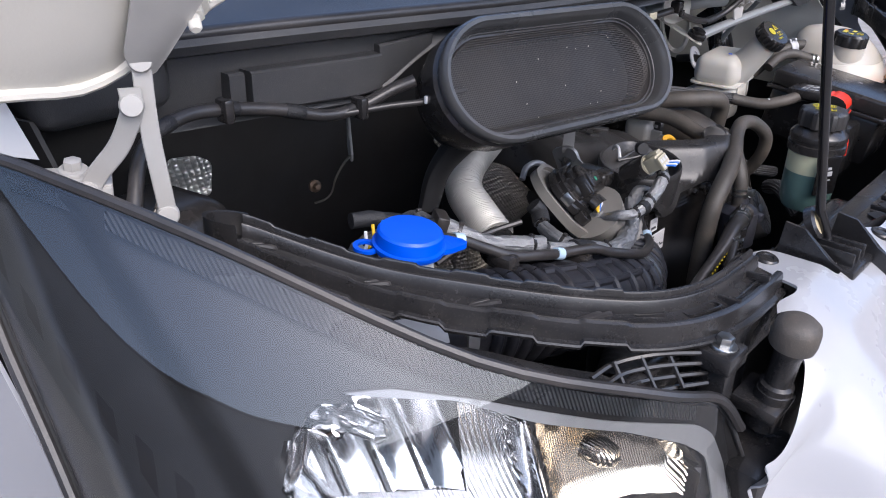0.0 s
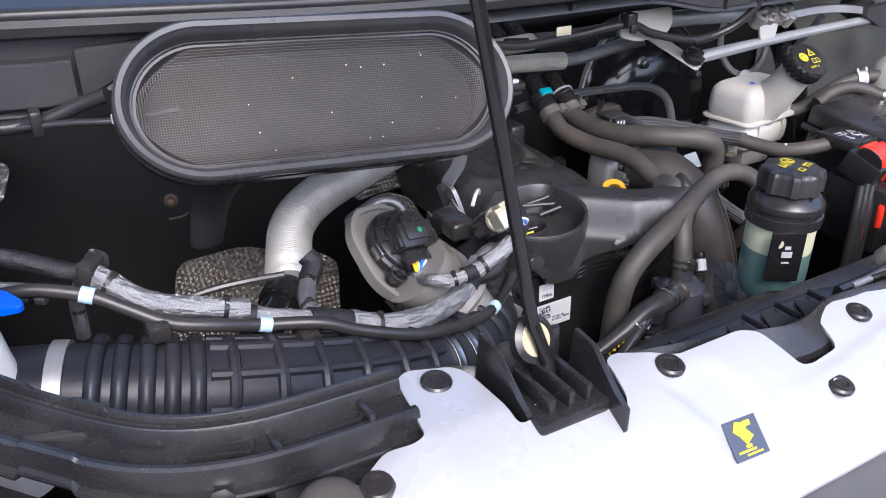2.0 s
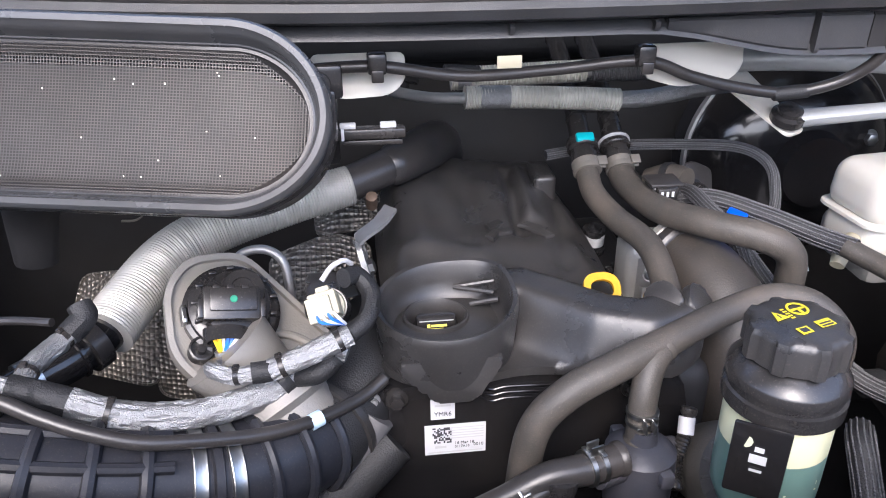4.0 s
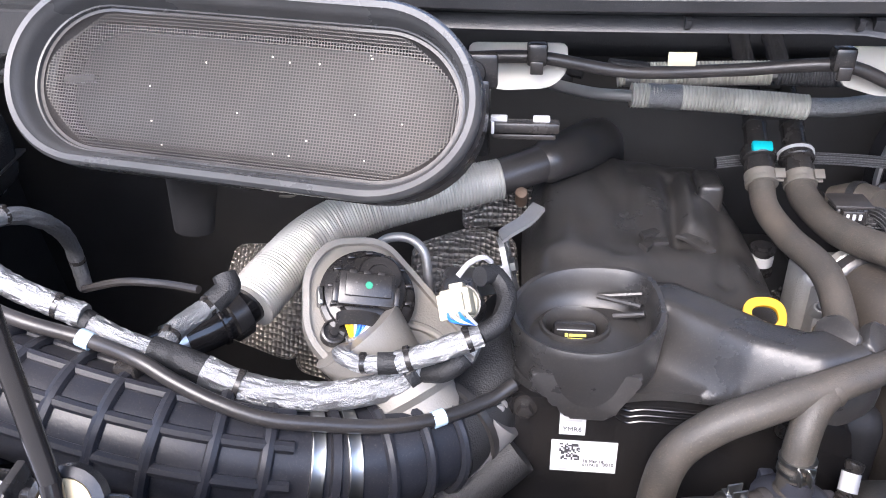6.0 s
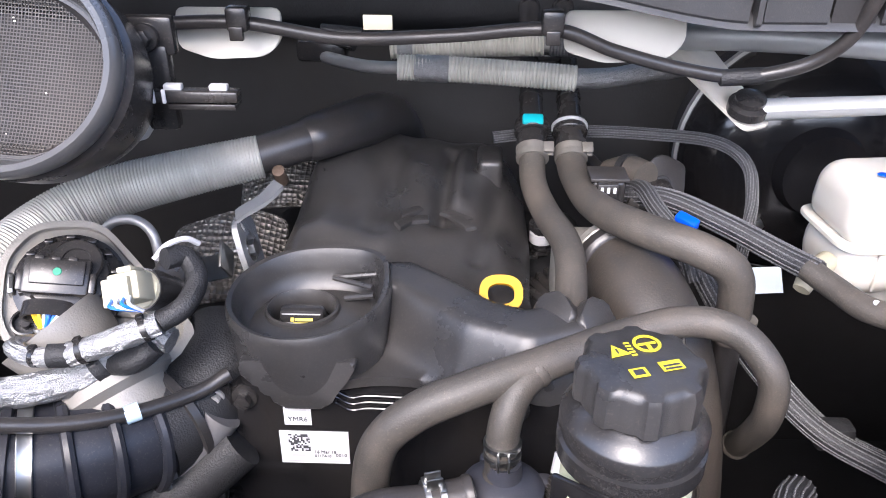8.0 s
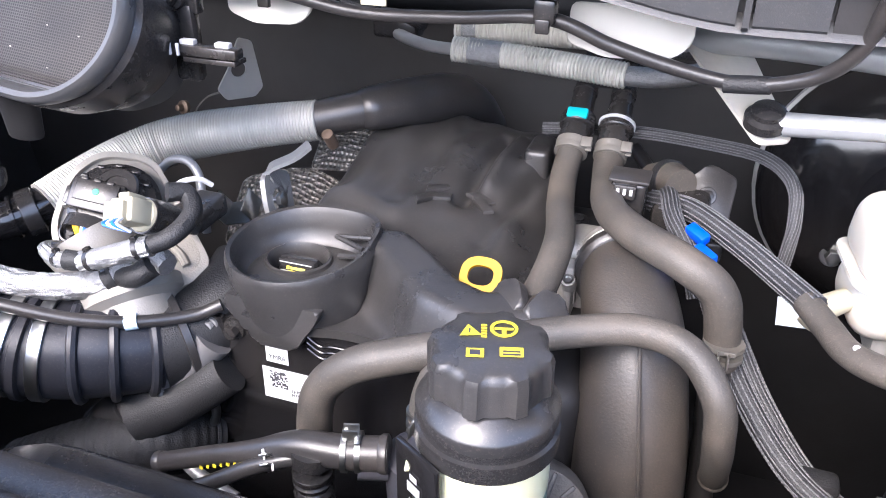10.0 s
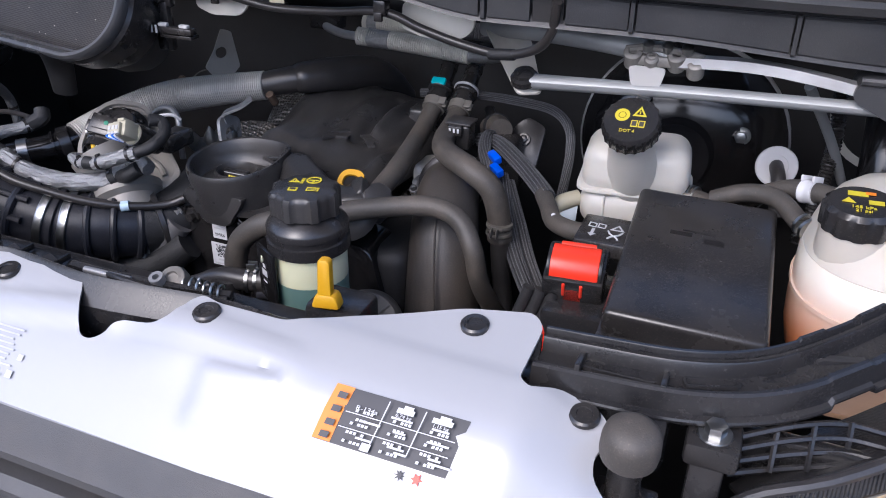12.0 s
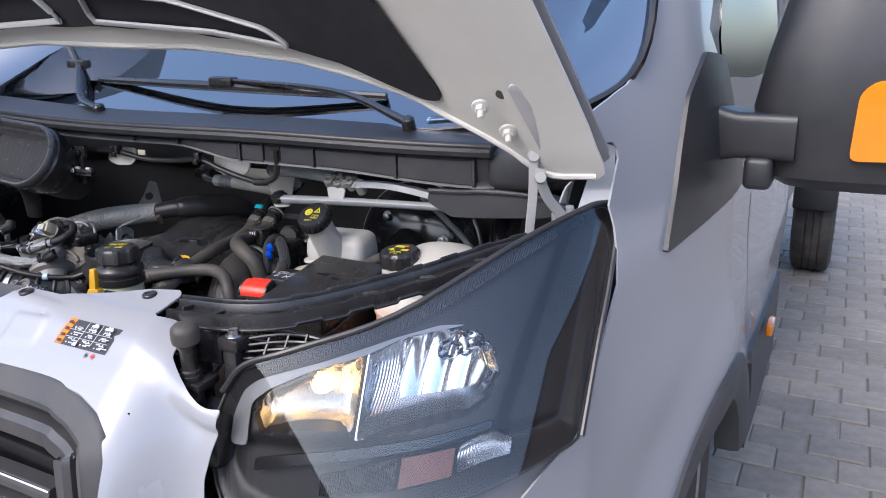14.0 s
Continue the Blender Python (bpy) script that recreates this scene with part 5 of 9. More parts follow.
part("stay_disc", lathe([(0.0115, 0.001), (0.0115, 0.0022), (0.0, 0.0030)], fs, 20), mat("tan_rubber", (0.42, 0.35, 0.22), 0.6, var=0.12), car, "tan rubber disc")

# bonnet stay
rd = V(-0.14126, 0.1348, 0.98075)
b0 = V(-0.314, 0.006, 1.122)
st = thing("bonnet_stay", tuple(b0), "thin black steel rod propping the bonnet open", "bonnet stay")
part("rod", tube([tuple(b0 + rd * 0.03), tuple(b0 + rd * 0.4), tuple(b0 + rd * 0.62)], 0.0045, 12, 8), M["gloss"], st)
part("foot", tube([tuple(b0 + V(0.002, -0.010, -0.012)), tuple(b0 + V(0.001, -0.006, 0.006)), tuple(b0 + rd * 0.035)], 0.0047, 12, 6), M["gloss"], st)

# rubber bonnet stops
for s in (1, -1):
    st = thing("bonnet_stop", (s * 0.486, -0.047, 1.04), "domed grey-black rubber bonnet stop on a threaded post", "rubber stop", "bonnet stops")
    f = (Matrix.Identity(4) if s > 0 else Matrix.Translation((0, 0, 0.024)) @ Matrix.Diagonal((-1, 1, 1, 1))) @ frame_at((0.481, -0.036, 1.084), (0.03, -0.10, 1))
    part("dome", lathe([(0.014, -0.002), (0.0178, 0.0), (0.0186, 0.006), (0.0182, 0.015), (0.0168, 0.0205), (0.012, 0.0245), (0.006, 0.0262), (0, 0.0266)], f, 26), M["dustyhose"], st)
    part("post", lathe([(0.014, -0.085), (0.014, -0.04), (0.011, -0.038), (0.011, -0.010), (0.014, -0.004), (0.014, 0.001)], f, 18), M["black"], st)
    part("socket", box((0.002, 0.006, -0.060), (0.042, 0.040, 0.012), f, 0.003), M["black"], st)
    part("collar", lathe([(0.0115, -0.058), (0.0150, -0.056), (0.0150, -0.046), (0.0115, -0.044)], f, 20), M["black"], st)

# stickers on the front panel
def on_panel(x, y, up=0.0006):
    n = V(panel_z(x - 0.004, y) - panel_z(x + 0.004, y), panel_z(x, y - 0.004) - panel_z(x, y + 0.004), 0.008).normalized()
    return frame_at(V(x, y, panel_z(x, y)) + n * up, n)


def panel_sheet(x0, x1, y0, y1, up, skew=0.0):
    return sheet([(x0, y0), (x1, y0), (x1, y1), (x0, y1)], lambda x, y: V(x + skew * (y - y1), y + 0.02 * (x - x0), panel_z(x, y) + up), 0.012, 0.0)


stk = thing("air_conditioning_sticker", (0.334, -0.065, 1.075), "black and orange refrigerant data sticker on white panel", "sticker")
part("sticker_ground", panel_sheet(0.2865, 0.3825, -0.0785, -0.0505, 0.0022, 0.22), M["ink"], stk)
part("sticker_edge", panel_sheet(0.2865, 0.3000, -0.0785, -0.0505, 0.0027, 0.22), M["orange"], stk, "orange warning strip")
f = on_panel(0.3378, -0.0638, 0.0034) @ Matrix(((1.08, 0.16, 0, 0), (0, 0.86, 0, 0), (0, 0, 1, 0), (0, 0, 0, 1)))
rows = [(0.0, y, 0.072, 0.0007) for y in (-0.008, 0.004)] + [(x, 0.002, 0.0007, 0.036) for x in (-0.012, 0.012)]
rows += [(x + 0.001 * k, y, 0.014 - 0.003 * (k % 3), 0.0016) for k, (x, y) in enumerate([(0.0, 0.009), (0.024, 0.009), (0.0, -0.001), (0.024, -0.001), (0.0, -0.0125), (0.024, -0.0125), (-0.024, 0.0), (-0.024, -0.013), (0.0, -0.0155), (0.024, -0.0155)])]
rows += [(x + 0.0025 * j - 0.004, y, 0.0018, 0.0022) for x in (0.0, 0.024, -0.025) for y in (0.0065, 0.0, -0.0035, -0.0105, -0.0175) for j in range(5) if (j * 7 + int(y * 2000)) % 4]
rows += [(0.0, 0.0155, 0.011, 0.004), (0.024, 0.0155, 0.013, 0.004), (0.001, 0.0185, 0.006, 0.003), (0.025, 0.0185, 0.007, 0.003), (-0.014, -0.018, 0.006, 0.006)]
bars(rows, f, M["label"], stk)
words("R-134a", 0.0052, f @ Matrix.Translation((-0.0235, 0.0088, 0)), M["label"], stk)
words("0,74 kg", 0.0036, f @ Matrix.Translation((0.0, 0.0115, 0.0003)), M["label"], stk)
words("1,15 kg", 0.0036, f @ Matrix.Translation((0.024, 0.0115, 0.0003)), M["label"], stk)
bars([(-0.0425, y, 0.006, 0.005) for y in (0.015, 0.004, -0.007, -0.017)], f, M["ink"], stk)
part("fan_mark", prism([(r * math.cos(a), r * math.sin(a)) for a, r in zip(np.linspace(0, 2 * math.pi, 17)[:-1], [0.0045, 0.0015] * 8)], 0.0003, on_panel(0.3470, -0.0815, 0.0012)), M["ink"], stk)
part("fan_mark", prism([(r * math.cos(a), r * math.sin(a)) for a, r in zip(np.linspace(0, 2 * math.pi, 13)[:-1], [0.0045, 0.002] * 6)], 0.0003, on_panel(0.3585, -0.0810, 0.0012)), M["red"], stk)
wst = thing("warning_sticker", (-0.215, -0.083, 1.09), "dark sticker with yellow warning symbols on white panel", "sticker")
f = on_panel(-0.203, -0.076, 0.0012) @ Matrix.Rotation(radians(-4), 4, "Z") @ Matrix.Diagonal((0.90, 0.74, 1, 1))
part("sticker_ground", prism([(-0.017, -0.018), (0.017, -0.018), (0.017, 0.018), (-0.017, 0.018)], 0.0004, f), mat("slate_sticker", (0.05, 0.06, 0.085), 0.45, var=0.05), wst)
part("symbol", prism([(-0.004, -0.002), (0.0, -0.010), (0.009, -0.004), (0.004, 0.004), (0.008, 0.008), (-0.004, 0.012), (-0.009, 0.004)], 0.0003, f @ Matrix.Translation((-0.001, 0.004, 0.0005))), M["symbol"], wst)
bars([(0.006, 0.012, 0.007, 0.005), (-0.003, -0.011, 0.018, 0.002), (0.003, -0.0145, 0.016, 0.0018), (0.0, -0.0075, 0.006, 0.003)], f @ Matrix.Translation((0, 0, 0.0004)), M["symbol"], wst)
txt = thing("text_sticker", (-0.012, -0.085, 1.095), "pale sticker with small grey print on white panel", "sticker")
f = on_panel(-0.012, -0.086, 0.001)
bars([(0.004 * math.sin(k * 2.1), 0.018 - 0.004 * k, 0.066 - 0.012 * abs(math.sin(k * 1.3)), 0.0014) for k in range(10)] + [(0.036, -0.016, 0.006, 0.006), (0.040, -0.002, 0.005, 0.005)], f, M["greyprint"], txt)

# ---- oval air intake with mesh ----
OV = pose(-0.3325, 0.281, 1.247, -31.0, 2.1, -8.0)


def oval(a, b, y, n=72):
    """A long rounded slot: straight sides and round ends, its ends bent back a little."""
    out, e = [], b * 1.10
    for i in range(n):
        t = 2 * math.pi * (i + 0.5) / n
        c, q = math.cos(t), math.sin(t)
        x = math.copysign(a - e, c) + e * c
        out.append(OV @ V(x, y + 0.008 * (x / 0.174) ** 2, b * q))
    return out


air = thing("air_intake", (-0.333, 0.33, 1.15), "oval black rubber air intake with dusty mesh", "air intake")
A, B = 0.174, 0.0655
rim = [(A - 0.012, B - 0.012, 0.075), (A + 0.000, B - 0.001, 0.045), (A + 0.002, B + 0.001, 0.020), (A - 0.001, B - 0.002, 0.016), (A + 0.001, B + 0.001, 0.011), (A + 0.0005, B + 0.0005, 0.003), (A - 0.002, B - 0.002, 0.0), (A - 0.006, B - 0.006, 0.001),
       (A - 0.0075, B - 0.0075, 0.005), (A - 0.0085, B - 0.0085, 0.006), (A - 0.0100, B - 0.0100, 0.012), (A - 0.012, B - 0.012, 0.020), (A - 0.0135, B - 0.0130, 0.0205), (A - 0.0140, B - 0.0135, 0.024)]
part("barrel", loft([oval(*r) for r in rim[:4]], caps=False), M["black"], air, "black plastic barrel behind the rim")
part("rim", loft([oval(*r) for r in rim[3:]], caps=False), M["rim"], air, "grey-black rubber rim")
part("rim_step", loft([oval(A - 0.0135, B - 0.0130, 0.0235), oval(A - 0.0165, B - 0.0155, 0.0240), oval(A - 0.0172, B - 0.0162, 0.0265), oval(A - 0.0215, B - 0.0205, 0.0300), oval(A - 0.0215, B - 0.0205, 0.06)], caps=False), M["rubber"], air, "stepped rubber ledge round the mesh")
part("back", loft([oval(A - 0.012, B - 0.012, 0.072), oval(0.12, 0.05, 0.13), oval(0.09, 0.04, 0.17)]), M["dark"], air)
part("filter_bed", loft([oval(A - 0.020, B - 0.019, 0.056), oval(A - 0.022, B - 0.021, 0.060)]), M["filter"], air, "near-black filter bed with brown dust")
wires = bmesh.new()
pt, wd = 0.0022, 0.00034
a, b = A - 0.0140, B - 0.0135
e = b * 1.10


def wire(p, q, t, k=10):
    """One wire of the mesh, which sags back towards the middle of the slot."""
    row = []
    for i in range(k + 1):
        w = p.lerp(q, i / k)
        y = 0.008 * (w.x / 0.174) ** 2 + 0.0245 + 0.006 * (1 - min(abs(w.z / b) ** 6 + max((abs(w.x) - a + e) / e, 0) ** 4, 1))
        row.append([wires.verts.new(OV @ V(w.x + g * t.x, y, w.z + g * t.z)) for g in (-1, 1)])
    for u, v in zip(row, row[1:]):
        wires.faces.new((u[0], u[1], v[1], v[0]))


for k in range(-int(a / pt), int(a / pt) + 1):
    x = k * pt
    h = b * math.sqrt(max(1 - (max(abs(x) - (a - e), 0) / e) ** 2, 0))
    if h > 0.002:
        wire(V(x, 0, -h), V(x, 0, h), V(wd, 0, 0))
for k in range(-int(b / pt), int(b / pt) + 1):
    z = k * pt
    h = a - e + e * math.sqrt(max(1 - (z / b) ** 2, 0))
    wire(V(-h, 0, z), V(h, 0, z), V(0, 0, wd), 24)
tagged(part("mesh", wires, M["mesh"], air, "fine dusty wire mesh", smooth=False), kind="stuff")
rng = random.Random(3)
b = bmesh.new()
for _ in range(16):
    p = OV @ V(rng.uniform(-0.13, 0.13), 0.0275, rng.uniform(-0.045, 0.035))
    box(tuple(p), (rng.uniform(0.0006, 0.0012), 0.0004, rng.uniform(0.0005, 0.0014)), None, 0, bm=b)
tagged(part("specks", b, mat("pale_dirt", (0.45, 0.41, 0.34), 0.8), air, "pale dirt specks", smooth=False), kind="stuff")
sbk = part("side_bracket", box((-0.166, 0.345, 1.205), (0.022, 0.012, 0.060), None, 0.004), M["black"], air)
part("bracket_head", box((-0.168, 0.346, 1.240), (0.036, 0.010, 0.026), None, 0.003), M["black"], sbk)
part("bracket_arm", box((-0.135, 0.322, 1.207), (0.060, 0.012, 0.008), None, 0.002), M["black"], sbk)
part("bracket_shelf", box((-0.130, 0.326, 1.200), (0.045, 0.016, 0.004), None, 0.001), M["black"], sbk)
bolt((-0.168, 0.338, 1.240), (0, -1, 0.1), 0.006, M["black"], air)
for dx in (-0.003, 0.004):
    part("clip", box((-0.156 + dx, 0.3135, 1.2085), (0.0022, 0.002, 0.009), None, 0.0004), M["label"], air)
for dx in (-0.148, -0.118):
    part("clip_tab", box((dx, 0.322, 1.2125), (0.012, 0.006, 0.004), None, 0.001), M["greyprint"], air)
part("spout", tube([(-0.40, 0.37, 1.17), (-0.42, 0.40, 1.12), (-0.43, 0.41, 1.07)], [0.03, 0.022, 0.018], 14, 6, flat=0.6), M["dark"], air)

# ---- engine ----
eng = thing("engine", (0.0, 0.45, 0.52), "diesel engine with black textured cover", "engine")
part("block", box((0.0, 0.47, 0.76), (0.34, 0.34, 0.44), None, 0.02, seg=3), M["dark"], eng)


def ridge(x, y, x0, y0, x1, y1, w):
    dx, dy = x1 - x0, y1 - y0
    t = min(max(((x - x0) * dx + (y - y0) * dy) / (dx * dx + dy * dy), 0), 1)
    return math.exp(-(((x - x0 - t * dx) ** 2 + (y - y0 - t * dy) ** 2) / w ** 2)), t


BX, BY = -0.074, 0.328


def bowl_r(a):
    """The filler bowl's plan: an oval pulled out at one rear corner."""
    d = (a - 0.80 + math.pi) % (2 * math.pi) - math.pi
    k = 1 + 0.17 * math.exp(-(d / 0.42) ** 2)
    return 0.057 * k, 0.054 * k


def cover_z(x, y):
    dome = smooth01(0.345, 0.455, y) * smooth01(0.72, 0.62, y) * smooth01(-0.130, -0.100, x) * smooth01(0.112, 0.060, x)
    z = 1.006 + 0.044 * dome ** 0.7 + 0.016 * dome * smooth01(0.46, 0.56, y) - 0.014 * dome * smooth01(-0.02, 0.085, x)
    z += 0.004 * dome * math.exp(-((x + 0.06) / 0.03) ** 2 - ((y - 0.52) / 0.05) ** 2)
    z += 0.0035 * dome * math.sin(x * 55 + 1) * math.sin(y * 38) + 0.0012 * dome * math.sin(x * 130 + 40 * y)
    z -= 0.013 * dome * ridge(x, y, 0.020, 0.47, 0.030, 0.60, 0.008)[0]
    z += 0.009 * dome * ridge(x, y, 0.036, 0.50, 0.042, 0.60, 0.009)[0]
    z -= 0.009 * dome * ridge(x, y, 0.055, 0.42, 0.078, 0.56, 0.010)[0]
    z += 0.005 * dome * ridge(x, y, -0.085, 0.45, -0.070, 0.62, 0.014)[0] - 0.005 * dome * ridge(x, y, -0.035, 0.44, -0.015, 0.60, 0.010)[0]
    z += 0.004 * dome * ridge(x, y, -0.10, 0.44, -0.03, 0.425, 0.010)[0]
    arm = 0.0
    line = [(-0.03, 0.355), (-0.004, 0.358), (0.026, 0.332), (0.056, 0.304), (0.090, 0.290), (0.118, 0.300)]
    for p, q in zip(line, line[1:]):
        arm = max(arm, ridge(x, y, *p, *q, 0.034)[0])
    z = max(z, 1.006 + 0.046 * smooth01(0.20, 0.85, arm) + 0.004 * arm)
    rx, ry = bowl_r(math.atan2((y - BY), (x - BX)))
    r = math.hypot((x - BX) / rx, (y - BY) / ry)
    if r < 1.0:
        z = min(z, 0.998 + 0.02 * max(0, r - 0.6))
    return z


cov = rounded([(-0.137, 0.345), (-0.132, 0.303), (-0.105, 0.281), (-0.06, 0.277), (-0.02, 0.288), (0.02, 0.284), (0.06, 0.262), (0.10, 0.255), (0.140, 0.275), (0.145, 0.315), (0.12, 0.345), (0.098, 0.375),
               (0.104, 0.47), (0.104, 0.60), (0.08, 0.68), (-0.06, 0.69), (-0.115, 0.64), (-0.128, 0.55), (-0.126, 0.40)], 0.015, 3)
cv = part("engine_cover", sheet(cov, lambda x, y: V(x, y, cover_z(x, y)), 0.0048, 0.008), M["cover"], eng, "black textured engine cover with oil filler bowl", sharp=70)
part("cover_tab", prism(rounded([(-0.046, 0.022), (0.042, 0.022), (0.034, 0.006), (0.026, -0.004), (0.019, -0.018), (-0.019, -0.018), (-0.026, -0.002), (-0.042, 0.004)], 0.006), 0.010, frame_at((-0.073, 0.285, 1.003), (0, -1, 0.1), (1, 0, 0)), 0.003), M["cover"], cv)
bowl = []
for k, h in ((1.00, 0.998), (1.03, 1.008), (1.06, 1.028), (1.09, 1.046), (1.085, 1.052), (1.06, 1.0555), (1.00, 1.0545), (0.955, 1.050), (0.92, 1.041), (0.88, 1.032), (0.80, 1.028), (0.74, 1.030), (0.72, 1.033), (0.67, 1.034), (0.63, 1.031), (0.60, 1.020), (0.58, 1.004), (0.2, 1.003)):
    row = []
    for a in np.linspace(0, 2 * math.pi, 57)[:-1]:
        rx, ry = bowl_r(a)
        if k < 0.75:
            rx, ry = 0.040, 0.036
        sk = 0.010 if k < 0.75 else 0.0
        row.append(V(BX - sk * 0.8 + rx * k * math.cos(a), BY + sk + ry * k * math.sin(a), h + (0.006 * math.sin(a) + 0.003 * math.cos(a)) * smooth01(1.03, 1.055, h)))
    bowl.append(row)
part("filler_bowl", loft(bowl, caps=False), M["cover"], cv, "raised round bowl about the oil filler")
for q0, q1 in (((-0.062, 0.371, 1.040), (-0.028, 0.352, 1.043)), ((-0.062, 0.371, 1.040), (-0.026, 0.366, 1.047)), ((-0.050, 0.350, 1.034), (-0.026, 0.342, 1.042))):
    part("bowl_rib", tube([q0, tuple((Vector(q0) + Vector(q1)) / 2), q1], 0.0024, 8, 3), M["cover"], cv)
for x, y, r in ((-0.004, 0.462, 0.5), (-0.012, 0.452, 1.2), (0.040, 0.47, -0.8), (0.034, 0.480, -0.4), (-0.008, 0.474, 0.9)):
    f = Matrix.Translation((x, y, cover_z(x, y))) @ Euler((0.1, 0.1, r)).to_matrix().to_4x4()
    part("cover_lug", prism([(-0.014, -0.004), (0.013, -0.006), (0.017, 0.003), (-0.006, 0.006)], 0.004, f, 0.0015), M["cover"], cv)
part("cover_post", box((0.068, 0.585, 1.040), (0.026, 0.05, 0.05), None, 0.006, seg=3), M["cover"], cv)
cap = part("oil_cap", lathe([(0.022, -0.006), (0.022, 0.006), (0.020, 0.009), (0.0, 0.009)], frame_at((-0.082, 0.338, 1.012), (0, -0.12, 1)), 28), M["black"], eng, "black oil filler cap")
part("cap_grip", box((-0.082, 0.338, 1.026), (0.036, 0.012, 0.014), None, 0.004), M["black"], cap)
for zz in (1.0215, 1.0300):
    part("silver_line", box((-0.082, 0.3318, zz), (0.030, 0.0006, 0.0008), None, 0), M["greyprint"], cap)
bars([(0.002, 0.0, 0.014, 0.0022), (-0.007, 0.0, 0.0026, 0.003), (0.0, -0.0024, 0.012, 0.0006)], frame_at((-0.082, 0.3310, 1.0255), (0, -0.8, 0.6)), M["symbol"], cap, "printed_mark")
# front timing cover with labels
tc = rounded([(-0.150, 0.74), (-0.160, 0.92), (-0.142, 0.965), (-0.138, 0.992), (-0.02, 0.996), (0.06, 0.996), (0.13, 0.985), (0.15, 0.90), (0.14, 0.72)], 0.012, 3)
tim = part("timing_cover", prism([(x, z) for x, z in tc], 0.06, frame_at((0, 0.350, 0), (0, -1, 0), (1, 0, 0)), 0.004), M["gloss"], eng, "glossy black front timing cover")
for k in range(3):
    part("embossed_line", tube([(-0.052, 0.2885, 0.992 - 0.006 * k), (-0.040, 0.2885, 0.985 - 0.006 * k), (-0.025, 0.2885, 0.987 - 0.006 * k), (0.02, 0.2885, 0.985 - 0.006 * k)], 0.0009, 6, 6), M["gloss"], tim)
for p in ((-0.121, 0.290, 0.982), (0.031, 0.290, 0.988), (0.085, 0.290, 0.975)):
    bolt(p, (0, -1, 0), 0.0065, M["black"], tim)
bolt((-0.150, 0.288, 0.936), (0, -1, 0), 0.007, M["brass"], tim)
part("bolt_boss", lathe([(0.014, 0), (0.013, 0.008), (0, 0.008)], frame_at((-0.150, 0.296, 0.936), (0, -1, 0)), 18), M["black"], tim)
f = frame_at((-0.071, 0.2893, 0.934), (0, -1, 0.03), (1, 0, 0))
lab = part("label", prism([(-0.027, -0.016), (0.027, -0.016), (0.027, 0.016), (-0.027, 0.016)], 0.0004, f), M["label"], tim, "white printed part label")
rng = random.Random(5)
bars([(-0.0225 + 0.0014 * i, -0.001 + 0.0014 * j, 0.0014, 0.0014) for i in range(12) for j in range(12) if rng.random() < 0.5], f @ Matrix.Translation((0.003, -0.002, 0.0005)), M["ink"], lab, "code_square")
bars([(0.010, 0.0125 - 0.0028 * k, 0.030, 0.0011) for k in range(5)] + [(0.0, -0.0135, 0.048, 0.0012), (-0.013, -0.008, 0.010, 0.0025)], f @ Matrix.Translation((0, 0, 0.0005)), M["greyprint"], lab)
words("16 Mar 18", 0.0042, f @ Matrix.Translation((0.008, -0.0045, 0.0006)), M["ink"], lab)
words("0010", 0.0045, f @ Matrix.Translation((0.0205, -0.0075, 0.0006)), M["ink"], lab)
words("0117A10", 0.0036, f @ Matrix.Translation((0.006, -0.0085, 0.0006)), M["ink"], lab)
f = frame_at((-0.082, 0.2893, 0.9675), (0, -1, 0.03), (1, 0, 0))
lab = part("label", prism([(-0.0105, -0.0105), (0.0105, -0.0105), (0.0105, 0.0105), (-0.0105, 0.0105)], 0.0004, f), M["label"], tim, "small white square label")
words("YMR6", 0.0062, f @ Matrix.Translation((0, -0.005, 0.0006)), M["ink"], lab)
bars([(0, 0.004, 0.014, 0.002)], f @ Matrix.Translation((0, 0, 0.0005)), M["greyprint"], lab)
# dipstick
dip = thing("dipstick", (0.073, 0.367, 1.0), "yellow plastic dipstick loop handle", "dipstick")
f = frame_at((0.073, 0.358, 1.035), (0.0, -0.62, 0.78), (1, 0, 0))
loop_out = [(0.0172 * math.copysign(abs(math.cos(q)) ** 0.8, math.cos(q)), 0.0155 * math.copysign(abs(math.sin(q)) ** 0.8, math.sin(q))) for q in np.linspace(0, 2 * math.pi, 37)[:-1]]
loop_in = [(x * 0.62, y * 0.56 - 0.0005) for x, y in loop_out]
part("loop", ringplate(loop_out, loop_in, 0.004, f), M["yellow"], dip)
part("stem", tube([tuple(f @ V(0, -0.014, 0.002)), (0.075, 0.372, 1.005), (0.076, 0.38, 0.98)], 0.004, 8, 4), M["yellow"], dip)


# ---- hoses ----
def hose(name, pts, r, m, label, n=10, seg=16, group="", **kw):
    t = thing(name, tuple(pts[0]), label, "hose", group)
    part("tube", tube(pts, r, seg, n, **kw), m, t)
    r0, r1 = (r, r) if isinstance(r, float) else (r[0], r[-1])
    for p, q, w in ((pts[0], pts[1], r0), (pts[-1], pts[-2], r1)):
        d = Vector(q) - Vector(p)
        part("end_bead", lathe([(w * 0.98, 0.0), (w + 0.0012, 0.001), (w + 0.0012, 0.005), (w * 0.98, 0.007)], frame_at(p, d.normalized()), 20), m, t)
    return t


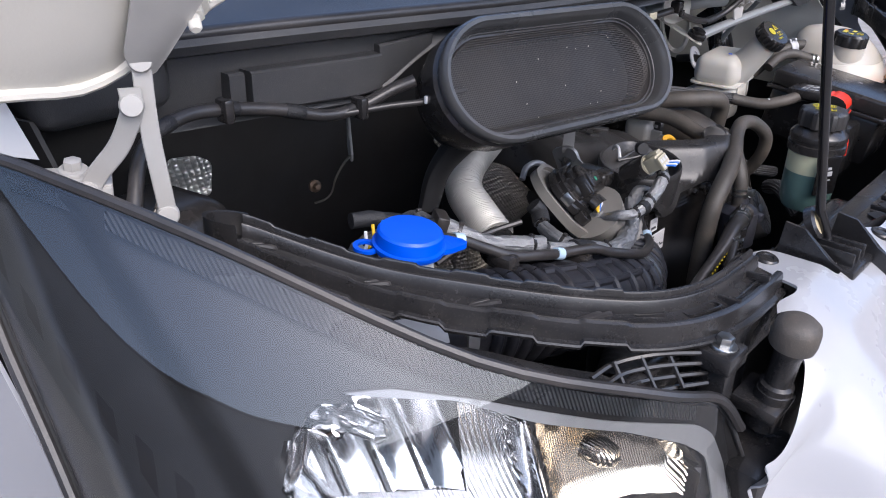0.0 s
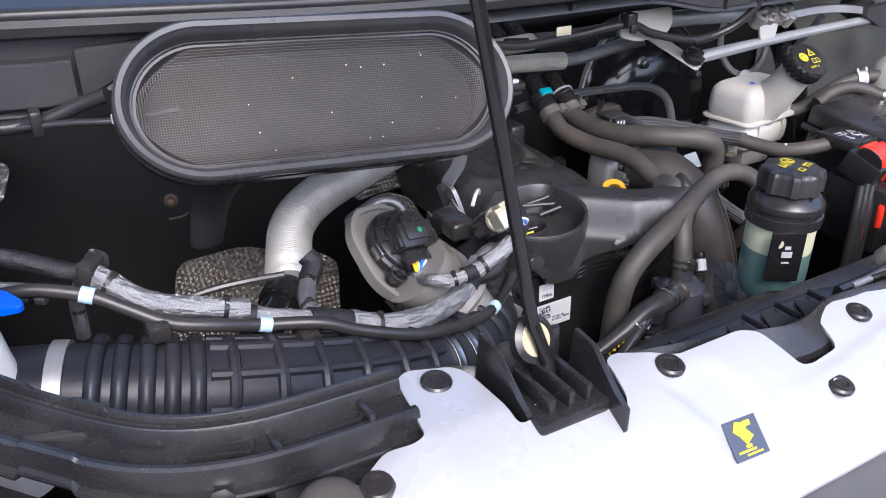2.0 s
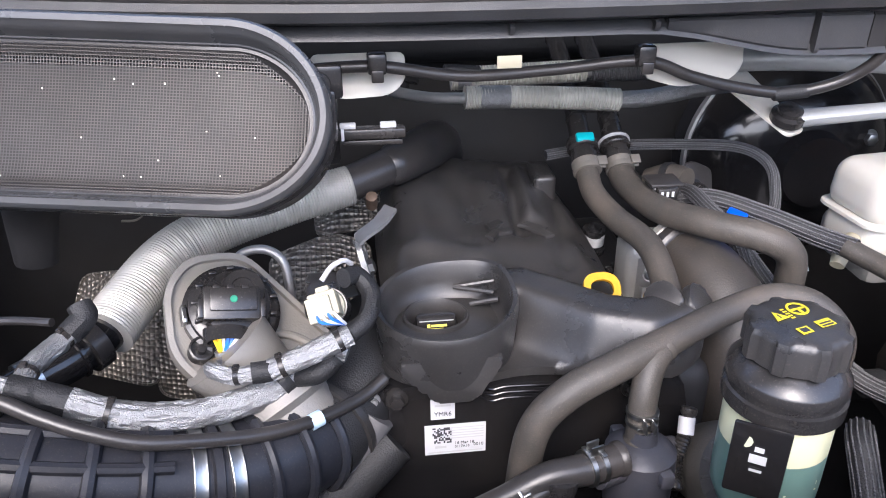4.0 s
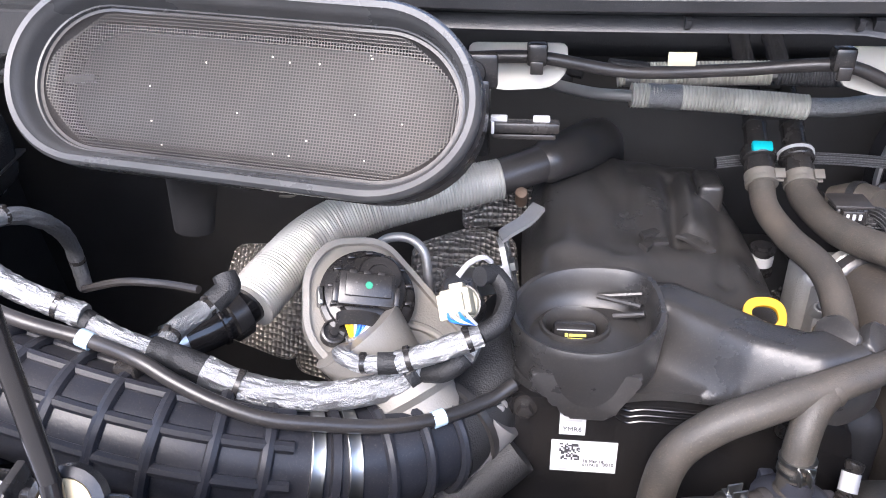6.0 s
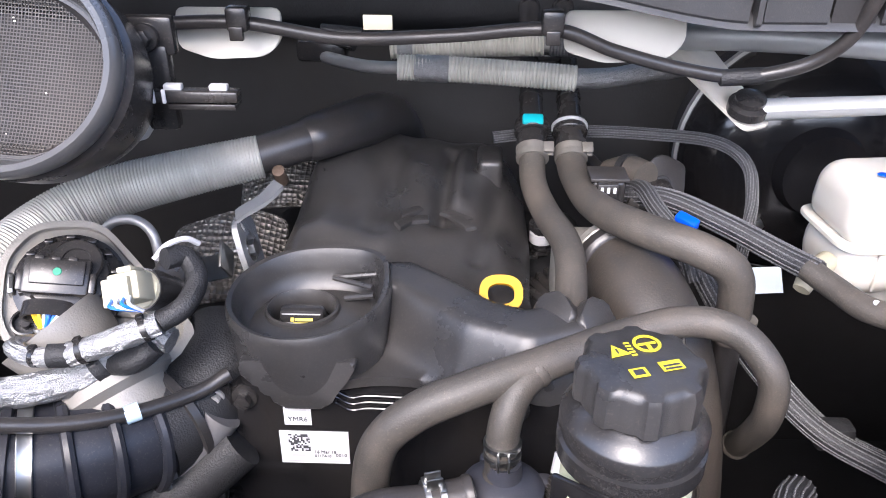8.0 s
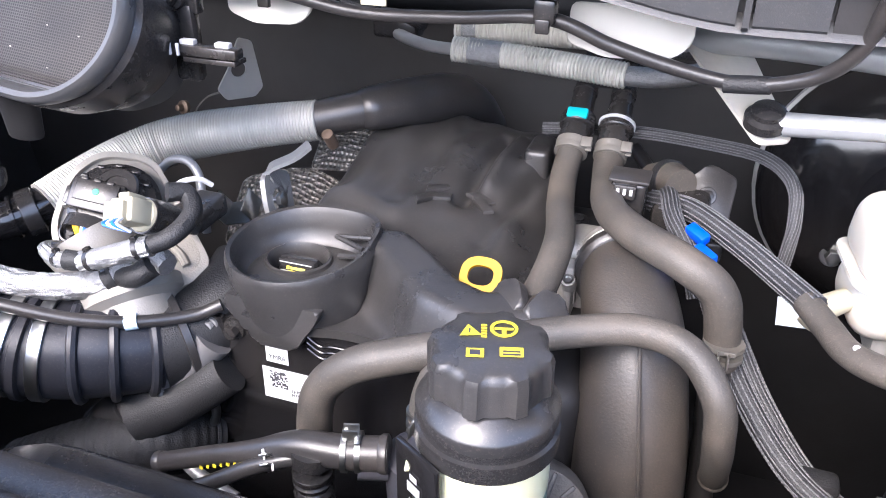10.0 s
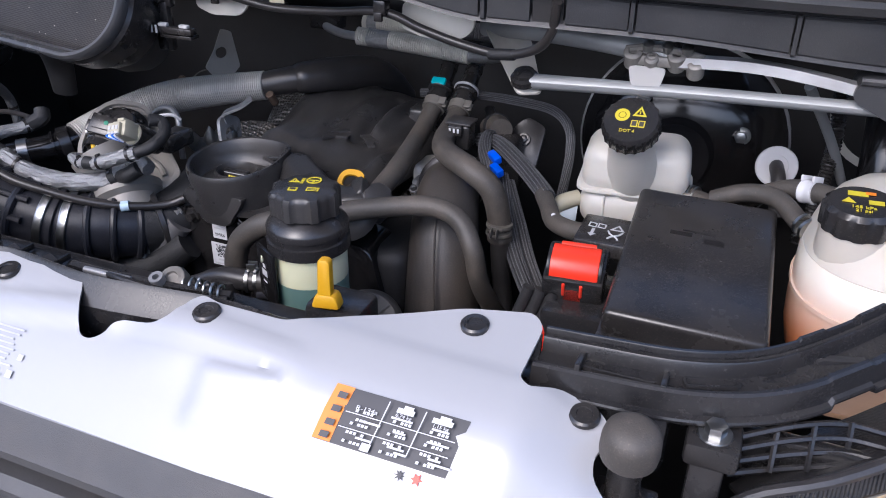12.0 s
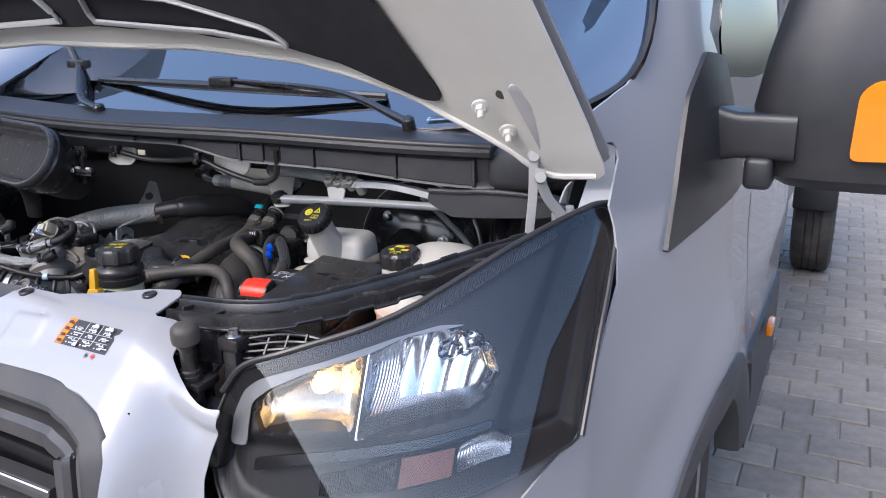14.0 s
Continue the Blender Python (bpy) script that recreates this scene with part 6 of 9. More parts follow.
def clamp(o, d, r, w, m, ears=True, name="hose_clamp", label="bright steel hose clamp ring"):
    f = frame_at(o, d)
    if not ears:
        return single(name, lathe([(r, -w / 2), (r + 0.0012, -w / 2), (r + 0.0012, w / 2), (r, w / 2)], f, 24), m, label, "hose clamp", "hose clamps")
    t = thing(name, tuple(o), label, "hose clamp", "hose clamps")
    for e in (-1, 1):
        c = e * w * 0.36
        part("band", lathe([(r, c - w * 0.14), (r + 0.0011, c - w * 0.14), (r + 0.0011, c + w * 0.14), (r, c + w * 0.14)], f, 26), m, t)
        part("ear", box((0.0035 * e, -r - 0.0045, 0), (0.0016, 0.009, w * 0.8), f, 0.0005), m, t)
        part("bridge", box((0.0045 * e, -r - 0.0008, c), (0.008, 0.0014, w * 0.28), f, 0.0004), m, t)
    return t


hose("heater_hose", [(0.107, 0.540, 1.084), (0.107, 0.507, 1.066), (0.115, 0.455, 1.060), (0.127, 0.395, 1.060), (0.126, 0.345, 1.048), (0.118, 0.305, 1.034), (0.112, 0.285, 1.020)], 0.0125, M["dustyhose"], "dusty grey-black rubber heater hose", group="heater hoses")
hose("heater_hose", [(0.143, 0.542, 1.083), (0.146, 0.512, 1.071), (0.157, 0.450, 1.070), (0.183, 0.395, 1.078), (0.225, 0.362, 1.076), (0.252, 0.360, 1.058), (0.261, 0.366, 1.025), (0.263, 0.370, 0.990)], 0.0140, M["dustyhose"], "dusty grey-black rubber heater hose", group="heater hoses")
hose("lower_heater_pipe", [(0.263, 0.369, 1.0), (0.264, 0.372, 0.96), (0.27, 0.38, 0.88), (0.28, 0.39, 0.75)], 0.0115, M["rubber"], "black rubber pipe below the hose clamp")
for x, yy, m in ((0.107, 0.558, "teal"), (0.144, 0.558, "label")):
    c = thing("quick_connector", (x, yy, 1.10), "black quick connector with coloured catch on hose end", "connector", "hose connectors")
    f = frame_at((x, yy, 1.098), (0.0, 0.80, 0.58))
    part("body", lathe([(0.012, -0.020), (0.0155, -0.018), (0.0155, -0.012), (0.014, -0.011), (0.014, -0.004), (0.0165, -0.003), (0.0165, 0.010), (0.012, 0.012), (0.011, 0.05)], f, 22), M["black"], c)
    for zz in (-0.001, 0.0055):
        part("collar", lathe([(0.0165, zz - 0.0012), (0.0174, zz), (0.0165, zz + 0.0012)], f, 22), M["black"], c)
    cb = lathe([(0.0145, -0.032), (0.0158, -0.032), (0.0160, -0.028), (0.0156, -0.027), (0.0156, -0.024), (0.0160, -0.023), (0.0158, -0.019), (0.0145, -0.019)], f, 26)
    for w in (-0.0035, 0.0035):
        box((0.0145, -0.010 + w, -0.0255), (0.010, 0.002, 0.011), f, 0.0006, bm=cb)
    part("band", cb, M["tarnish"], c, "tarnished spring clamp with ears")
    if m == "teal":
        part("catch", box((0.0, -0.014, 0.004), (0.020, 0.008, 0.011), f, 0.002), M["teal"], c, "teal catch")
    else:
        part("ring", lathe([(0.0168, 0.004), (0.0178, 0.004), (0.0178, 0.007), (0.0168, 0.007)], f, 24), M["label"], c, "white ring")
hose("coolant_pipe", [(0.107, 0.588, 1.120), (0.108, 0.64, 1.150), (0.110, 0.72, 1.185)], 0.011, M["black"], "black pipe into the bulkhead", group="bulkhead pipes")
hose("coolant_pipe", [(0.144, 0.588, 1.120), (0.145, 0.64, 1.150), (0.147, 0.72, 1.185)], 0.011, M["black"], "black pipe into the bulkhead", group="bulkhead pipes")
b = bmesh.new()
for k in range(6):
    box((0.1255, 0.592 + 0.011 * k, 1.131 + 0.0075 * k), (0.022, 0.005, 0.007), None, 0.0015, bm=b)
single("pipe_spacer", b, M["black"], "ribbed black spacer between pipes", "spacer")

hose("radiator_hose", [(-0.024, 0.235, 0.84), (-0.022, 0.236, 0.93), (-0.014, 0.236, 0.985), (0.012, 0.238, 1.015), (0.05, 0.246, 1.030), (0.10, 0.263, 1.040), (0.155, 0.286, 1.048), (0.205, 0.300, 1.052), (0.240, 0.293, 1.046), (0.262, 0.278, 1.022), (0.268, 0.282, 0.985), (0.272, 0.305, 0.945), (0.276, 0.34, 0.90)],
     [0.0145, 0.0145, 0.014, 0.0135, 0.0135, 0.013, 0.012, 0.0115, 0.0115, 0.011, 0.011, 0.011, 0.011], M["dustyhose"], "dusty grey-black rubber coolant hose over the engine", n=8)
hose("branch_hose", [(0.095, 0.260, 1.038), (0.080, 0.246, 1.028), (0.072, 0.234, 1.005), (0.071, 0.229, 0.965)], 0.0115, M["dustyhose"], "short dusty rubber branch hose")
clamp((0.0715, 0.231, 0.992), (0, 0.1, 1), 0.0120, 0.012, M["steel"], label="bright spring hose clamp with ears")
hub = thing("hose_holder", (0.122, 0.33, 1.03), "dusty black plastic holder gripping the hoses", "hose holder")
for c, nx, q in (((0.108, 0.304, 1.054), (-0.55, -0.45, 0.7), 0.4), ((0.139, 0.300, 1.052), (0.55, -0.45, 0.7), -0.4)):
    ear = rounded([(-0.014, -0.016), (0.014, -0.016), (0.015, 0.006), (0.009, 0.016), (-0.009, 0.016), (-0.015, 0.006)], 0.007, 4)
    part("ear", prism(ear, 0.009, frame_at(c, nx, (math.cos(q), math.sin(q), 0)) @ Matrix.Translation((0, 0, -0.006)), 0.003, seg=3), M["cover"], hub)
part("foot", box((0.122, 0.308, 1.030), (0.046, 0.030, 0.026), Matrix.Identity(4), 0.008, seg=3), M["cover"], hub)
part("strap", lathe([(0.0150, -0.005), (0.0165, -0.005), (0.0165, 0.005), (0.0150, 0.005)], frame_at((0.116, 0.300, 1.033), (-0.2, -0.9, -0.4)), 20), M["cover"], hub)

bighose = [(0.178, 0.425, 1.022), (0.189, 0.385, 1.020), (0.200, 0.350, 0.995), (0.208, 0.325, 0.945), (0.212, 0.310, 0.88), (0.213, 0.30, 0.78), (0.214, 0.29, 0.66)]
ch = thing("charge_air_hose", bighose[0], "thick matt black charge air hose", "hose")
part("tube", tube(bighose, [0.036, 0.040, 0.043, 0.045, 0.047, 0.049, 0.050], 28, 10), M["bighose"], ch)
part("lip", lathe([(0.036, -0.008), (0.0405, -0.007), (0.0415, -0.002), (0.0415, 0.004), (0.039, 0.007), (0.037, 0.008)], frame_at(bighose[0], (0.25, -0.95, 0.05)), 28), M["rubber"], ch)
part("ridge", tube([(0.205, 0.312, 1.035), (0.214, 0.285, 0.985), (0.222, 0.268, 0.93), (0.226, 0.256, 0.87)], 0.0015, 6, 4), M["bighose"], ch, "moulding seam")
thr = thing("throttle_body", (0.165, 0.45, 0.97), "cast aluminium throttle body", "throttle body")
part("casting", box((0.160, 0.448, 1.005), (0.075, 0.05, 0.075), Matrix.Identity(4), 0.012, seg=3), M["alu"], thr)
part("flange", lathe([(0.042, -0.012), (0.042, -0.004), (0.038, 0.0)], frame_at((0.178, 0.432, 1.02), (0.25, -0.95, 0.05)), 26), M["alu"], thr)
part("side_flange", box((0.136, 0.420, 0.992), (0.008, 0.03, 0.075), Matrix.Identity(4), 0.003), M["alu"], thr)
for k in range(3):
    part("web", box((0.140 + 0.011 * k, 0.424, 1.012), (0.003, 0.016, 0.05), Matrix.Identity(4), 0.001), M["alu"], thr)
for p, r in (((0.165, 0.434, 1.0395), 0.0075), ((0.149, 0.434, 1.036), 0.005), ((0.136, 0.404, 1.018), 0.0045), ((0.136, 0.404, 0.972), 0.0045)):
    bs = part("boss", lathe([(r * 1.5, -0.012), (r * 1.45, 0.0), (r * 1.3, 0.0015), (0, 0.0015)], frame_at(p, (0, -0.6, 0.8)), 18), M["alu"], thr)
    part("bolt", lathe([(r, 0.001), (r, 0.004), (r * 0.85, 0.005), (r * 0.5, 0.005), (r * 0.45, 0.003), (0, 0.003)], frame_at(p, (0, -0.6, 0.8)), 16), M["steel"], bs, "steel star-socket bolt")
# sensor block with three pins, and plug stack behind the second heater hose
sb = thing("sensor_block", (0.17, 0.47, 1.04), "small black sensor block with three pale pins", "sensor")
part("body", box((0.170, 0.478, 1.070), (0.030, 0.026, 0.034), Matrix.Rotation(0, 4, "Z"), 0.004, seg=3), M["black"], sb)
part("socket", box((0.168, 0.462, 1.081), (0.019, 0.010, 0.013), None, 0.002), M["black"], sb)
for k in range(3):
    part("pin", box((0.1625 + 0.0055 * k, 0.4565, 1.082), (0.0026, 0.0016, 0.0055), None, 0.0004), M["label"], sb, "pale pin")
part("rim", box((0.170, 0.478, 1.0885), (0.034, 0.030, 0.003), None, 0.001), M["rubber"], sb)
br2 = thing("rail_bracket", (0.24, 0.545, 1.02), "dull black bracket behind the looms", "bracket")
part("plate", prism(rounded([(-0.020, -0.028), (0.016, -0.034), (0.022, 0.022), (-0.004, 0.034), (-0.022, 0.018)], 0.007, 3), 0.006, frame_at((0.240, 0.548, 1.045), (0.1, -0.85, 0.5), (1, 0.1, 0)), 0.0015), M["rubber"], br2)
bolt((0.236, 0.540, 1.052), (0.1, -0.85, 0.5), 0.0055, M["black"], br2)
lc = thing("loom_collar", (0.20, 0.525, 1.06), "worn rubber collar where two looms leave the engine", "collar")
part("body", tube([(0.185, 0.548, 1.058), (0.200, 0.530, 1.068), (0.212, 0.512, 1.070)], [0.015, 0.017, 0.016], 18, 5), M["dustyhose"], lc)
part("strap", lathe([(0.0168, -0.004), (0.0182, -0.004), (0.0182, 0.004), (0.0168, 0.004)], frame_at((0.200, 0.530, 1.068), (0.6, -0.75, 0.25)), 22), M["tape"], lc)
# injector plug by the hose
inj = thing("injector_plug", (0.121, 0.531, 0.96), "black sensor plug with white band", "plug")
part("body", tube([(0.121, 0.535, 0.95), (0.121, 0.531, 0.985), (0.119, 0.528, 1.015)], [0.012, 0.010, 0.008], 12, 5), M["black"], inj)
part("band", lathe([(0.0108, -0.005), (0.0118, -0.005), (0.0118, 0.005), (0.0108, 0.005)], frame_at((0.120, 0.530, 0.998), (0, -0.1, 1)), 18), M["label"], inj, "white band")
for z, r in ((0.972, 0.0145), (0.985, 0.0135), (1.009, 0.0128)):
    part("collar", lathe([(r * 0.8, -0.003), (r, -0.0025), (r, 0.0025), (r * 0.8, 0.003)], frame_at((0.120, 0.531, z), (0, -0.1, 1)), 20), M["black"], inj)
part("lock", box((0.110, 0.520, 0.972), (0.016, 0.012, 0.022), None, 0.002), M["black"], inj)
b = bmesh.new()
for k in range(5):
    tube([(0.095 + 0.012 * k, 0.50 + 0.008 * (k % 3), 0.93), (0.098 + 0.010 * k, 0.48, 0.97), (0.10 + 0.008 * k, 0.45 + 0.01 * k, 0.985), (0.13 + 0.004 * k, 0.43, 0.975)], 0.0045, 8, 5, bm=b)
single("fuel_pipes", b, M["black"], "tangle of thin black fuel pipes", "pipes", kind="stuff")

# ---- pump and lower pipes ----
pump = thing("water_pump", (0.075, 0.228, 0.92), "dark blue-black auxiliary pump below the branch hose", "pump")
mb = mat("blue_black_plastic", (0.018, 0.024, 0.04), 0.38, var=0.2, bump=0.1, dust=0.2)
part("body", lathe([(0.027, -0.045), (0.029, -0.01), (0.029, 0.008), (0.020, 0.016), (0.013, 0.018), (0.012, 0.03)], frame_at((0.073, 0.228, 0.952), (0, 0.05, 1)), 24), mb, pump)
part("nozzle", tube([(0.05, 0.215, 0.955), (0.03, 0.207, 0.957)], 0.012, 14, 3), mb, pump)
for k in range(4):
    a = k * 1.6 + 0.3
    part("lug", box((0.073 + 0.03 * math.cos(a), 0.228 + 0.03 * math.sin(a), 0.953), (0.012, 0.012, 0.014), None, 0.003), mb, pump)
hose("pump_hose", [(0.052, 0.212, 0.968), (0.020, 0.204, 0.967), (-0.012, 0.200, 0.966), (-0.045, 0.196, 0.953), (-0.09, 0.195, 0.935), (-0.14, 0.195, 0.912)], [0.0130, 0.0125, 0.0110, 0.0085, 0.0078, 0.0078], M["rubber"], "black rubber pipe with printed marks")
clamp((0.026, 0.2065, 0.967), (1, 0.3, 0), 0.0138, 0.014, M["steel"], label="bright spring hose clamp with ears")
clamp((-0.030, 0.190, 0.955), (0.9, 0.3, 0.3), 0.0066, 0.008, M["steel"], label="small bright spring hose clamp")
clamp((0.264, 0.362, 1.008), (0, 0.1, 1), 0.0144, 0.013, M["tarnish"], label="tarnished spring hose clamp with ears")
clamp((-0.003, 0.2005, 0.962), (0.1, 0.0, 1), 0.0148, 0.012, M["black"], ears=False, label="black clamp band at the pipe junction")
for k in range(9):
    o = V(-0.042 - 0.0062 * k, 0.1865, 0.9535 - 0.0029 * k)
    single("hose_print", box((0, 0, 0), (0.0034 - 0.0012 * (k % 2), 0.0004, 0.0024), frame_at(o, (0, 0.35, 0.94), (0.9, 0, 0.4)), 0), M["symbol"], "yellow printed mark on a rubber pipe", "print", "hose prints")
hose("thin_hose", [(-0.005, 0.196, 0.962), (-0.04, 0.184, 0.952), (-0.09, 0.170, 0.925), (-0.15, 0.16, 0.895)], 0.006, M["rubber"], "thin black rubber hose")
hose("corrugated_pipe", [(-0.004, 0.200, 0.945), (-0.004, 0.198, 0.90), (-0.006, 0.196, 0.82)], 0.0135, M["black"], "ribbed black plastic pipe", ribs=0.0015, pitch=0.009)
alt = thing("alternator", (0.15, 0.222, 0.90), "grimy ribbed cast alternator below the reservoir", "alternator")
fa = frame_at((0.155, 0.232, 0.925), (0.2, -0.8, 0.5))
grime = mat("grimy_cast_alloy", (0.10, 0.095, 0.088), 0.5, metal=0.3, var=0.25, bump=0.25, bscale=400, dust=0.4, dustcol=(0.09, 0.075, 0.06))
part("housing", lathe([(0.036, -0.03), (0.040, -0.012), (0.040, 0.006), (0.037, 0.012), (0.034, 0.012)], fa, 36), grime, alt)
part("core", lathe([(0.033, -0.02), (0.033, 0.004), (0.012, 0.006), (0, 0.006)], fa, 30), M["dark"], alt)
for k in range(14):
    q = 2 * math.pi * k / 14
    part("fin", box((0.024, 0, 0.008), (0.024, 0.0035, 0.010), fa @ Matrix.Rotation(q, 4, "Z"), 0.001), grime, alt)
part("hub", lathe([(0.013, 0.0), (0.013, 0.013), (0.009, 0.016), (0.004, 0.016), (0, 0.015)], fa, 20), grime, alt)
hose("corrugated_lead", [(0.118, 0.245, 0.985), (0.112, 0.235, 0.965), (0.105, 0.228, 0.945), (0.098, 0.21, 0.93)], 0.0055, M["black"], "thin ribbed black wiring sleeve", ribs=0.0007, pitch=0.003)
single("lead_tag", lathe([(0.006, -0.007), (0.0068, -0.007), (0.0068, 0.007), (0.006, 0.007)], frame_at((0.114, 0.238, 0.972), (0.2, 0.5, 0.8)), 16), M["label"], "white tag round a wiring sleeve", "tag")

# ---- power steering reservoir ----
ps = thing("steering_reservoir", (0.136, 0.158, 0.97), "milky steering fluid reservoir with black ribbed cap", "reservoir")
f = frame_at((0.136, 0.158, 0.0), (0, 0, 1))
pcap = part("cap", lathe([(0.0262, 1.098), (0.0311, 1.099), (0.0311, 1.117), (0.0294, 1.1215), (0.0262, 1.1235), (0.0, 1.1245)], f, 64, lobes=8, depth=0.0030, lobe_rows=(1, 2, 3)), M["cover"], ps, "black cap with yellow symbols")
part("collar", lathe([(0.0240, 1.100), (0.0262, 1.098), (0.0327, 1.094), (0.0387, 1.088), (0.0398, 1.086), (0.0398, 1.080), (0.0382, 1.079), (0.0382, 1.074), (0.0403, 1.073), (0.0403, 1.062), (0.0376, 1.060)], f, 40), M["black"], ps)
part("upper_body", lathe([(0.0365, 1.061), (0.0365, 1.045), (0.0365, 1.030)], f, 36), M["psf"], ps, "milky yellow upper tank")
part("lower_body", lathe([(0.0365, 1.0305), (0.0365, 1.00), (0.0360, 0.985), (0.0305, 0.972), (0.0, 0.970)], f, 36), M["psg"], ps, "tank part full of green fluid")
part("side_spout", tube([(0.112, 0.138, 1.050), (0.098, 0.130, 1.052)], 0.005, 10, 3), M["psf"], ps)
for z, w in ((1.022, 0.022), (1.006, 0.026)):
    bars([(0.0, 0.0, w, 0.0012)], frame_at((0.142, 0.1242, z), (0.18, -0.98, 0)), M["psf"], ps, "level_mark")
words("COLD", 0.0065, frame_at((0.146, 0.1243, 1.012), (0.26, -0.96, 0)), M["psf"], ps)
plate = box((0, 0, 0), (0.036, 0.004, 0.058), Matrix.Translation((0.107, 0.126, 1.036)) @ Matrix.Rotation(radians(-32), 4, "Z"), 0.0015)
part("bracket_plate", plate, M["gloss"], ps, "black steel mounting plate")
ft = Matrix.Translation((0.1055, 0.1235, 1.04)) @ Matrix.Rotation(radians(-32), 4, "Z") @ frame_at((0, 0, 0), (0, -1, 0), (1, 0, 0))
bars([(0, 0.008, 0.006, 0.004), (0, 0.0, 0.011, 0.007), (0, -0.0095, 0.008, 0.002)], ft, M["greyprint"], ps)
f2 = frame_at((0.136, 0.158, 1.1246), (0, 0, 1), (0.96, 0.28, 0))
part("cap_symbol", ringplate(circle(0.0075, 18, 0.007, 0.010), circle(0.0058, 18, 0.007, 0.010), 0.0004, f2), M["symbol"], pcap)
bars([(0.007, 0.010, 0.010, 0.0018), (0.007, 0.007, 0.0022, 0.005), (0.0105, -0.010, 0.012, 0.0075), (-0.008, -0.0115, 0.009, 0.007)] + [(-0.0035, 0.013 - 0.0026 * k, 0.003, 0.0012) for k in range(5)], f2, M["symbol"], pcap, "cap_symbol")
part("cap_symbol", prism([(-0.016, 0.003), (-0.005, 0.004), (-0.012, 0.013)], 0.0004, f2), M["symbol"], pcap)
bars([(-0.008, -0.0115, 0.0055, 0.004), (0.0105, -0.010, 0.009, 0.0012), (0.0105, -0.0125, 0.009, 0.0012), (-0.0112, 0.0072, 0.001, 0.004)], f2 @ Matrix.Translation((0, 0, 0.0003)), M["ink"], pcap, "cap_symbol")
# yellow latch tab
yt = thing("yellow_tab", (0.229, 0.035, 1.075), "bright yellow plastic locking tab", "tab")
part("blade", prism(rounded([(-0.006, 0.0), (0.006, 0.0), (0.005, 0.036), (-0.005, 0.036)], 0.004, 3), 0.008, frame_at((0.228, 0.037, 1.092), (0.2, -0.95, 0.1), (1, 0.2, 0)), 0.002), M["yellow"], yt)
part("foot", prism(rounded([(-0.012, -0.005), (0.012, -0.005), (0.008, 0.007), (-0.008, 0.007)], 0.003, 2), 0.013, frame_at((0.228, 0.041, 1.091), (0.2, -0.95, 0.1), (1, 0.2, 0)), 0.002), M["yellow"], yt)
part("housing", box((0.232, 0.052, 1.062), (0.05, 0.04, 0.045), None, 0.006), M["black"], yt)

# ---- intake duct: fat ribbed rubber hose ----
DP = [(-0.665, 0.250, 1.065), (-0.60, 0.232, 1.060), (-0.53, 0.212, 1.048), (-0.45, 0.198, 1.030), (-0.37, 0.196, 1.008), (-0.305, 0.208, 0.986), (-0.255, 0.226, 0.972), (-0.215, 0.250, 0.966), (-0.19, 0.275, 0.96)]
duct = thing("intake_duct", (-0.42, 0.20, 0.98), "black rubber intake duct with raised ribs and bellows", "intake duct")
part("tube", tube(DP, [0.040, 0.041, 0.042, 0.043, 0.043, 0.042, 0.041, 0.041, 0.040], 30, 8), M["duct"], duct)


def along(pts, n=40):
    """Points, ways and sides along a spline, by equal steps."""
    p = spline(pts, 12)
    d = np.r_[0, np.cumsum([(b - a).length for a, b in zip(p, p[1:])])]
    out = []
    for s in np.linspace(0, d[-1], n):
        i = min(int(np.searchsorted(d, s, "right")) - 1, len(p) - 2)
        q = p[i].lerp(p[i + 1], (s - d[i]) / (d[i + 1] - d[i]))
        w = (p[i + 1] - p[i]).normalized()
        u = V(0, 0, 1)
        u = (u - w * u.dot(w)).normalized()
        out.append((q, w, u, u.cross(w)))
    return out


pts = along(DP, 61)
for i in (23, 27, 31, 35, 39, 43):
    q, w, u, v = pts[i]
    ringp = [tuple(q + (u * math.cos(a) + v * math.sin(a)) * 0.0432) for a in np.linspace(0, 2 * math.pi, 31)]
    part("ring_rib", tube(ringp, 0.0050, 8, 2, cap=False), M["duct"], duct)
for a in (-1.25, -0.62, 0.0, 0.62, 1.25, 1.9, 2.6):
    line = [tuple(q + (u * math.cos(a) + v * math.sin(a)) * 0.0428) for q, w, u, v in pts[21:46:3]]
    part("long_rib", tube(line, 0.0046, 8, 3), M["duct"], duct)
for i in (12, 14, 16, 18, 20):
    q, w, u, v = pts[i]
    ringp = [tuple(q + (u * math.cos(a) + v * math.sin(a)) * 0.043) for a in np.linspace(0, 2 * math.pi, 21)]
    part("bellow", tube(ringp, 0.0060, 10, 2, cap=False), M["duct"], duct)
for i in (47, 50):
    q, w, u, v = pts[i]
    part("band", lathe([(0.0425, -0.005), (0.0438, -0.005), (0.0441, -0.0044), (0.0439, -0.0038), (0.0439, 0.0038), (0.0441, 0.0044), (0.0438, 0.005), (0.0425, 0.005)], frame_at(q, w), 36), M["steel"], duct, "shiny steel band clamp")
for i in (53, 56, 59):
    q, w, u, v = pts[i]
    ringp = [tuple(q + (u * math.cos(a) + v * math.sin(a)) * 0.0415) for a in np.linspace(0, 2 * math.pi, 21)]
    part("bellow", tube(ringp, 0.0045, 8, 2, cap=False), M["duct"], duct)
q, w, u, v = pts[48]
part("collar", lathe([(0.043, -0.004), (0.0455, -0.003), (0.0455, 0.003), (0.043, 0.004)], frame_at(q + w * 0.004, w), 30), M["duct"], duct)
q, w, u, v = pts[9]
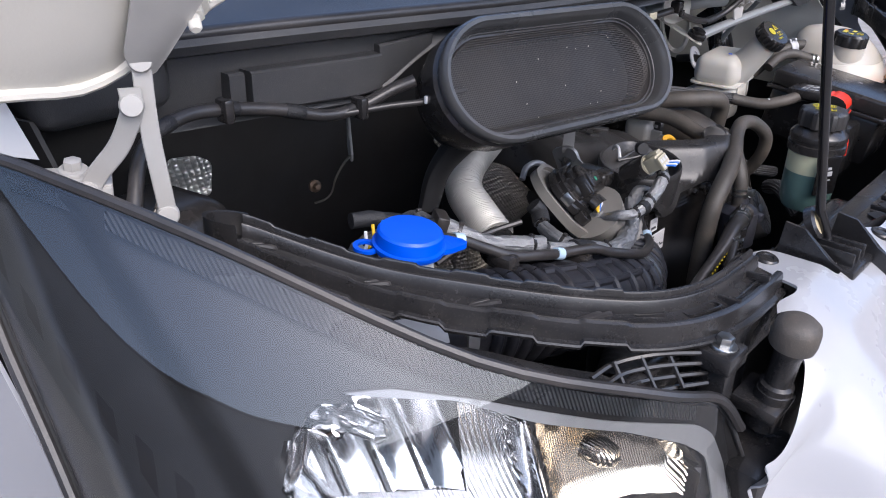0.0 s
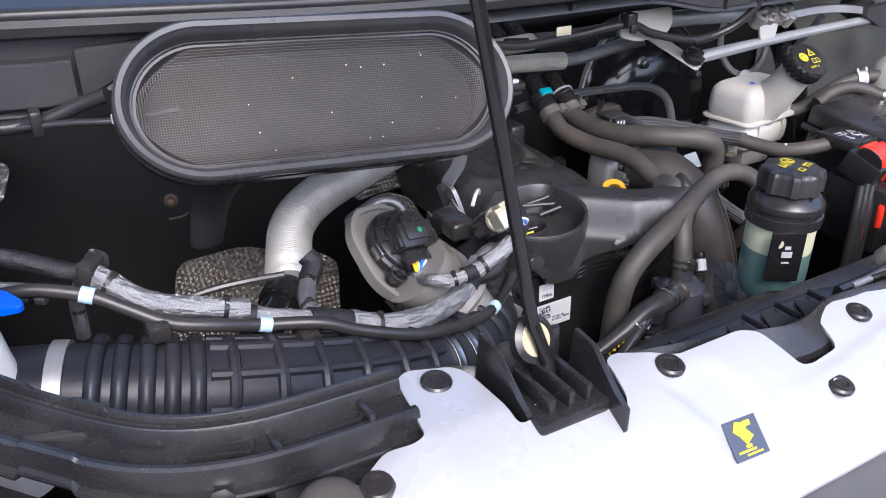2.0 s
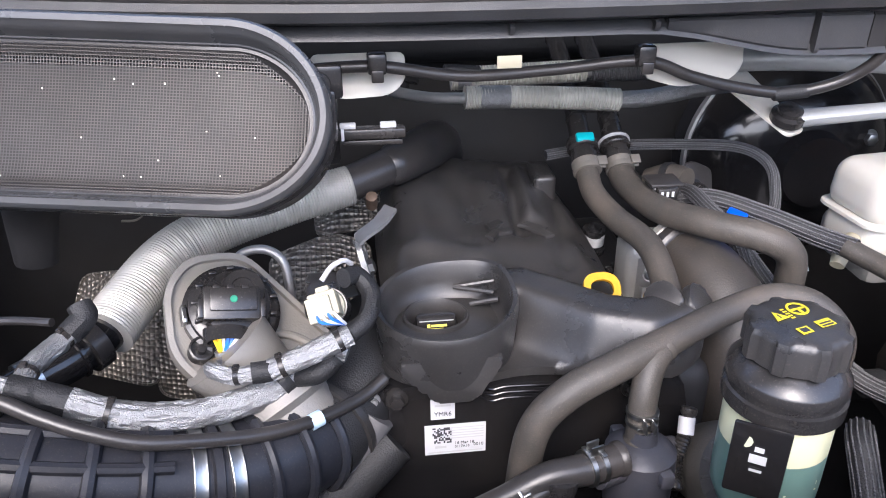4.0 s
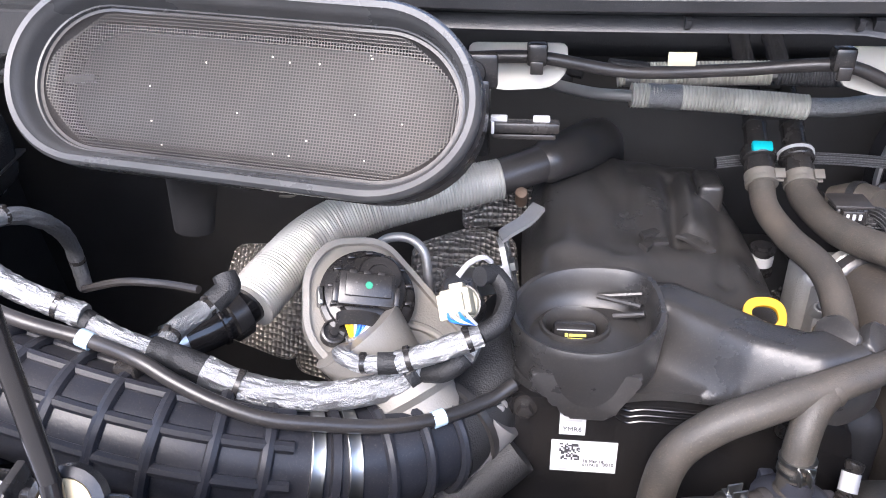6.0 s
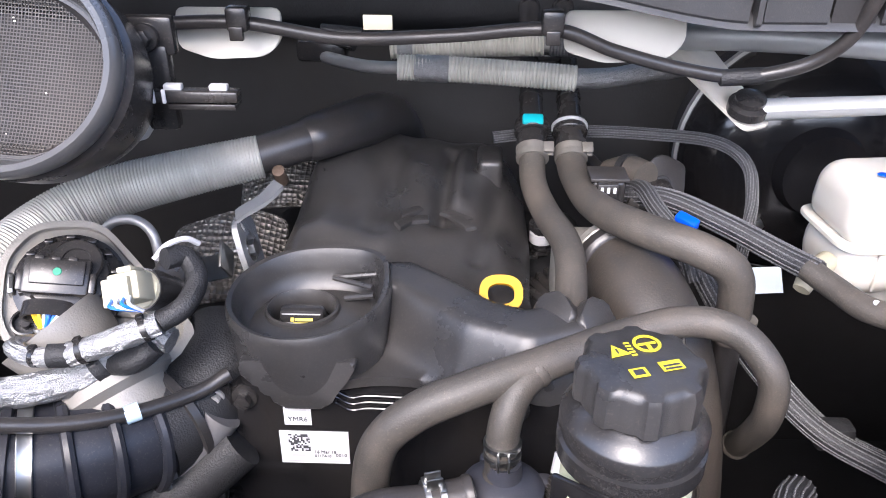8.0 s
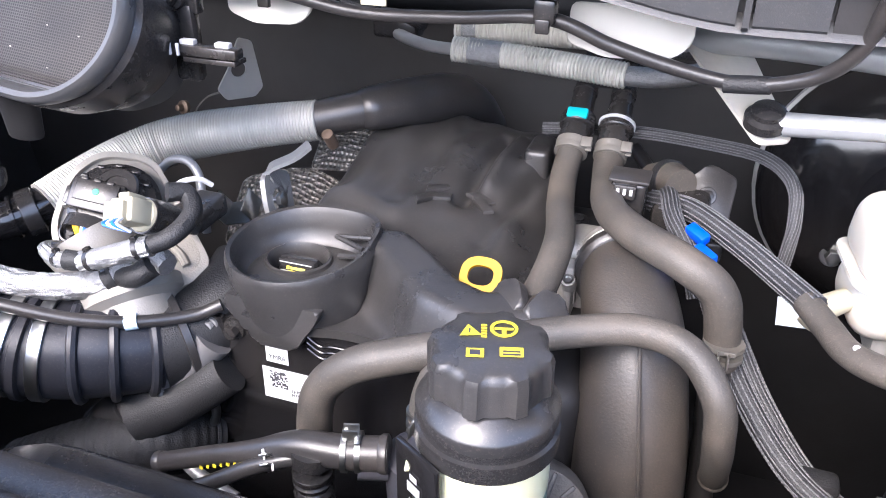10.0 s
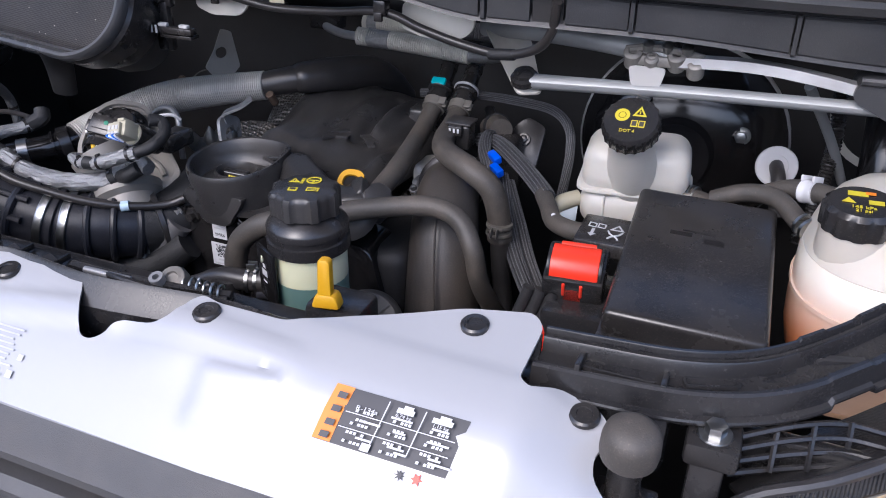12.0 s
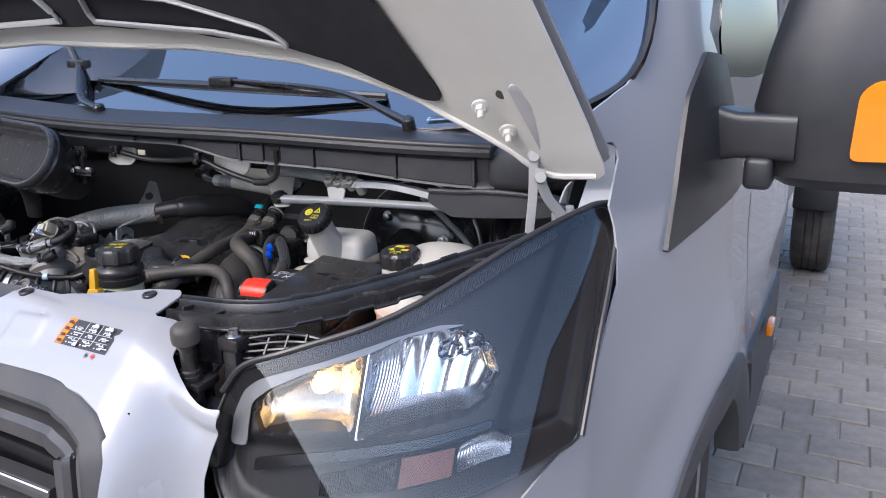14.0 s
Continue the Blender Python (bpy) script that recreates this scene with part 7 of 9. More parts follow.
part("band", lathe([(0.0425, -0.006), (0.0440, -0.006), (0.0440, 0.006), (0.0425, 0.006)], frame_at(q, w), 36), M["grey_steel"], duct, "slotted steel worm clamp")
words("151", 0.010, frame_at((-0.300, 0.1690, 1.003), (0.1, -0.85, 0.5), (-1, 0.2, 0.15)), M["label"], duct, depth=0.0005)
# elbow takes the tape's black, so shadow under the valve is in its colour
el = thing("elbow", (-0.19, 0.27, 0.962), "black rubber elbow behind the duct", "hose")
part("tube", tube([(-0.19, 0.270, 0.962), (-0.165, 0.300, 0.965), (-0.150, 0.33, 0.985), (-0.15, 0.36, 1.0)], [0.040, 0.038, 0.034, 0.03], 26, 8), M["tape"], el)
part("rim", lathe([(0.040, -0.004), (0.0425, -0.003), (0.0425, 0.003), (0.040, 0.004)], frame_at((-0.175, 0.288, 0.963), (0.6, 0.75, 0.1)), 28), M["rubber"], el)
# pipe stub and low hose likewise coloured darker for the shaded bay
single("lower_pipe", tube([(-0.20, 0.25, 0.90), (-0.16, 0.265, 0.92), (-0.125, 0.28, 0.945)], [0.03, 0.022, 0.02], 20, 6), M["tape"], "dark pipe stub below the duct", "pipe")
single("lower_hose", tube([(-0.30, 0.20, 0.84), (-0.24, 0.22, 0.865), (-0.19, 0.25, 0.87), (-0.17, 0.29, 0.85)], 0.032, 22, 8, ribs=0.0006, pitch=0.008), M["tape"], "ribbed black hose low in the bay", "hose")
single("steel_pipe", tube([(-0.205, 0.262, 0.93), (-0.185, 0.255, 0.885), (-0.15, 0.24, 0.86), (-0.10, 0.23, 0.85)], 0.006, 10, 8), M["grey_steel"], "thin bent steel pipe", "pipe")
# cable lying along the duct
single("cable", tube([(-0.655, 0.285, 1.128), (-0.606, 0.270, 1.134), (-0.585, 0.263, 1.134), (-0.555, 0.250, 1.127), (-0.533, 0.239, 1.115), (-0.506, 0.224, 1.101), (-0.474, 0.217, 1.092), (-0.433, 0.219, 1.078), (-0.391, 0.206, 1.073), (-0.363, 0.199, 1.061), (-0.333, 0.193, 1.050), (-0.301, 0.193, 1.038), (-0.267, 0.203, 1.027), (-0.223, 0.222, 1.012), (-0.186, 0.246, 1.002), (-0.150, 0.275, 0.998), (-0.130, 0.290, 1.004)], 0.0055, 10, 10), M["rubber"], "thin black rubber cable along the duct", "cable")
for o, d in (((-0.433, 0.219, 1.078), (1, -0.15, -0.35)), ((-0.186, 0.246, 1.002), (0.8, 0.5, 0.05)), ((-0.556, 0.2503, 1.1275), (1, -0.4, -0.35))):
    single("cable_tape", lathe([(0.0058, -0.005), (0.0066, -0.005), (0.0066, 0.005), (0.0058, 0.005)], frame_at(o, d), 14), M["bluetape"], "pale blue tape round a cable", "tape", "cable tapes")
for o in ((-0.515, 0.228, 1.098), (-0.40, 0.216, 1.060)):
    single("cable_clip", box(o, (0.018, 0.03, 0.016), None, 0.004), M["black"], "black plastic cable clip on the duct", "clip", "cable clips")


# valve face and its plug
nf = frame_at((-0.257, 0.322, 1.056), (0.33, -0.575, 0.745), (1, 0.22, 0))
cf = nf @ Matrix.Translation((-0.001, -0.004, 0.028)) @ Euler((0.12, -0.05, -0.12)).to_matrix().to_4x4()


# ---- foil-wrapped wiring ----
def foil(pts, r=0.0075, label="crumpled silver foil-wrapped wiring loom"):
    t = thing("foil_loom", tuple(pts[0]), label, "wiring loom", "foil looms")
    part("wrap", tube(pts, r * 1.05, 44, 30, wob=0.20), M["foil"], t)
    rows = along(pts, 21)
    if sum((q[0] - p[0]).length for p, q in zip(rows, rows[1:])) > 0.06:
        for k in (3, 17):
            q, w, u, v = rows[k]
            part("tie", lathe([(r * 0.95, -0.002), (r * 1.12, -0.002), (r * 1.12, 0.002), (r * 0.95, 0.002)], frame_at(q, w), 22), M["black"], t, "thin black cable tie")
            part("tie_head", box((0, 0, 0), (0.005, 0.005, 0.004), frame_at(q + u * r * 1.15, u, w), 0.0008), M["black"], t)
    return t


def taped(pts, r=0.0075):
    return single("taped_loom", tube(pts, r, 12, 8, wob=0.12), M["tape"], "wiring loom bound in black tape", "wiring loom", "taped looms")


foil([(-0.640, 0.302, 1.128), (-0.610, 0.296, 1.124), (-0.582, 0.284, 1.118)], 0.007)
taped([(-0.628, 0.318, 1.149), (-0.610, 0.312, 1.147), (-0.590, 0.303, 1.141), (-0.567, 0.290, 1.133), (-0.545, 0.279, 1.130)], 0.0078)
foil([(-0.550, 0.281, 1.131), (-0.539, 0.271, 1.124), (-0.516, 0.252, 1.109), (-0.480, 0.241, 1.098), (-0.441, 0.236, 1.086)], 0.0085)
single("loom_clip", box((0, 0, 0), (0.014, 0.026, 0.022), Matrix.Translation((-0.549, 0.281, 1.132)) @ Euler((0, 0.3, -0.6)).to_matrix().to_4x4(), 0.004), M["black"], "black plastic clip round the foil loom", "clip")
taped([(-0.448, 0.238, 1.083), (-0.436, 0.235, 1.079)], 0.0095)
foil([(-0.438, 0.235, 1.080), (-0.415, 0.230, 1.072), (-0.390, 0.228, 1.064)], 0.0078)
taped([(-0.392, 0.228, 1.065), (-0.372, 0.228, 1.058), (-0.350, 0.228, 1.048)], 0.0105)
foil([(-0.354, 0.228, 1.050), (-0.325, 0.226, 1.038), (-0.290, 0.228, 1.030), (-0.255, 0.238, 1.026), (-0.225, 0.252, 1.026), (-0.205, 0.262, 1.034), (-0.188, 0.270, 1.046)], 0.0105)
taped([(-0.212, 0.258, 1.030), (-0.205, 0.262, 1.034)], 0.0118)
foil([(-0.188, 0.270, 1.046), (-0.172, 0.272, 1.052), (-0.158, 0.268, 1.048)], 0.0085)
# side arm to the sleeve's end
foil([(-0.385, 0.236, 1.064), (-0.383, 0.255, 1.066), (-0.374, 0.278, 1.066), (-0.366, 0.292, 1.068)], 0.0075)
taped([(-0.368, 0.288, 1.068), (-0.358, 0.300, 1.076), (-0.362, 0.306, 1.084)], 0.010)
single("thin_lead", tube([(-0.50, 0.33, 1.05), (-0.46, 0.325, 1.062), (-0.42, 0.318, 1.066), (-0.385, 0.305, 1.070)], 0.0035, 8, 8), M["rubber"], "thin black lead behind the duct", "cable")
# loop rising beside the duct
foil([(-0.552, 0.284, 1.128), (-0.540, 0.322, 1.122), (-0.536, 0.360, 1.096), (-0.557, 0.412, 1.046), (-0.560, 0.421, 0.995)], 0.0068)
# arms to the valve and to the cream plug
foil([tuple(cf @ V(-0.006, -0.033, -0.006)), tuple(cf @ V(-0.004, -0.042, -0.010)), (-0.258, 0.250, 1.054), (-0.243, 0.241, 1.053), (-0.226, 0.238, 1.056)], 0.0062)
taped([(-0.228, 0.238, 1.056), (-0.212, 0.240, 1.056)], 0.0082)
foil([(-0.214, 0.240, 1.056), (-0.190, 0.242, 1.064), (-0.168, 0.246, 1.072), (-0.155, 0.250, 1.076)], 0.0080)
taped([(-0.156, 0.250, 1.076), (-0.142, 0.262, 1.082), (-0.138, 0.282, 1.092), (-0.148, 0.292, 1.102), (-0.158, 0.282, 1.106)], 0.0075)
taped([(-0.20, 0.262, 1.034), (-0.182, 0.256, 1.040), (-0.168, 0.262, 1.050)], 0.0095)
# foil arm in the far corner
for p, q in (((-0.648, 0.292, 1.125), "wyellow"), ((-0.640, 0.288, 1.128), "wblue"), ((-0.655, 0.294, 1.120), "clear")):
    single("wire", tube([p, tuple(Vector(p) + V(0.012, -0.012, 0.018)), tuple(Vector(p) + V(0.02, -0.004, 0.030))], 0.0016, 6, 5), M[q], "thin coloured wire by the blue cap", "wire", "wires")

# ---- exhaust gas valve ----
egr = thing("exhaust_gas_valve", (-0.25, 0.31, 0.99), "cast aluminium valve with black actuator head", "valve")
plate = rounded([(-0.047, -0.028), (-0.045, 0.030), (-0.024, 0.056), (0.024, 0.058), (0.052, 0.022), (0.098, -0.040), (0.070, -0.066), (0.016, -0.084), (-0.006, -0.080)], 0.018, 5)
part("plate", prism(plate, 0.007, nf @ Matrix.Translation((0, 0, -0.016)), 0.002), M["cast"], egr, "pale cast aluminium plate")
mid = (0.008, -0.004)
small = [(mid[0] + (x - mid[0]) * 0.91, mid[1] + (y - mid[1]) * 0.91) for x, y in plate]
part("rim", ringplate(plate, small, 0.006, nf @ Matrix.Translation((0, 0, -0.0095))), M["cast"], egr, "raised cast rim")
arc = [tuple(nf @ V(0.030 + 0.046 * math.cos(q), -0.052 + 0.034 * math.sin(q), -0.007)) for q in np.linspace(0.35, 2.9, 9)]
part("cast_rib", tube(arc, 0.0038, 8, 3), M["cast"], egr)
hf = nf @ Matrix.Translation((0.005, 0.002, 0.006))
hd = part("actuator", lathe([(0.0395, -0.009), (0.0395, -0.001), (0.036, 0.001), (0.036, 0.007), (0.0325, 0.009), (0.029, 0.010), (0.029, 0.014), (0.027, 0.017), (0.020, 0.0185), (0.0, 0.019)], hf, 40), M["black"], egr, "round black plastic actuator")
for k in range(13):
    q = 2 * math.pi * k / 13 + 0.1
    part("actuator_rib", box((0.0315 * math.cos(q), 0.0315 * math.sin(q), 0.011), (0.006, 0.003, 0.008), hf @ Matrix.Rotation(0, 4, "Z"), 0.0008), M["black"], hd)
part("end_cap", lathe([(0.018, 0.018), (0.018, 0.0225), (0.0165, 0.024), (0.010, 0.0245), (0.0095, 0.0232), (0.0, 0.0232)], hf @ Matrix.Translation((0.006, 0.008, 0)), 28), M["black"], hd)
# plug block with its cover and socket
part("plug_block", box((0, 0.002, 0), (0.044, 0.027, 0.018), cf, 0.002), M["black"], hd)
part("plug_lid", box((0.001, 0.004, 0.0105), (0.036, 0.018, 0.003), cf, 0.001), M["black"], hd)
for dx in (-0.0235, 0.0235):
    part("plug_ear", box((dx, -0.002, 0.002), (0.005, 0.015, 0.010), cf, 0.001), M["black"], hd)
for k in range(3):
    part("plug_slot", box((-0.012 + 0.011 * k, 0.0132, 0.0095), (0.006, 0.005, 0.004), cf, 0.0006), M["black"], hd)
part("plug_hood", ringplate(circle(1.0, 20), circle(0.84, 20), 0.012, cf @ Matrix.Translation((-0.004, -0.017, -0.003)) @ Euler((radians(72), 0, 0)).to_matrix().to_4x4() @ Matrix.Diagonal((0.0175, 0.0085, 1, 1))), M["black"], hd)
part("green_dot", lathe([(0.0030, 0), (0.0026, 0.0005), (0, 0.0006)], cf @ Matrix.Translation((0.001, 0.004, 0.0121)), 12), mat("green_paint", (0.01, 0.20, 0.11), 0.5, var=0.05), hd)
for k, c in enumerate(("wyellow", "wyellow", "clear", "wblue", "wblue", "clear")):
    part("wire", tube([tuple(cf @ V(-0.016 + 0.0046 * k, -0.016, -0.001)), tuple(cf @ V(-0.013 + 0.0034 * k, -0.025, -0.001 + 0.002 * (k % 2))), tuple(cf @ V(-0.008 + 0.001 * k, -0.034, -0.006))], 0.0016, 6, 5), M[c], hd)
for u0, v0, q in ((-0.0165, 0.026, 2.1), (-0.034, 0.001, 3.15), (0.034, 0.010, 0.3), (0.021, -0.030, -0.95)):
    cl = frame_at(nf @ V(u0, v0, 0.006), nf.to_3x3() @ V(0, 0, 1), nf.to_3x3() @ V(math.cos(q), math.sin(q), 0))
    sc = part("spring_clip", box((0, 0, 0), (0.004, 0.015, 0.013), cl, 0.001), M["steel"], hd, "bright steel spring clip")
    # slot is a near-black plate, shade within it given by colour
    part("clip_slot", box((0.0, 0, 0.0066), (0.0022, 0.009, 0.001), cl, 0), M["dark"], sc)
part("dust_cap", lathe([(0.010, 0), (0.010, 0.012), (0.0085, 0.0125), (0.008, 0.006), (0.004, 0.006), (0.0035, 0.012), (0, 0.012)], nf @ Matrix.Translation((-0.024, -0.028, -0.004)), 18), M["black"], hd)
part("casting", tube([(-0.255, 0.290, 1.045), (-0.235, 0.285, 1.020), (-0.215, 0.278, 0.995)], [0.040, 0.034, 0.03], 22, 6), M["cast"], egr)
part("neck", lathe([(0.044, -0.006), (0.044, 0.006), (0.036, 0.012), (0.034, 0.03)], frame_at((-0.215, 0.282, 1.000), (0.5, -0.4, -0.7)), 26), M["cast"], egr)
part("handle_pipe", tube([(-0.262, 0.398, 1.060), (-0.248, 0.402, 1.072), (-0.228, 0.400, 1.074), (-0.214, 0.394, 1.064), (-0.210, 0.388, 1.040), (-0.208, 0.385, 1.01)], 0.0042, 10, 8), M["grey_steel"], egr, "bent steel pipe loop")
part("stay", tube([(-0.285, 0.290, 1.02), (-0.275, 0.283, 1.000), (-0.27, 0.280, 0.965)], 0.005, 8, 4), M["black"], egr)

# sensor with cream plug
sen = thing("pressure_sensor", (-0.16, 0.30, 1.05), "sensor with cream plug on grey steel bracket", "sensor")
pf = frame_at((-0.172, 0.254, 1.100), (-0.10, -0.80, 0.58), (1, 0.1, 0.2))
pl = part("plug", box((0, 0, -0.002), (0.021, 0.019, 0.022), pf, 0.002), M["cream"], sen, "cream multi-pin plug")
part("plug_face", box((-0.003, -0.003, 0.0105), (0.018, 0.018, 0.006), pf, 0.001), M["cream"], pl)
part("plug_latch", box((0.002, 0.011, 0.0), (0.010, 0.004, 0.018), pf, 0.001), M["cream"], pl)
for i in range(3):
    for j in range(2):
        part("pin_hole", box((-0.0085 + 0.0055 * i, -0.0075 + 0.0075 * j, 0.0136), (0.0036, 0.0048, 0.001), pf, 0), M["greyprint"], pl)
part("plug_ring", lathe([(0.0115, -0.020), (0.0135, -0.018), (0.0135, -0.014), (0.0125, -0.012)], pf, 22), M["cream"], sen)
part("body", lathe([(0.013, -0.055), (0.015, -0.030), (0.0145, -0.014)], pf, 20), M["black"], sen)
bk = frame_at((-0.140, 0.405, 1.040), (0.97, 0.02, 0.25), (0, 0.25, 0.97))
outp = rounded([(-0.034, -0.020), (-0.030, 0.018), (0.006, 0.022), (0.030, 0.020), (0.036, 0.004), (0.030, -0.022)], 0.007, 3)
inn = circle(0.0120, len(outp), 0.006, 0.0, math.pi)
inn = inn[::-1] if sum((b[0] - a[0]) * (b[1] + a[1]) for a, b in zip(outp, outp[1:] + outp[:1])) > 0 else inn
part("bracket", ringplate(outp, inn, 0.005, bk), M["grey_steel"], sen, "grey steel bracket with round hole")
part("bracket_tip", sweep([tuple(bk @ V(0.026, 0.004, 0.0025)), tuple(bk @ V(0.036, 0.008, 0.004)), (-0.126, 0.418, 1.086), (-0.114, 0.428, 1.096)], [(-0.008, -0.0018), (0.008, -0.0018), (0.008, 0.0018), (-0.008, 0.0018)], 4), M["grey_steel"], sen)
uf = frame_at((-0.166, 0.380, 1.046), (-0.2, -0.55, 0.8), (1, 0.1, 0.1))
chan = [(-0.017, 0.012), (-0.017, -0.010), (0.017, -0.010), (0.017, 0.012), (0.0152, 0.012), (0.0152, -0.0082), (-0.0152, -0.0082), (-0.0152, 0.012)]
part("clip", prism(chan, 0.024, uf @ Matrix.Rotation(radians(90), 4, "X") @ Matrix.Translation((0, 0, -0.012)), 0.0004), M["steel"], sen, "bright bent steel clip")
part("stud", lathe([(0.0026, 0.0), (0.0026, 0.034), (0, 0.035)], frame_at(bk @ V(0.006, 0.0, 0.006), bk.to_3x3() @ V(0, 0, -1)), 12), M["steel"], sen)
part("nut", lathe([(0.0072, 0.004), (0.0072, 0.009), (0.004, 0.0105), (0, 0.0105)], bk @ Matrix.Translation((0.006, 0.0, 0.0)), 6), M["steel"], sen)
part("sensor_head", box((-0.178, 0.340, 1.058), (0.030, 0.050, 0.022), Matrix.Identity(4), 0.006, seg=3), M["black"], sen)
part("cable_tie", tube([(-0.176, 0.305, 1.092), (-0.168, 0.312, 1.100), (-0.158, 0.322, 1.100), (-0.152, 0.330, 1.092)], 0.0022, 8, 5), M["label"], sen, "pale cable tie")
for k in range(4):
    part("wire", tube([tuple(pf @ V(-0.006 + 0.004 * k, -0.008, 0.013)), tuple(pf @ V(-0.002 + 0.004 * k, -0.014, 0.022)), tuple(pf @ V(0.012, -0.018, 0.010))], 0.0012, 6, 4), M["clear" if k % 2 else "wblue"], sen)

# ---- silver sleeve and its rubber ends ----
sl = thing("warm_air_sleeve", (-0.27, 0.43, 1.0), "ribbed silver foil sleeve with black rubber ends", "hose")
part("sleeve", tube([(-0.366, 0.356, 1.025), (-0.350, 0.396, 1.037), (-0.326, 0.444, 1.050), (-0.285, 0.474, 1.063), (-0.215, 0.497, 1.076), (-0.151, 0.516, 1.085)], [0.0242, 0.0245, 0.0245, 0.0235, 0.0218, 0.0205], 26, 8, ribs=0.0006, pitch=0.0030), M["foiltube"], sl, "finely ribbed silver sleeve")
part("lower_end", tube([(-0.432, 0.286, 1.014), (-0.405, 0.313, 1.017), (-0.384, 0.335, 1.020), (-0.352, 0.388, 1.032)], [0.0165, 0.0175, 0.0195, 0.020], 22, 6), M["gloss"], sl)
for k in range(3):
    part("end_ring", lathe([(0.0195, -0.002), (0.0212, -0.0014), (0.0212, 0.0014), (0.0195, 0.002)], frame_at((-0.386 + 0.007 * k, 0.333 + 0.0075 * k, 1.020 + 0.0012 * k), (0.68, 0.72, 0.12)), 26), M["gloss"], sl)
part("upper_end", tube([(-0.165, 0.511, 1.083), (-0.118, 0.536, 1.092), (-0.100, 0.550, 1.094)], [0.0185, 0.0190, 0.0200], 24, 6), M["rubber"], sl, "black rubber neck")
part("elbow", tube([(-0.106, 0.545, 1.093), (-0.100, 0.549, 1.094), (-0.070, 0.590, 1.092), (-0.048, 0.64, 1.082), (-0.038, 0.68, 1.06), (-0.03, 0.72, 1.02)], [0.0225, 0.0250, 0.0262, 0.027, 0.027, 0.026], 26, 8), M["rubber"], sl, "black rubber elbow cuff")
part("joint_ring", lathe([(0.0205, -0.009), (0.0232, -0.008), (0.0232, 0.006), (0.0205, 0.007)], frame_at((-0.376, 0.345, 1.022), (0.62, 0.76, 0.16)), 28), M["black"], sl)
clamp((-0.414, 0.305, 1.016), (0.7, 0.70, 0.08), 0.0178, 0.013, M["steel"], ears=False, label="shiny steel worm clamp")
single("sleeve_tail", tube([(-0.428, 0.290, 1.013), (-0.450, 0.268, 1.002), (-0.458, 0.25, 0.98)], [0.017, 0.018, 0.018], 18, 5), M["rubber"], "black rubber hose below the sleeve", "hose")


# ---- heat shields ----
def shieldpiece(o, z, x, w, h, bend, material="shield"):
    f = frame_at(o, z, x)
    out = rounded([(-w, -h), (w * 0.8, -h * 1.1), (w, h * 0.7), (w * 0.3, h), (-w * 0.8, h * 0.8)], min(w, h) * 0.3, 4)

    def lie(a, b):
        return f @ V(a, b, bend * (a * a + 0.5 * b * b) + 0.002 * math.sin(a * 140) * math.sin(b * 120))

    hs = thing("heat_shield", o, "dimpled silver-brown heat shield with a rolled hem", "heat shield", "heat shields")
    part("plate", sheet(out, lie, 0.012, 0.001, tuple(-(f.to_3x3() @ V(0, 0, 1)))), M[material], hs)
    part("hem", tube([tuple(lie(a, b)) for a, b in out + out[:1]], 0.0016, 6, 1), M[material], hs)


shieldpiece((-0.400, 0.475, 0.965), (-0.45, -0.70, 0.55), (0.9, -0.45, 0.1), 0.075, 0.055, -2)
shieldpiece((-0.318, 0.425, 0.960), (-0.2, -0.9, 0.3), (1, -0.2, 0), 0.035, 0.055, -4)
shieldpiece((-0.185, 0.485, 1.000), (0.1, -0.55, 0.8), (1, 0.3, 0), 0.060, 0.045, -3)
shieldpiece((-0.155, 0.60, 1.035), (0.0, -0.5, 0.85), (1, 0.2, 0), 0.045, 0.04, -4)
shieldpiece((-0.715, 0.47, 1.11), (0.75, -0.6, 0.2), (0.6, 0.75, 0), 0.05, 0.055, -2)
shieldpiece((-0.618, 0.62, 1.106), (0.0, -0.9, 0.4), (1, 0.0, -0.3), 0.030, 0.022, -2, "brightshield")
single("manifold_bolt", lathe([(0.006, 0), (0.006, 0.02), (0, 0.022)], frame_at((-0.13, 0.505, 1.065), (0, -0.6, 0.8)), 10), M["brass"], "rusty brown bolt head", "bolt")

# grey bulkhead bracket
bbk = thing("bulkhead_bracket", (-0.34, 0.66, 1.05), "grey steel bracket with round hole and bent tail on the bulkhead", "bracket")
f8 = frame_at((-0.338, 0.66, 0), (0.82, -0.57, 0), (0.57, 0.82, 0)) @ Matrix.Translation((0.338, 0, 0))
o8 = rounded([(-0.334, 1.118), (-0.317, 1.112), (-0.308, 1.052), (-0.320, 1.041), (-0.358, 1.043), (-0.368, 1.058), (-0.351, 1.082)], 0.004, 3)
h8 = circle(0.0098, len(o8), -0.338, 1.079, 1.4)
h8 = h8[::-1] if sum((q[0] - p[0]) * (q[1] + p[1]) for p, q in zip(o8, o8[1:] + o8[:1])) > 0 else h8
part("plate", ringplate(o8, h8, 0.003, f8), M["hinge"], bbk)
part("tail", sweep([(-0.352, 0.642, 1.054), (-0.372, 0.636, 1.046), (-0.388, 0.634, 1.030), (-0.396, 0.634, 1.012), (-0.408, 0.636, 1.004), (-0.424, 0.638, 1.003)], [(-0.0016, -0.001), (0.0016, -0.001), (0.0016, 0.001), (-0.0016, 0.001)], 5), M["tarnish"], bbk)
single("brown_stud", lathe([(0.009, 0), (0.009, 0.005), (0.005, 0.007), (0.004, 0.014), (0, 0.015)], frame_at((-0.416, 0.648, 1.024), (-0.2, -1, 0.2)), 14), M["brass"], "rusty brown stud in the bulkhead", "stud")
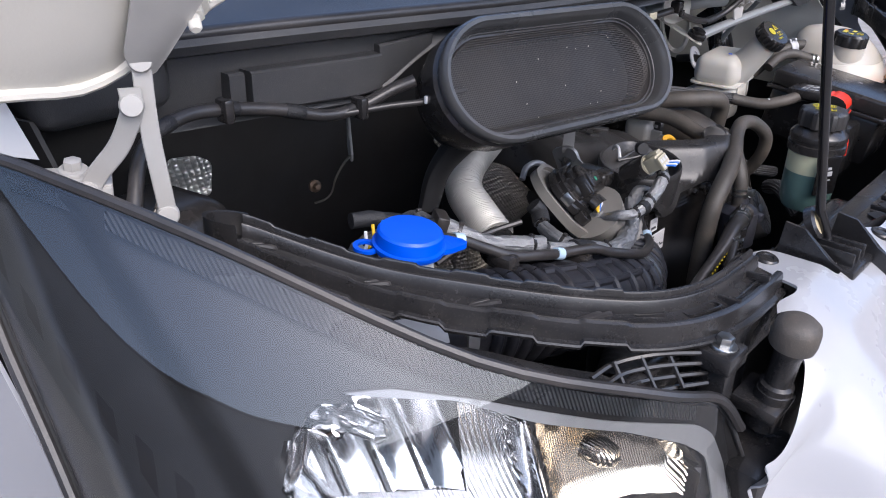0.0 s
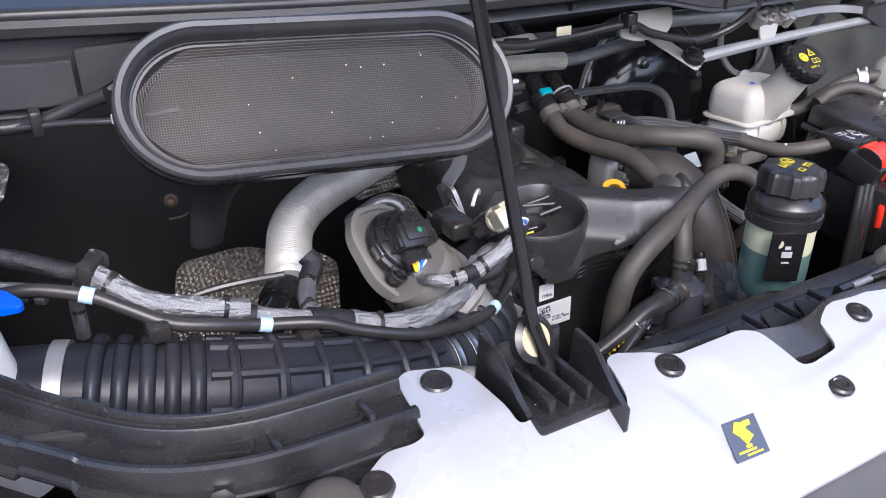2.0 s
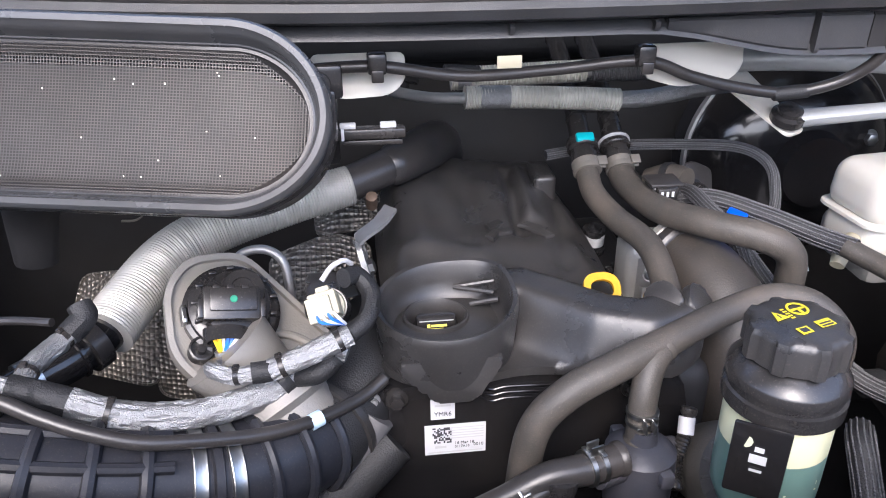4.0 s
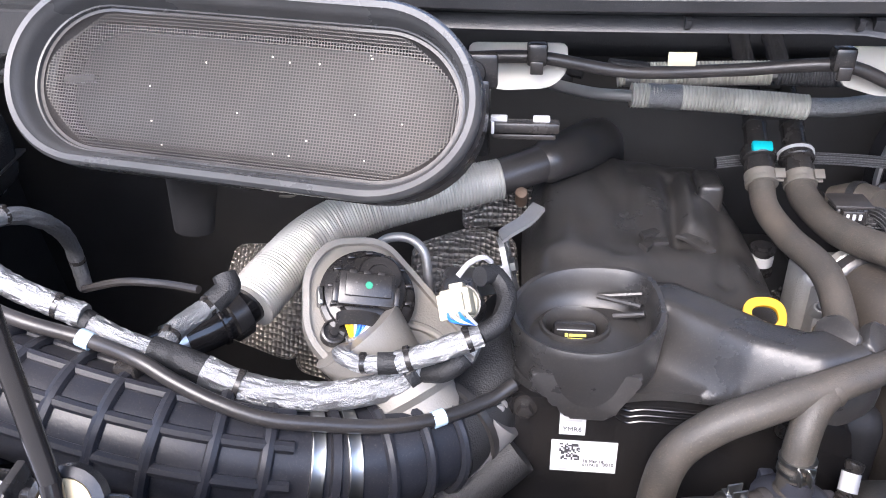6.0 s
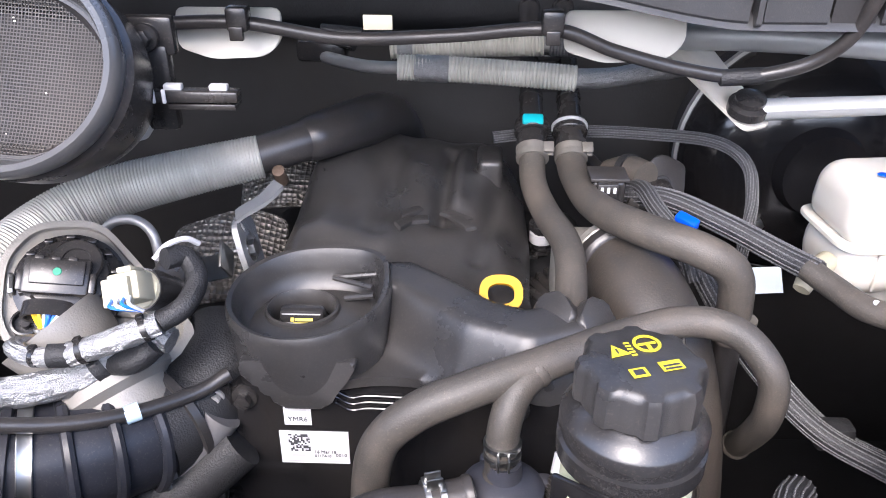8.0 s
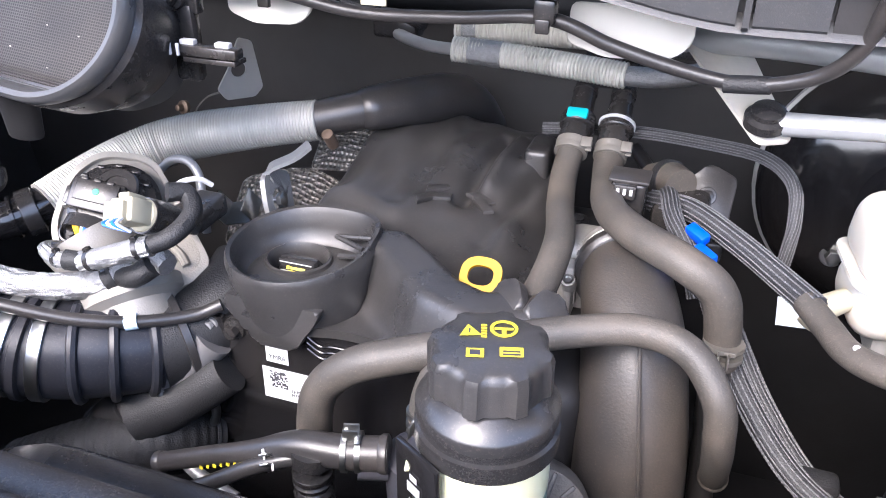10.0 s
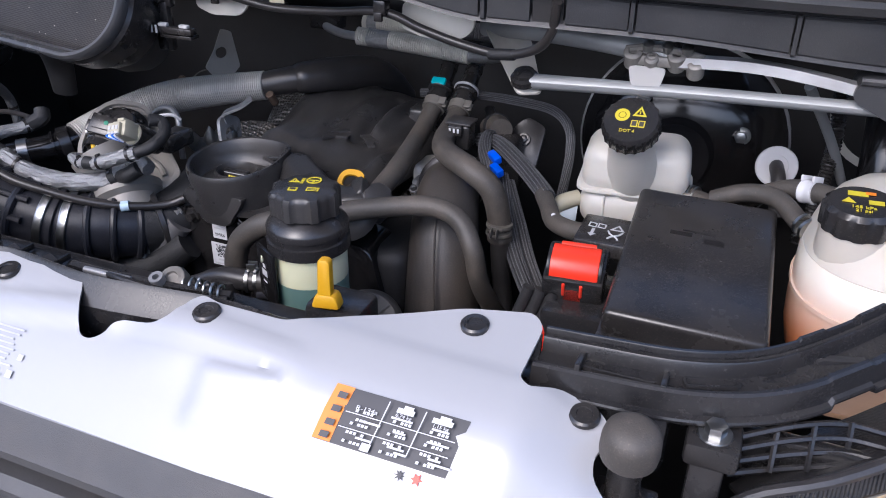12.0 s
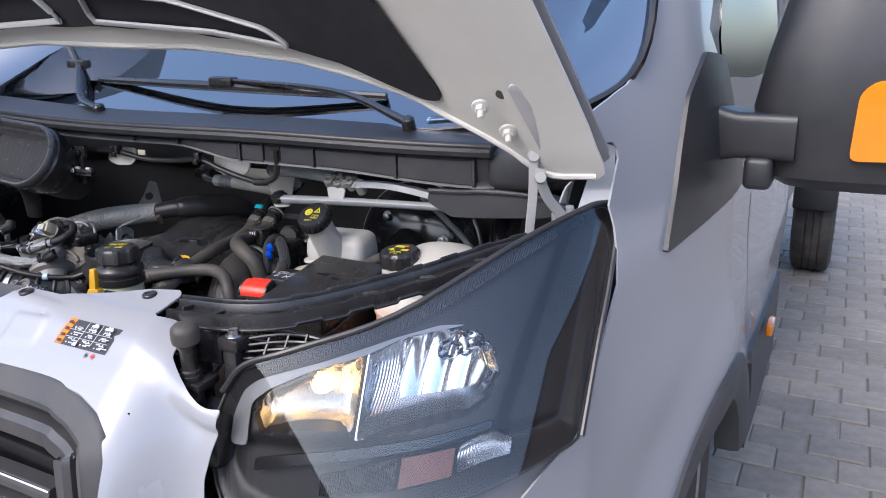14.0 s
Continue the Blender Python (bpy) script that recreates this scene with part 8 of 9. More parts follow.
# left corner: dark box and filler neck with blue cap
lb = box((0, 0, 0), (0.17, 0.12, 0.10), Matrix.Translation((-0.755, 0.485, 1.098)) @ Matrix.Rotation(radians(12), 4, "Z"), 0.03, seg=4)
chs = thing("corner_housing", (-0.70, 0.50, 1.02), "rounded black plastic housing in the corner", "housing")
part("shell", lb, M["black"], chs)
part("joint_band", box((0, 0, 0), (0.172, 0.122, 0.004), Matrix.Translation((-0.755, 0.485, 1.085)) @ Matrix.Rotation(radians(12), 4, "Z"), 0.0015), M["rubber"], chs)
wb = thing("washer_filler", (-0.64, 0.23, 1.0), "washer bottle filler with bright blue cap", "filler")
f = frame_at((-0.640, 0.231, 1.157), (0.05, -0.10, 1), (0.85, -0.55, 0))
bc = part("cap", lathe([(0.0300, 0.0), (0.0310, 0.002), (0.0310, 0.005), (0.0285, 0.006), (0.0275, 0.0155), (0.0255, 0.0175), (0.0, 0.0185)], f, 36), M["blue"], wb, "bright blue push-on cap")
part("cap_tab", prism(rounded([(0.022, -0.016), (0.034, -0.012), (0.050, -0.003), (0.050, 0.003), (0.034, 0.012), (0.022, 0.016)], 0.004, 3), 0.005, f, 0.0015), M["blue"], bc)
part("cap_loop", ringplate(circle(0.011, 20, -0.036, 0.0), circle(0.007, 20, -0.036, 0.0), 0.003, f), M["blue"], bc)
part("neck", tube([tuple(f @ V(0, 0, 0.002)), tuple(f @ V(0, 0, -0.02)), (-0.632, 0.225, 1.08), (-0.63, 0.222, 1.0)], [0.024, 0.022, 0.024, 0.026], 24, 5), M["bottle"], wb, "white plastic neck")
single("white_bottle", box((0, 0, 0), (0.060, 0.050, 0.05), Matrix.Translation((-0.636, 0.246, 1.026)) @ Euler((0, 0, radians(-40))).to_matrix().to_4x4(), 0.004, seg=3), M["bottle"], "white plastic washer bottle shoulder", "bottle")

single("white_card", box((0, 0, 0), (0.044, 0.026, 0.0015), frame_at((-0.657, 0.200, 1.096), (-0.33, -0.55, 0.75), (0.85, -0.5, 0)), 0.0005), M["label"], "blank white card tucked below the beam", "card")

# ---- cowl lead, lagged pipes, wiper gear ----
cwl = thing("cowl_lead", (-0.175, 0.405, 1.238), "black rubber lead clipped below the cowl", "cable")
part("sheath", tube([(-0.185, 0.405, 1.234), (-0.122, 0.402, 1.236), (-0.05, 0.408, 1.224), (0.03, 0.410, 1.226), (0.103, 0.398, 1.234), (0.15, 0.402, 1.218), (0.20, 0.404, 1.205), (0.245, 0.402, 1.200), (0.285, 0.392, 1.212), (0.305, 0.378, 1.235), (0.312, 0.366, 1.268)], 0.0052, 10, 10), M["rubber"], cwl)
for o, d in (((-0.05, 0.412, 1.226), (1, 0, -0.1)), ((0.245, 0.402, 1.200), (1, -0.1, 0.1))):
    part("tape_wrap", lathe([(0.0052, -0.016), (0.0062, -0.015), (0.0064, 0.0), (0.0062, 0.015), (0.0052, 0.016)], frame_at(o, d), 12), M["tape"], cwl)
for x, y in ((-0.122, 0.398), (0.103, 0.394)):
    c = thing("lead_clip", (x, y, 1.23), "black plastic lead clip under the cowl", "clip", "lead clips")
    part("jaw", box((x, y, 1.240), (0.016, 0.016, 0.018), None, 0.003), M["black"], c)
    part("tooth", box((x, y - 0.009, 1.231), (0.010, 0.005, 0.010), None, 0.001), M["black"], c)
for x, w in ((-0.137, 0.080), (0.160, 0.090)):
    out = rounded([(-w / 2, 0.016), (-w / 2, -0.014), (-w / 6, -0.022), (w / 3, -0.020), (w / 2, -0.008), (w / 2, 0.016)], 0.007, 3)
    single("white_bracket", prism(out, 0.003, frame_at((x, 0.424, 1.226), (0, -1, 0.15), (1, 0, 0)), 0.001), M["underbonnet"], "white painted steel tab below the cowl", "bracket", "white tabs")
single("cowl_tag", box((-0.018, 0.368, 1.2445), (0.020, 0.002, 0.010), Matrix.Identity(4), 0.0005), M["cream"], "small torn cream label on the cowl edge", "label")
def lagged(pts, seam):
    t = thing("lagged_pipe", pts[0], "silver lagged air conditioning pipe", "pipe", "lagged pipes")
    part("lagging", tube(pts, 0.0122, 18, 6, ribs=0.0007, pitch=0.0034), M["lagging"], t, "ribbed silver lagging")
    a, c = Vector(pts[0]).lerp(Vector(pts[1]), seam[0]), Vector(pts[0]).lerp(Vector(pts[1]), seam[1])
    part("tape_wrap", tube([tuple(a), tuple(a.lerp(c, 0.5)), tuple(c)], 0.0128, 18, 6, wob=0.10), M["foil"], t, "crumpled foil tape wrap")


lagged([(-0.024, 0.570, 1.157), (0.03, 0.572, 1.155), (0.09, 0.570, 1.152), (0.147, 0.566, 1.149)], (0.3, 0.9))
lagged([(-0.034, 0.612, 1.166), (0.04, 0.611, 1.169), (0.118, 0.606, 1.172)], (0.1, 0.3))
single("pipe_end", tube([(-0.125, 0.66, 1.150), (-0.10, 0.612, 1.155), (-0.06, 0.585, 1.154), (-0.022, 0.571, 1.156)], 0.0062, 10, 6), M["grey_steel"], "bare grey pipe end", "pipe", "pipe ends")
b = box((-0.105, 0.625, 1.160), (0.05, 0.03, 0.022), None, 0.005)
tube([(-0.13, 0.64, 1.168), (-0.10, 0.62, 1.172), (-0.07, 0.61, 1.168)], 0.007, 10, 5, bm=b)
single("pipe_block", b, M["black"], "dark pipe fitting on the bulkhead", "fitting")
single("pipe_end", tube([(0.145, 0.566, 1.149), (0.18, 0.552, 1.155), (0.215, 0.532, 1.168), (0.245, 0.508, 1.180)], 0.0095, 14, 6, wob=0.10), M["foil"], "silver taped pipe end", "pipe", "pipe ends")
b = tube([(0.116, 0.606, 1.172), (0.124, 0.605, 1.172)], 0.008, 12, 2)
single("pipe_ring", b, M["grey_steel"], "steel collar between pipe sleeves", "collar")
single("pipe_end", tube([(0.124, 0.605, 1.172), (0.16, 0.60, 1.172), (0.20, 0.585, 1.177), (0.235, 0.56, 1.185)], 0.0115, 16, 6, ribs=0.0006, pitch=0.003), M["tracer"], "grey braided pipe sleeve", "pipe", "pipe ends")

wl = thing("wiper_linkage", (0.40, 0.43, 1.15), "grey steel wiper linkage with crank and rod", "linkage")
part("rod", tube([(0.262, 0.432, 1.164), (0.30, 0.430, 1.167), (0.45, 0.424, 1.176), (0.66, 0.412, 1.186)], [0.013, 0.0105, 0.0100, 0.0100], 12, 8, flat=0.7), M["rod"], wl, "pale grey flat link rod")
part("crank", prism(rounded([(-0.017, -0.012), (0.012, -0.016), (0.030, 0.10), (-0.024, 0.10)], 0.008, 4), 0.003, frame_at((0.267, 0.436, 1.158), (0.25, -0.42, 0.86), (0.80, 0.58, 0.1)), 0.001), mat("dusty_cream_steel", (0.52, 0.49, 0.43), 0.5, var=0.12, dust=0.35, dustcol=(0.25, 0.22, 0.18), dscale=30), wl, "dusty cream steel crank plate")
part("ball_joint", lathe([(0.016, -0.004), (0.016, 0.003), (0.012, 0.005), (0.012, 0.009), (0.008, 0.011), (0, 0.0115)], frame_at((0.264, 0.430, 1.168), (0, -0.35, 0.93)), 22), M["black"], wl, "black ball joint cap")
part("tube", tube([(0.19, 0.500, 1.205), (0.26, 0.475, 1.212), (0.34, 0.45, 1.214), (0.42, 0.435, 1.210)], 0.0115, 16, 8), M["rod"], wl)
part("rear_link", sweep([(0.43, 0.430, 1.206), (0.50, 0.424, 1.210), (0.56, 0.420, 1.206), (0.63, 0.415, 1.196)], [(-0.010, -0.004), (0.010, -0.004), (0.008, 0.006), (-0.008, 0.006)], 5), M["grey_steel"], wl)
mbk = box((0.415, 0.432, 1.205), (0.074, 0.022, 0.012), None, 0.004)
for x, zz, r in ((0.383, 1.208, 0.010), (0.403, 1.204, 0.008), (0.428, 1.209, 0.0095), (0.448, 1.203, 0.009)):
    lathe([(r, -0.012), (r, 0.006), (r * 0.7, 0.008), (r * 0.45, 0.008), (r * 0.4, 0.003), (0, 0.003)], frame_at((x, 0.426, zz), (0, -0.6, 0.8)), 16, bm=mbk)
tube([(0.375, 0.428, 1.214), (0.40, 0.424, 1.219), (0.43, 0.424, 1.217), (0.455, 0.428, 1.212)], 0.004, 8, 4, bm=mbk)
mt = part("motor_bracket", mbk, M["cast"], wl, "cast alloy motor bracket with bosses")
for x in (0.398, 0.418, 0.438):
    part("stud", lathe([(0.006, 0), (0.006, 0.008), (0.003, 0.010), (0, 0.010)], frame_at((x, 0.425, 1.217), (0, -0.5, 0.86)), 12), M["steel"], mt)
part("motor_foot", prism(rounded([(-0.02, 0.0), (0.02, 0.0), (0.015, -0.022), (-0.015, -0.022)], 0.006, 3), 0.003, frame_at((0.40, 0.424, 1.199), (0, -1, 0.1), (1, 0, 0))), M["hinge"], mt)
part("drop_rod", tube([(0.56, 0.45, 1.19), (0.60, 0.52, 1.11), (0.625, 0.56, 1.05)], 0.0055, 10, 5), M["rod"], wl)
bb = sheet(rounded([(0.595, 0.00), (0.60, 0.018), (0.66, 0.020), (0.70, 0.024), (0.79, 0.018), (0.83, 0.004), (0.80, -0.012), (0.64, -0.022)], 0.010, 3), lambda x, z: V(x, 0.400 + 0.02 * z + 0.15 * max(x - 0.7, 0), 1.195 + z), 0.02, 0.05, (0, 1, 0))
cd = thing("cowl_drain", (0.71, 0.42, 1.18), "smooth black plastic drain cover below the cowl", "drain cover")
part("body", bb, M["cowl"], cd)
part("rim", tube([(0.60, 0.398, 1.214), (0.66, 0.398, 1.216), (0.70, 0.398, 1.220), (0.78, 0.410, 1.216), (0.83, 0.418, 1.200)], 0.004, 8, 6), M["cowl"], cd)

# ---- brake booster and reservoir ----
bo = thing("brake_booster", (0.43, 0.66, 0.95), "round black brake servo on the bulkhead", "brake servo")
f = frame_at((0.425, 0.655, 1.03), (0, -1, 0.06))
# pale steel on the crimped rim paints in its bright highlight arc
part("crimp_ring", lathe([(0.137, -0.035), (0.1435, -0.033), (0.1435, -0.024), (0.137, -0.022)], f, 48), M["grey_steel"], bo, "crimped rim, pale steel colour standing in for its highlight")
for a in (0.4, 2.2, 4.0, 5.6):
    bolt(f @ V(0.085 * math.cos(a), 0.085 * math.sin(a), 0.022), (0, -1, 0.06), 0.008, M["steel"], bo)
part("shell", lathe([(0.135, -0.08), (0.14, -0.03), (0.14, -0.02), (0.133, -0.015), (0.128, 0.0), (0.10, 0.022), (0.05, 0.030), (0.045, 0.05), (0.0, 0.05)], f, 48), M["gloss"], bo)
br = thing("brake_reservoir", (0.40, 0.43, 1.02), "white brake fluid reservoir with black cap", "reservoir")
mb2 = Matrix.Translation((0.402, 0.430, 1.080)) @ Matrix.Rotation(radians(6), 4, "Z")
part("tank", box((0, 0, 0.010), (0.120, 0.085, 0.056), mb2, 0.020, seg=5, taper=0.94), M["tank"], br, "white translucent tank")
part("tank_seam", prism(rounded([(-0.063, -0.0445), (0.063, -0.0445), (0.063, 0.0445), (-0.063, 0.0445)], 0.020, 5), 0.0035, mb2 @ Matrix.Translation((0, 0, -0.016)), 0.001), M["tank"], br)
part("tank_base", box((0, 0, -0.038), (0.116, 0.080, 0.050), mb2, 0.020, seg=5), M["tank"], br)
for dx in (-0.03, 0.03):
    part("tank_rib", box((dx, -0.0405, -0.036), (0.0025, 0.003, 0.034), mb2, 0.001), M["tank"], br)
f = frame_at((0.401, 0.352, 1.158), (-0.05, -0.60, 0.80))
part("neck", tube([(0.402, 0.415, 1.075), (0.401, 0.385, 1.110), tuple(f @ V(0, 0, -0.006))], [0.030, 0.025, 0.023], 24, 6), M["tank"], br)
rc = part("cap", lathe([(0.027, -0.012), (0.0285, -0.010), (0.0285, 0.006), (0.0265, 0.009), (0.0, 0.0095)], f, 60, lobes=20, depth=0.0012, lobe_rows=(1, 2)), M["black"], br, "black ribbed cap with yellow symbols")
f3 = f @ Matrix.Translation((0, 0, 0.0097))
part("cap_symbol", ringplate(circle(0.0075, 18, -0.009, 0.004), circle(0.004, 18, -0.009, 0.004), 0.0004, f3), M["symbol"], rc)
part("cap_symbol", lathe([(0.0032, 0), (0.0032, 0.0004), (0, 0.0004)], f3 @ Matrix.Translation((-0.009, 0.004, 0)), 14), M["symbol"], rc)
part("cap_symbol", ringplate([(0.001, 0.004), (0.015, 0.004), (0.008, 0.016)], [(0.004, 0.0058), (0.012, 0.0058), (0.008, 0.0127)], 0.0004, f3), M["symbol"], rc)
bars([(0.0045, -0.005, 0.0065, 0.008), (0.0118, -0.005, 0.0065, 0.008), (0.008, 0.0085, 0.001, 0.0035)], f3, M["symbol"], rc, "cap_symbol")
bars([(0.0045, -0.005, 0.0045, 0.0055), (0.0118, -0.005, 0.0045, 0.0055)], f3 @ Matrix.Translation((0, 0, 0.0003)), M["ink"], rc, "cap_symbol")
words("DOT 4", 0.0052, f3 @ Matrix.Translation((-0.001, -0.0145, 0.0003)), M["symbol"], rc)
single("blue_mark", lathe([(0.004, 0), (0.003, 0.001), (0, 0.001)], frame_at((0.372, 0.410, 1.1205), (0, 0, 1)), 12), M["blue"], "blue paint dab on white tank", "paint mark")
single("reservoir_hose", tube([(0.46, 0.425, 1.062), (0.49, 0.41, 1.062), (0.525, 0.40, 1.080), (0.56, 0.385, 1.102), (0.59, 0.365, 1.110), (0.62, 0.345, 1.110)], 0.010, 14, 8), M["dustyhose"], "dusty rubber hose from the tank", "hose")
sc = lathe([(0.0105, -0.007), (0.0118, -0.007), (0.0118, -0.003), (0.0112, -0.002), (0.0112, 0.002), (0.0118, 0.003), (0.0118, 0.007), (0.0105, 0.007)], frame_at((0.578, 0.373, 1.107), (0.8, -0.55, 0.2)), 24)
for w in (-0.006, 0.006):
    box((0.0, 0.013, w), (0.016, 0.006, 0.003), frame_at((0.578, 0.373, 1.107), (0.8, -0.55, 0.2), (1, 0, 0)), 0.0008, bm=sc)
single("spring_clamp", sc, M["label"], "white spring hose clamp with two ears", "hose clamp")
gm = thing("grommet", (0.551, 0.56, 1.058), "white ring grommet with black lead through it", "grommet")
part("ring", lathe([(0.0135, -0.002), (0.024, -0.002), (0.025, 0.0), (0.024, 0.002), (0.0135, 0.002), (0.0135, -0.002)], frame_at((0.551, 0.56, 1.058), (0.1, -0.9, 0.35)), 32), M["label"], gm, "flat white ring")
part("lead", tube([(0.551, 0.60, 1.05), (0.551, 0.56, 1.057), (0.556, 0.535, 1.048), (0.56, 0.52, 1.01)], 0.0085, 12, 6), M["rubber"], gm)
clamp((0.468, 0.421, 1.062), (0.9, -0.4, 0), 0.0108, 0.008, M["steel"])
single("sensor_plug", tube([(0.345, 0.405, 1.045), (0.328, 0.392, 1.040), (0.318, 0.382, 1.030)], [0.009, 0.010, 0.007], 12, 4), M["cream"], "cream sensor plug on the tank", "plug")
b = box((0.402, 0.45, 1.015), (0.07, 0.10, 0.05), None, 0.012)
single("master_cylinder", b, M["alu"], "cast alloy master cylinder under the tank", "cylinder")

# ---- fuse box with red terminal ----
fb = thing("fuse_box", (0.49, 0.24, 0.95), "black fuse box with large flat lid", "fuse box")
mf = Matrix.Translation((0.490, 0.243, 1.080)) @ Euler((radians(8), radians(1.5), radians(2))).to_matrix().to_4x4()
lid = part("lid", box((0, 0, -0.012), (0.132, 0.205, 0.030), mf, 0.006, seg=3), M["black"], fb, "flat matt black lid")
part("lid_rim", box((0, 0, -0.030), (0.138, 0.212, 0.008), mf, 0.002), M["black"], fb)
part("base", box((0, 0, -0.075), (0.125, 0.195, 0.085), mf, 0.008), M["black"], fb)
bars([(0.012, 0.030, 0.020, 0.006), (0.042, 0.024, 0.018, 0.008), (0.028, 0.036, 0.03, 0.002)], mf @ Matrix.Translation((-0.03, 0, 0.0032)), M["gloss"], lid, "embossed_mark")
rt = thing("battery_terminal", (0.39, 0.22, 1.0), "red terminal cover on black tray", "terminal")
mr = Matrix.Translation((0.388, 0.210, 1.066)) @ Euler((radians(20), 0, radians(6))).to_matrix().to_4x4()
side = Matrix(((0, 0, 1, -0.022), (1, 0, 0, 0), (0, 1, 0, 0), (0, 0, 0, 1)))
curve = [(0.018, -0.014), (0.018, 0.008), (0.014, 0.0125), (0.006, 0.0145), (-0.004, 0.0140), (-0.012, 0.010), (-0.0165, 0.003), (-0.018, -0.006), (-0.018, -0.016)]
rcov = part("cover", prism(curve, 0.044, mr @ side, 0.002), M["red"], rt, "bright red terminal cover with curved top")
for dx in (-0.0235, 0.0235):
    part("cover_cheek", prism([(a * 1.03, c + 0.0005) for a, c in curve], 0.003, mr @ Matrix.Translation((dx + 0.0205, 0, 0)) @ side, 0.001), M["black"], rt)
part("cover_hinge", tube([tuple(mr @ V(-0.016, 0.0185, 0.006)), tuple(mr @ V(0.016, 0.0185, 0.006))], 0.0042, 10, 2), M["red"], rcov)
part("cover_latch", box((0.0, -0.018, -0.018), (0.020, 0.006, 0.020), mr, 0.002), M["red"], rt)
part("cover_latch", box((-0.008, -0.019, -0.010), (0.003, 0.008, 0.016), mr, 0.001), M["red"], rt)
part("cover_latch", box((0.008, -0.019, -0.010), (0.003, 0.008, 0.016), mr, 0.001), M["red"], rt)
part("frame", box((0, 0.004, -0.016), (0.056, 0.050, 0.034), mr, 0.004), M["black"], rt)
tr = part("tray", box((0.402, 0.268, 1.072), (0.052, 0.060, 0.016), Matrix.Identity(4), 0.004), M["black"], rt)
ftr = frame_at((0.402, 0.262, 1.0802), (0, 0, 1))
for dx in (-0.0175, -0.0085):
    part("book_mark", ringplate([(dx, 0.006), (dx + 0.008, 0.005), (dx + 0.008, 0.014), (dx, 0.015)], [(dx + 0.0012, 0.0072), (dx + 0.0068, 0.0064), (dx + 0.0068, 0.0128), (dx + 0.0012, 0.0136)], 0.0003, ftr), M["greyprint"], tr)
part("warning_mark", ringplate([(0.004, 0.005), (0.018, 0.005), (0.011, 0.017)], [(0.0068, 0.0066), (0.0152, 0.0066), (0.011, 0.0138)], 0.0003, ftr), M["greyprint"], tr)
part("arrow_mark", prism([(-0.0125, 0.002), (-0.0095, 0.002), (-0.0095, -0.008), (-0.007, -0.008), (-0.011, -0.014), (-0.015, -0.008), (-0.0125, -0.008)], 0.0003, ftr), M["greyprint"], tr)
for sgn in (-1, 1):
    part("clip_mark", tube([tuple(ftr @ V(0.010 + sgn * 0.007, 0.002, 0.0002)), tuple(ftr @ V(0.010 + sgn * 0.004, -0.004, 0.0002)), tuple(ftr @ V(0.010 - sgn * 0.002, -0.009, 0.0002)), tuple(ftr @ V(0.010 - sgn * 0.005, -0.014, 0.0002))], 0.0009, 6, 4), M["greyprint"], tr)
part("lower_box", box((0.395, 0.22, 0.99), (0.06, 0.09, 0.09), None, 0.008), M["black"], rt)
single("terminal_cap", tube([(0.372, 0.185, 1.03), (0.370, 0.180, 1.01), (0.369, 0.178, 0.985)], [0.0045, 0.005, 0.0045], 12, 4), M["red"], "small red rubber terminal boot", "terminal boot", "terminal boots")
single("terminal_cap", tube([(0.352, 0.195, 1.01), (0.350, 0.190, 0.99), (0.349, 0.188, 0.97)], [0.0045, 0.005, 0.0045], 12, 4), M["red"], "small red rubber terminal boot", "terminal boot", "terminal boots")
for k in range(3):
    single("battery_cable", tube([(0.372 - 0.012 * k, 0.20, 1.04), (0.360 - 0.012 * k, 0.19, 0.99), (0.355 - 0.012 * k, 0.185, 0.90)], 0.006, 10, 6), M["rubber"], "black battery cable with printed marks", "cable", "battery cables")

# ---- coolant tank ----
ct = thing("coolant_tank", (0.655, 0.30, 0.96), "round coolant expansion tank with orange fluid and black cap", "coolant tank")
rings_hi, rings_lo = [], []


def tank_ring(z, k, n=40):
    out = []
    for i in range(n):
        a = 2 * math.pi * i / n
        c, q = math.cos(a), math.sin(a)
        out.append(V(0.650 + 0.088 * k * math.copysign(abs(c) ** 0.85, c) + 0.012 * k, 0.300 + 0.086 * k * math.copysign(abs(q) ** 0.85, q) + 0.45 * max(z - 1.06, 0), z))
    return out


part("tank_top", loft([tank_ring(z, k) for z, k in ((1.0870, 0.962), (1.095, 0.93), (1.112, 0.84), (1.126, 0.70), (1.137, 0.50), (1.143, 0.2))]), M["peach"], ct, "cream upper tank")
part("tank_bottom", loft([tank_ring(z, k) for z, k in ((0.96, 0.55), (0.972, 0.78), (0.99, 0.92), (1.01, 0.98), (1.03, 1.0), (1.0615, 1.0), (1.0785, 0.985), (1.0865, 0.9625))]), M["coolant"], ct, "lower tank full of orange coolant")
part("tank_seam", loft([tank_ring(z, k) for z, k in ((1.052, 1.0), (1.052, 1.03), (1.056, 1.03), (1.056, 1.0))], caps=False), M["coolant"], ct)
f = frame_at((0.613, 0.280, 1.130), (-0.03, -0.10, 1))
part("neck", tube([(0.620, 0.288, 1.07), (0.615, 0.282, 1.10), tuple(f @ V(0, 0, -0.008))], [0.040, 0.032, 0.029], 26, 5), M["peach"], ct)
kc = part("cap", lathe([(0.027, -0.010), (0.030, -0.009), (0.030, 0.010), (0.027, 0.014), (0.0, 0.0145)], f, 60, lobes=12, depth=0.0016, lobe_rows=(1, 2)), M["black"], ct, "black cap with yellow and orange symbols")
f3 = f @ Matrix.Translation((0, 0, 0.0147))
bars([(-0.004, 0.012, 0.016, 0.008)] + [(0.010, -0.001, 0.012, 0.007)], f3, M["symbol"], kc, "cap_symbol")
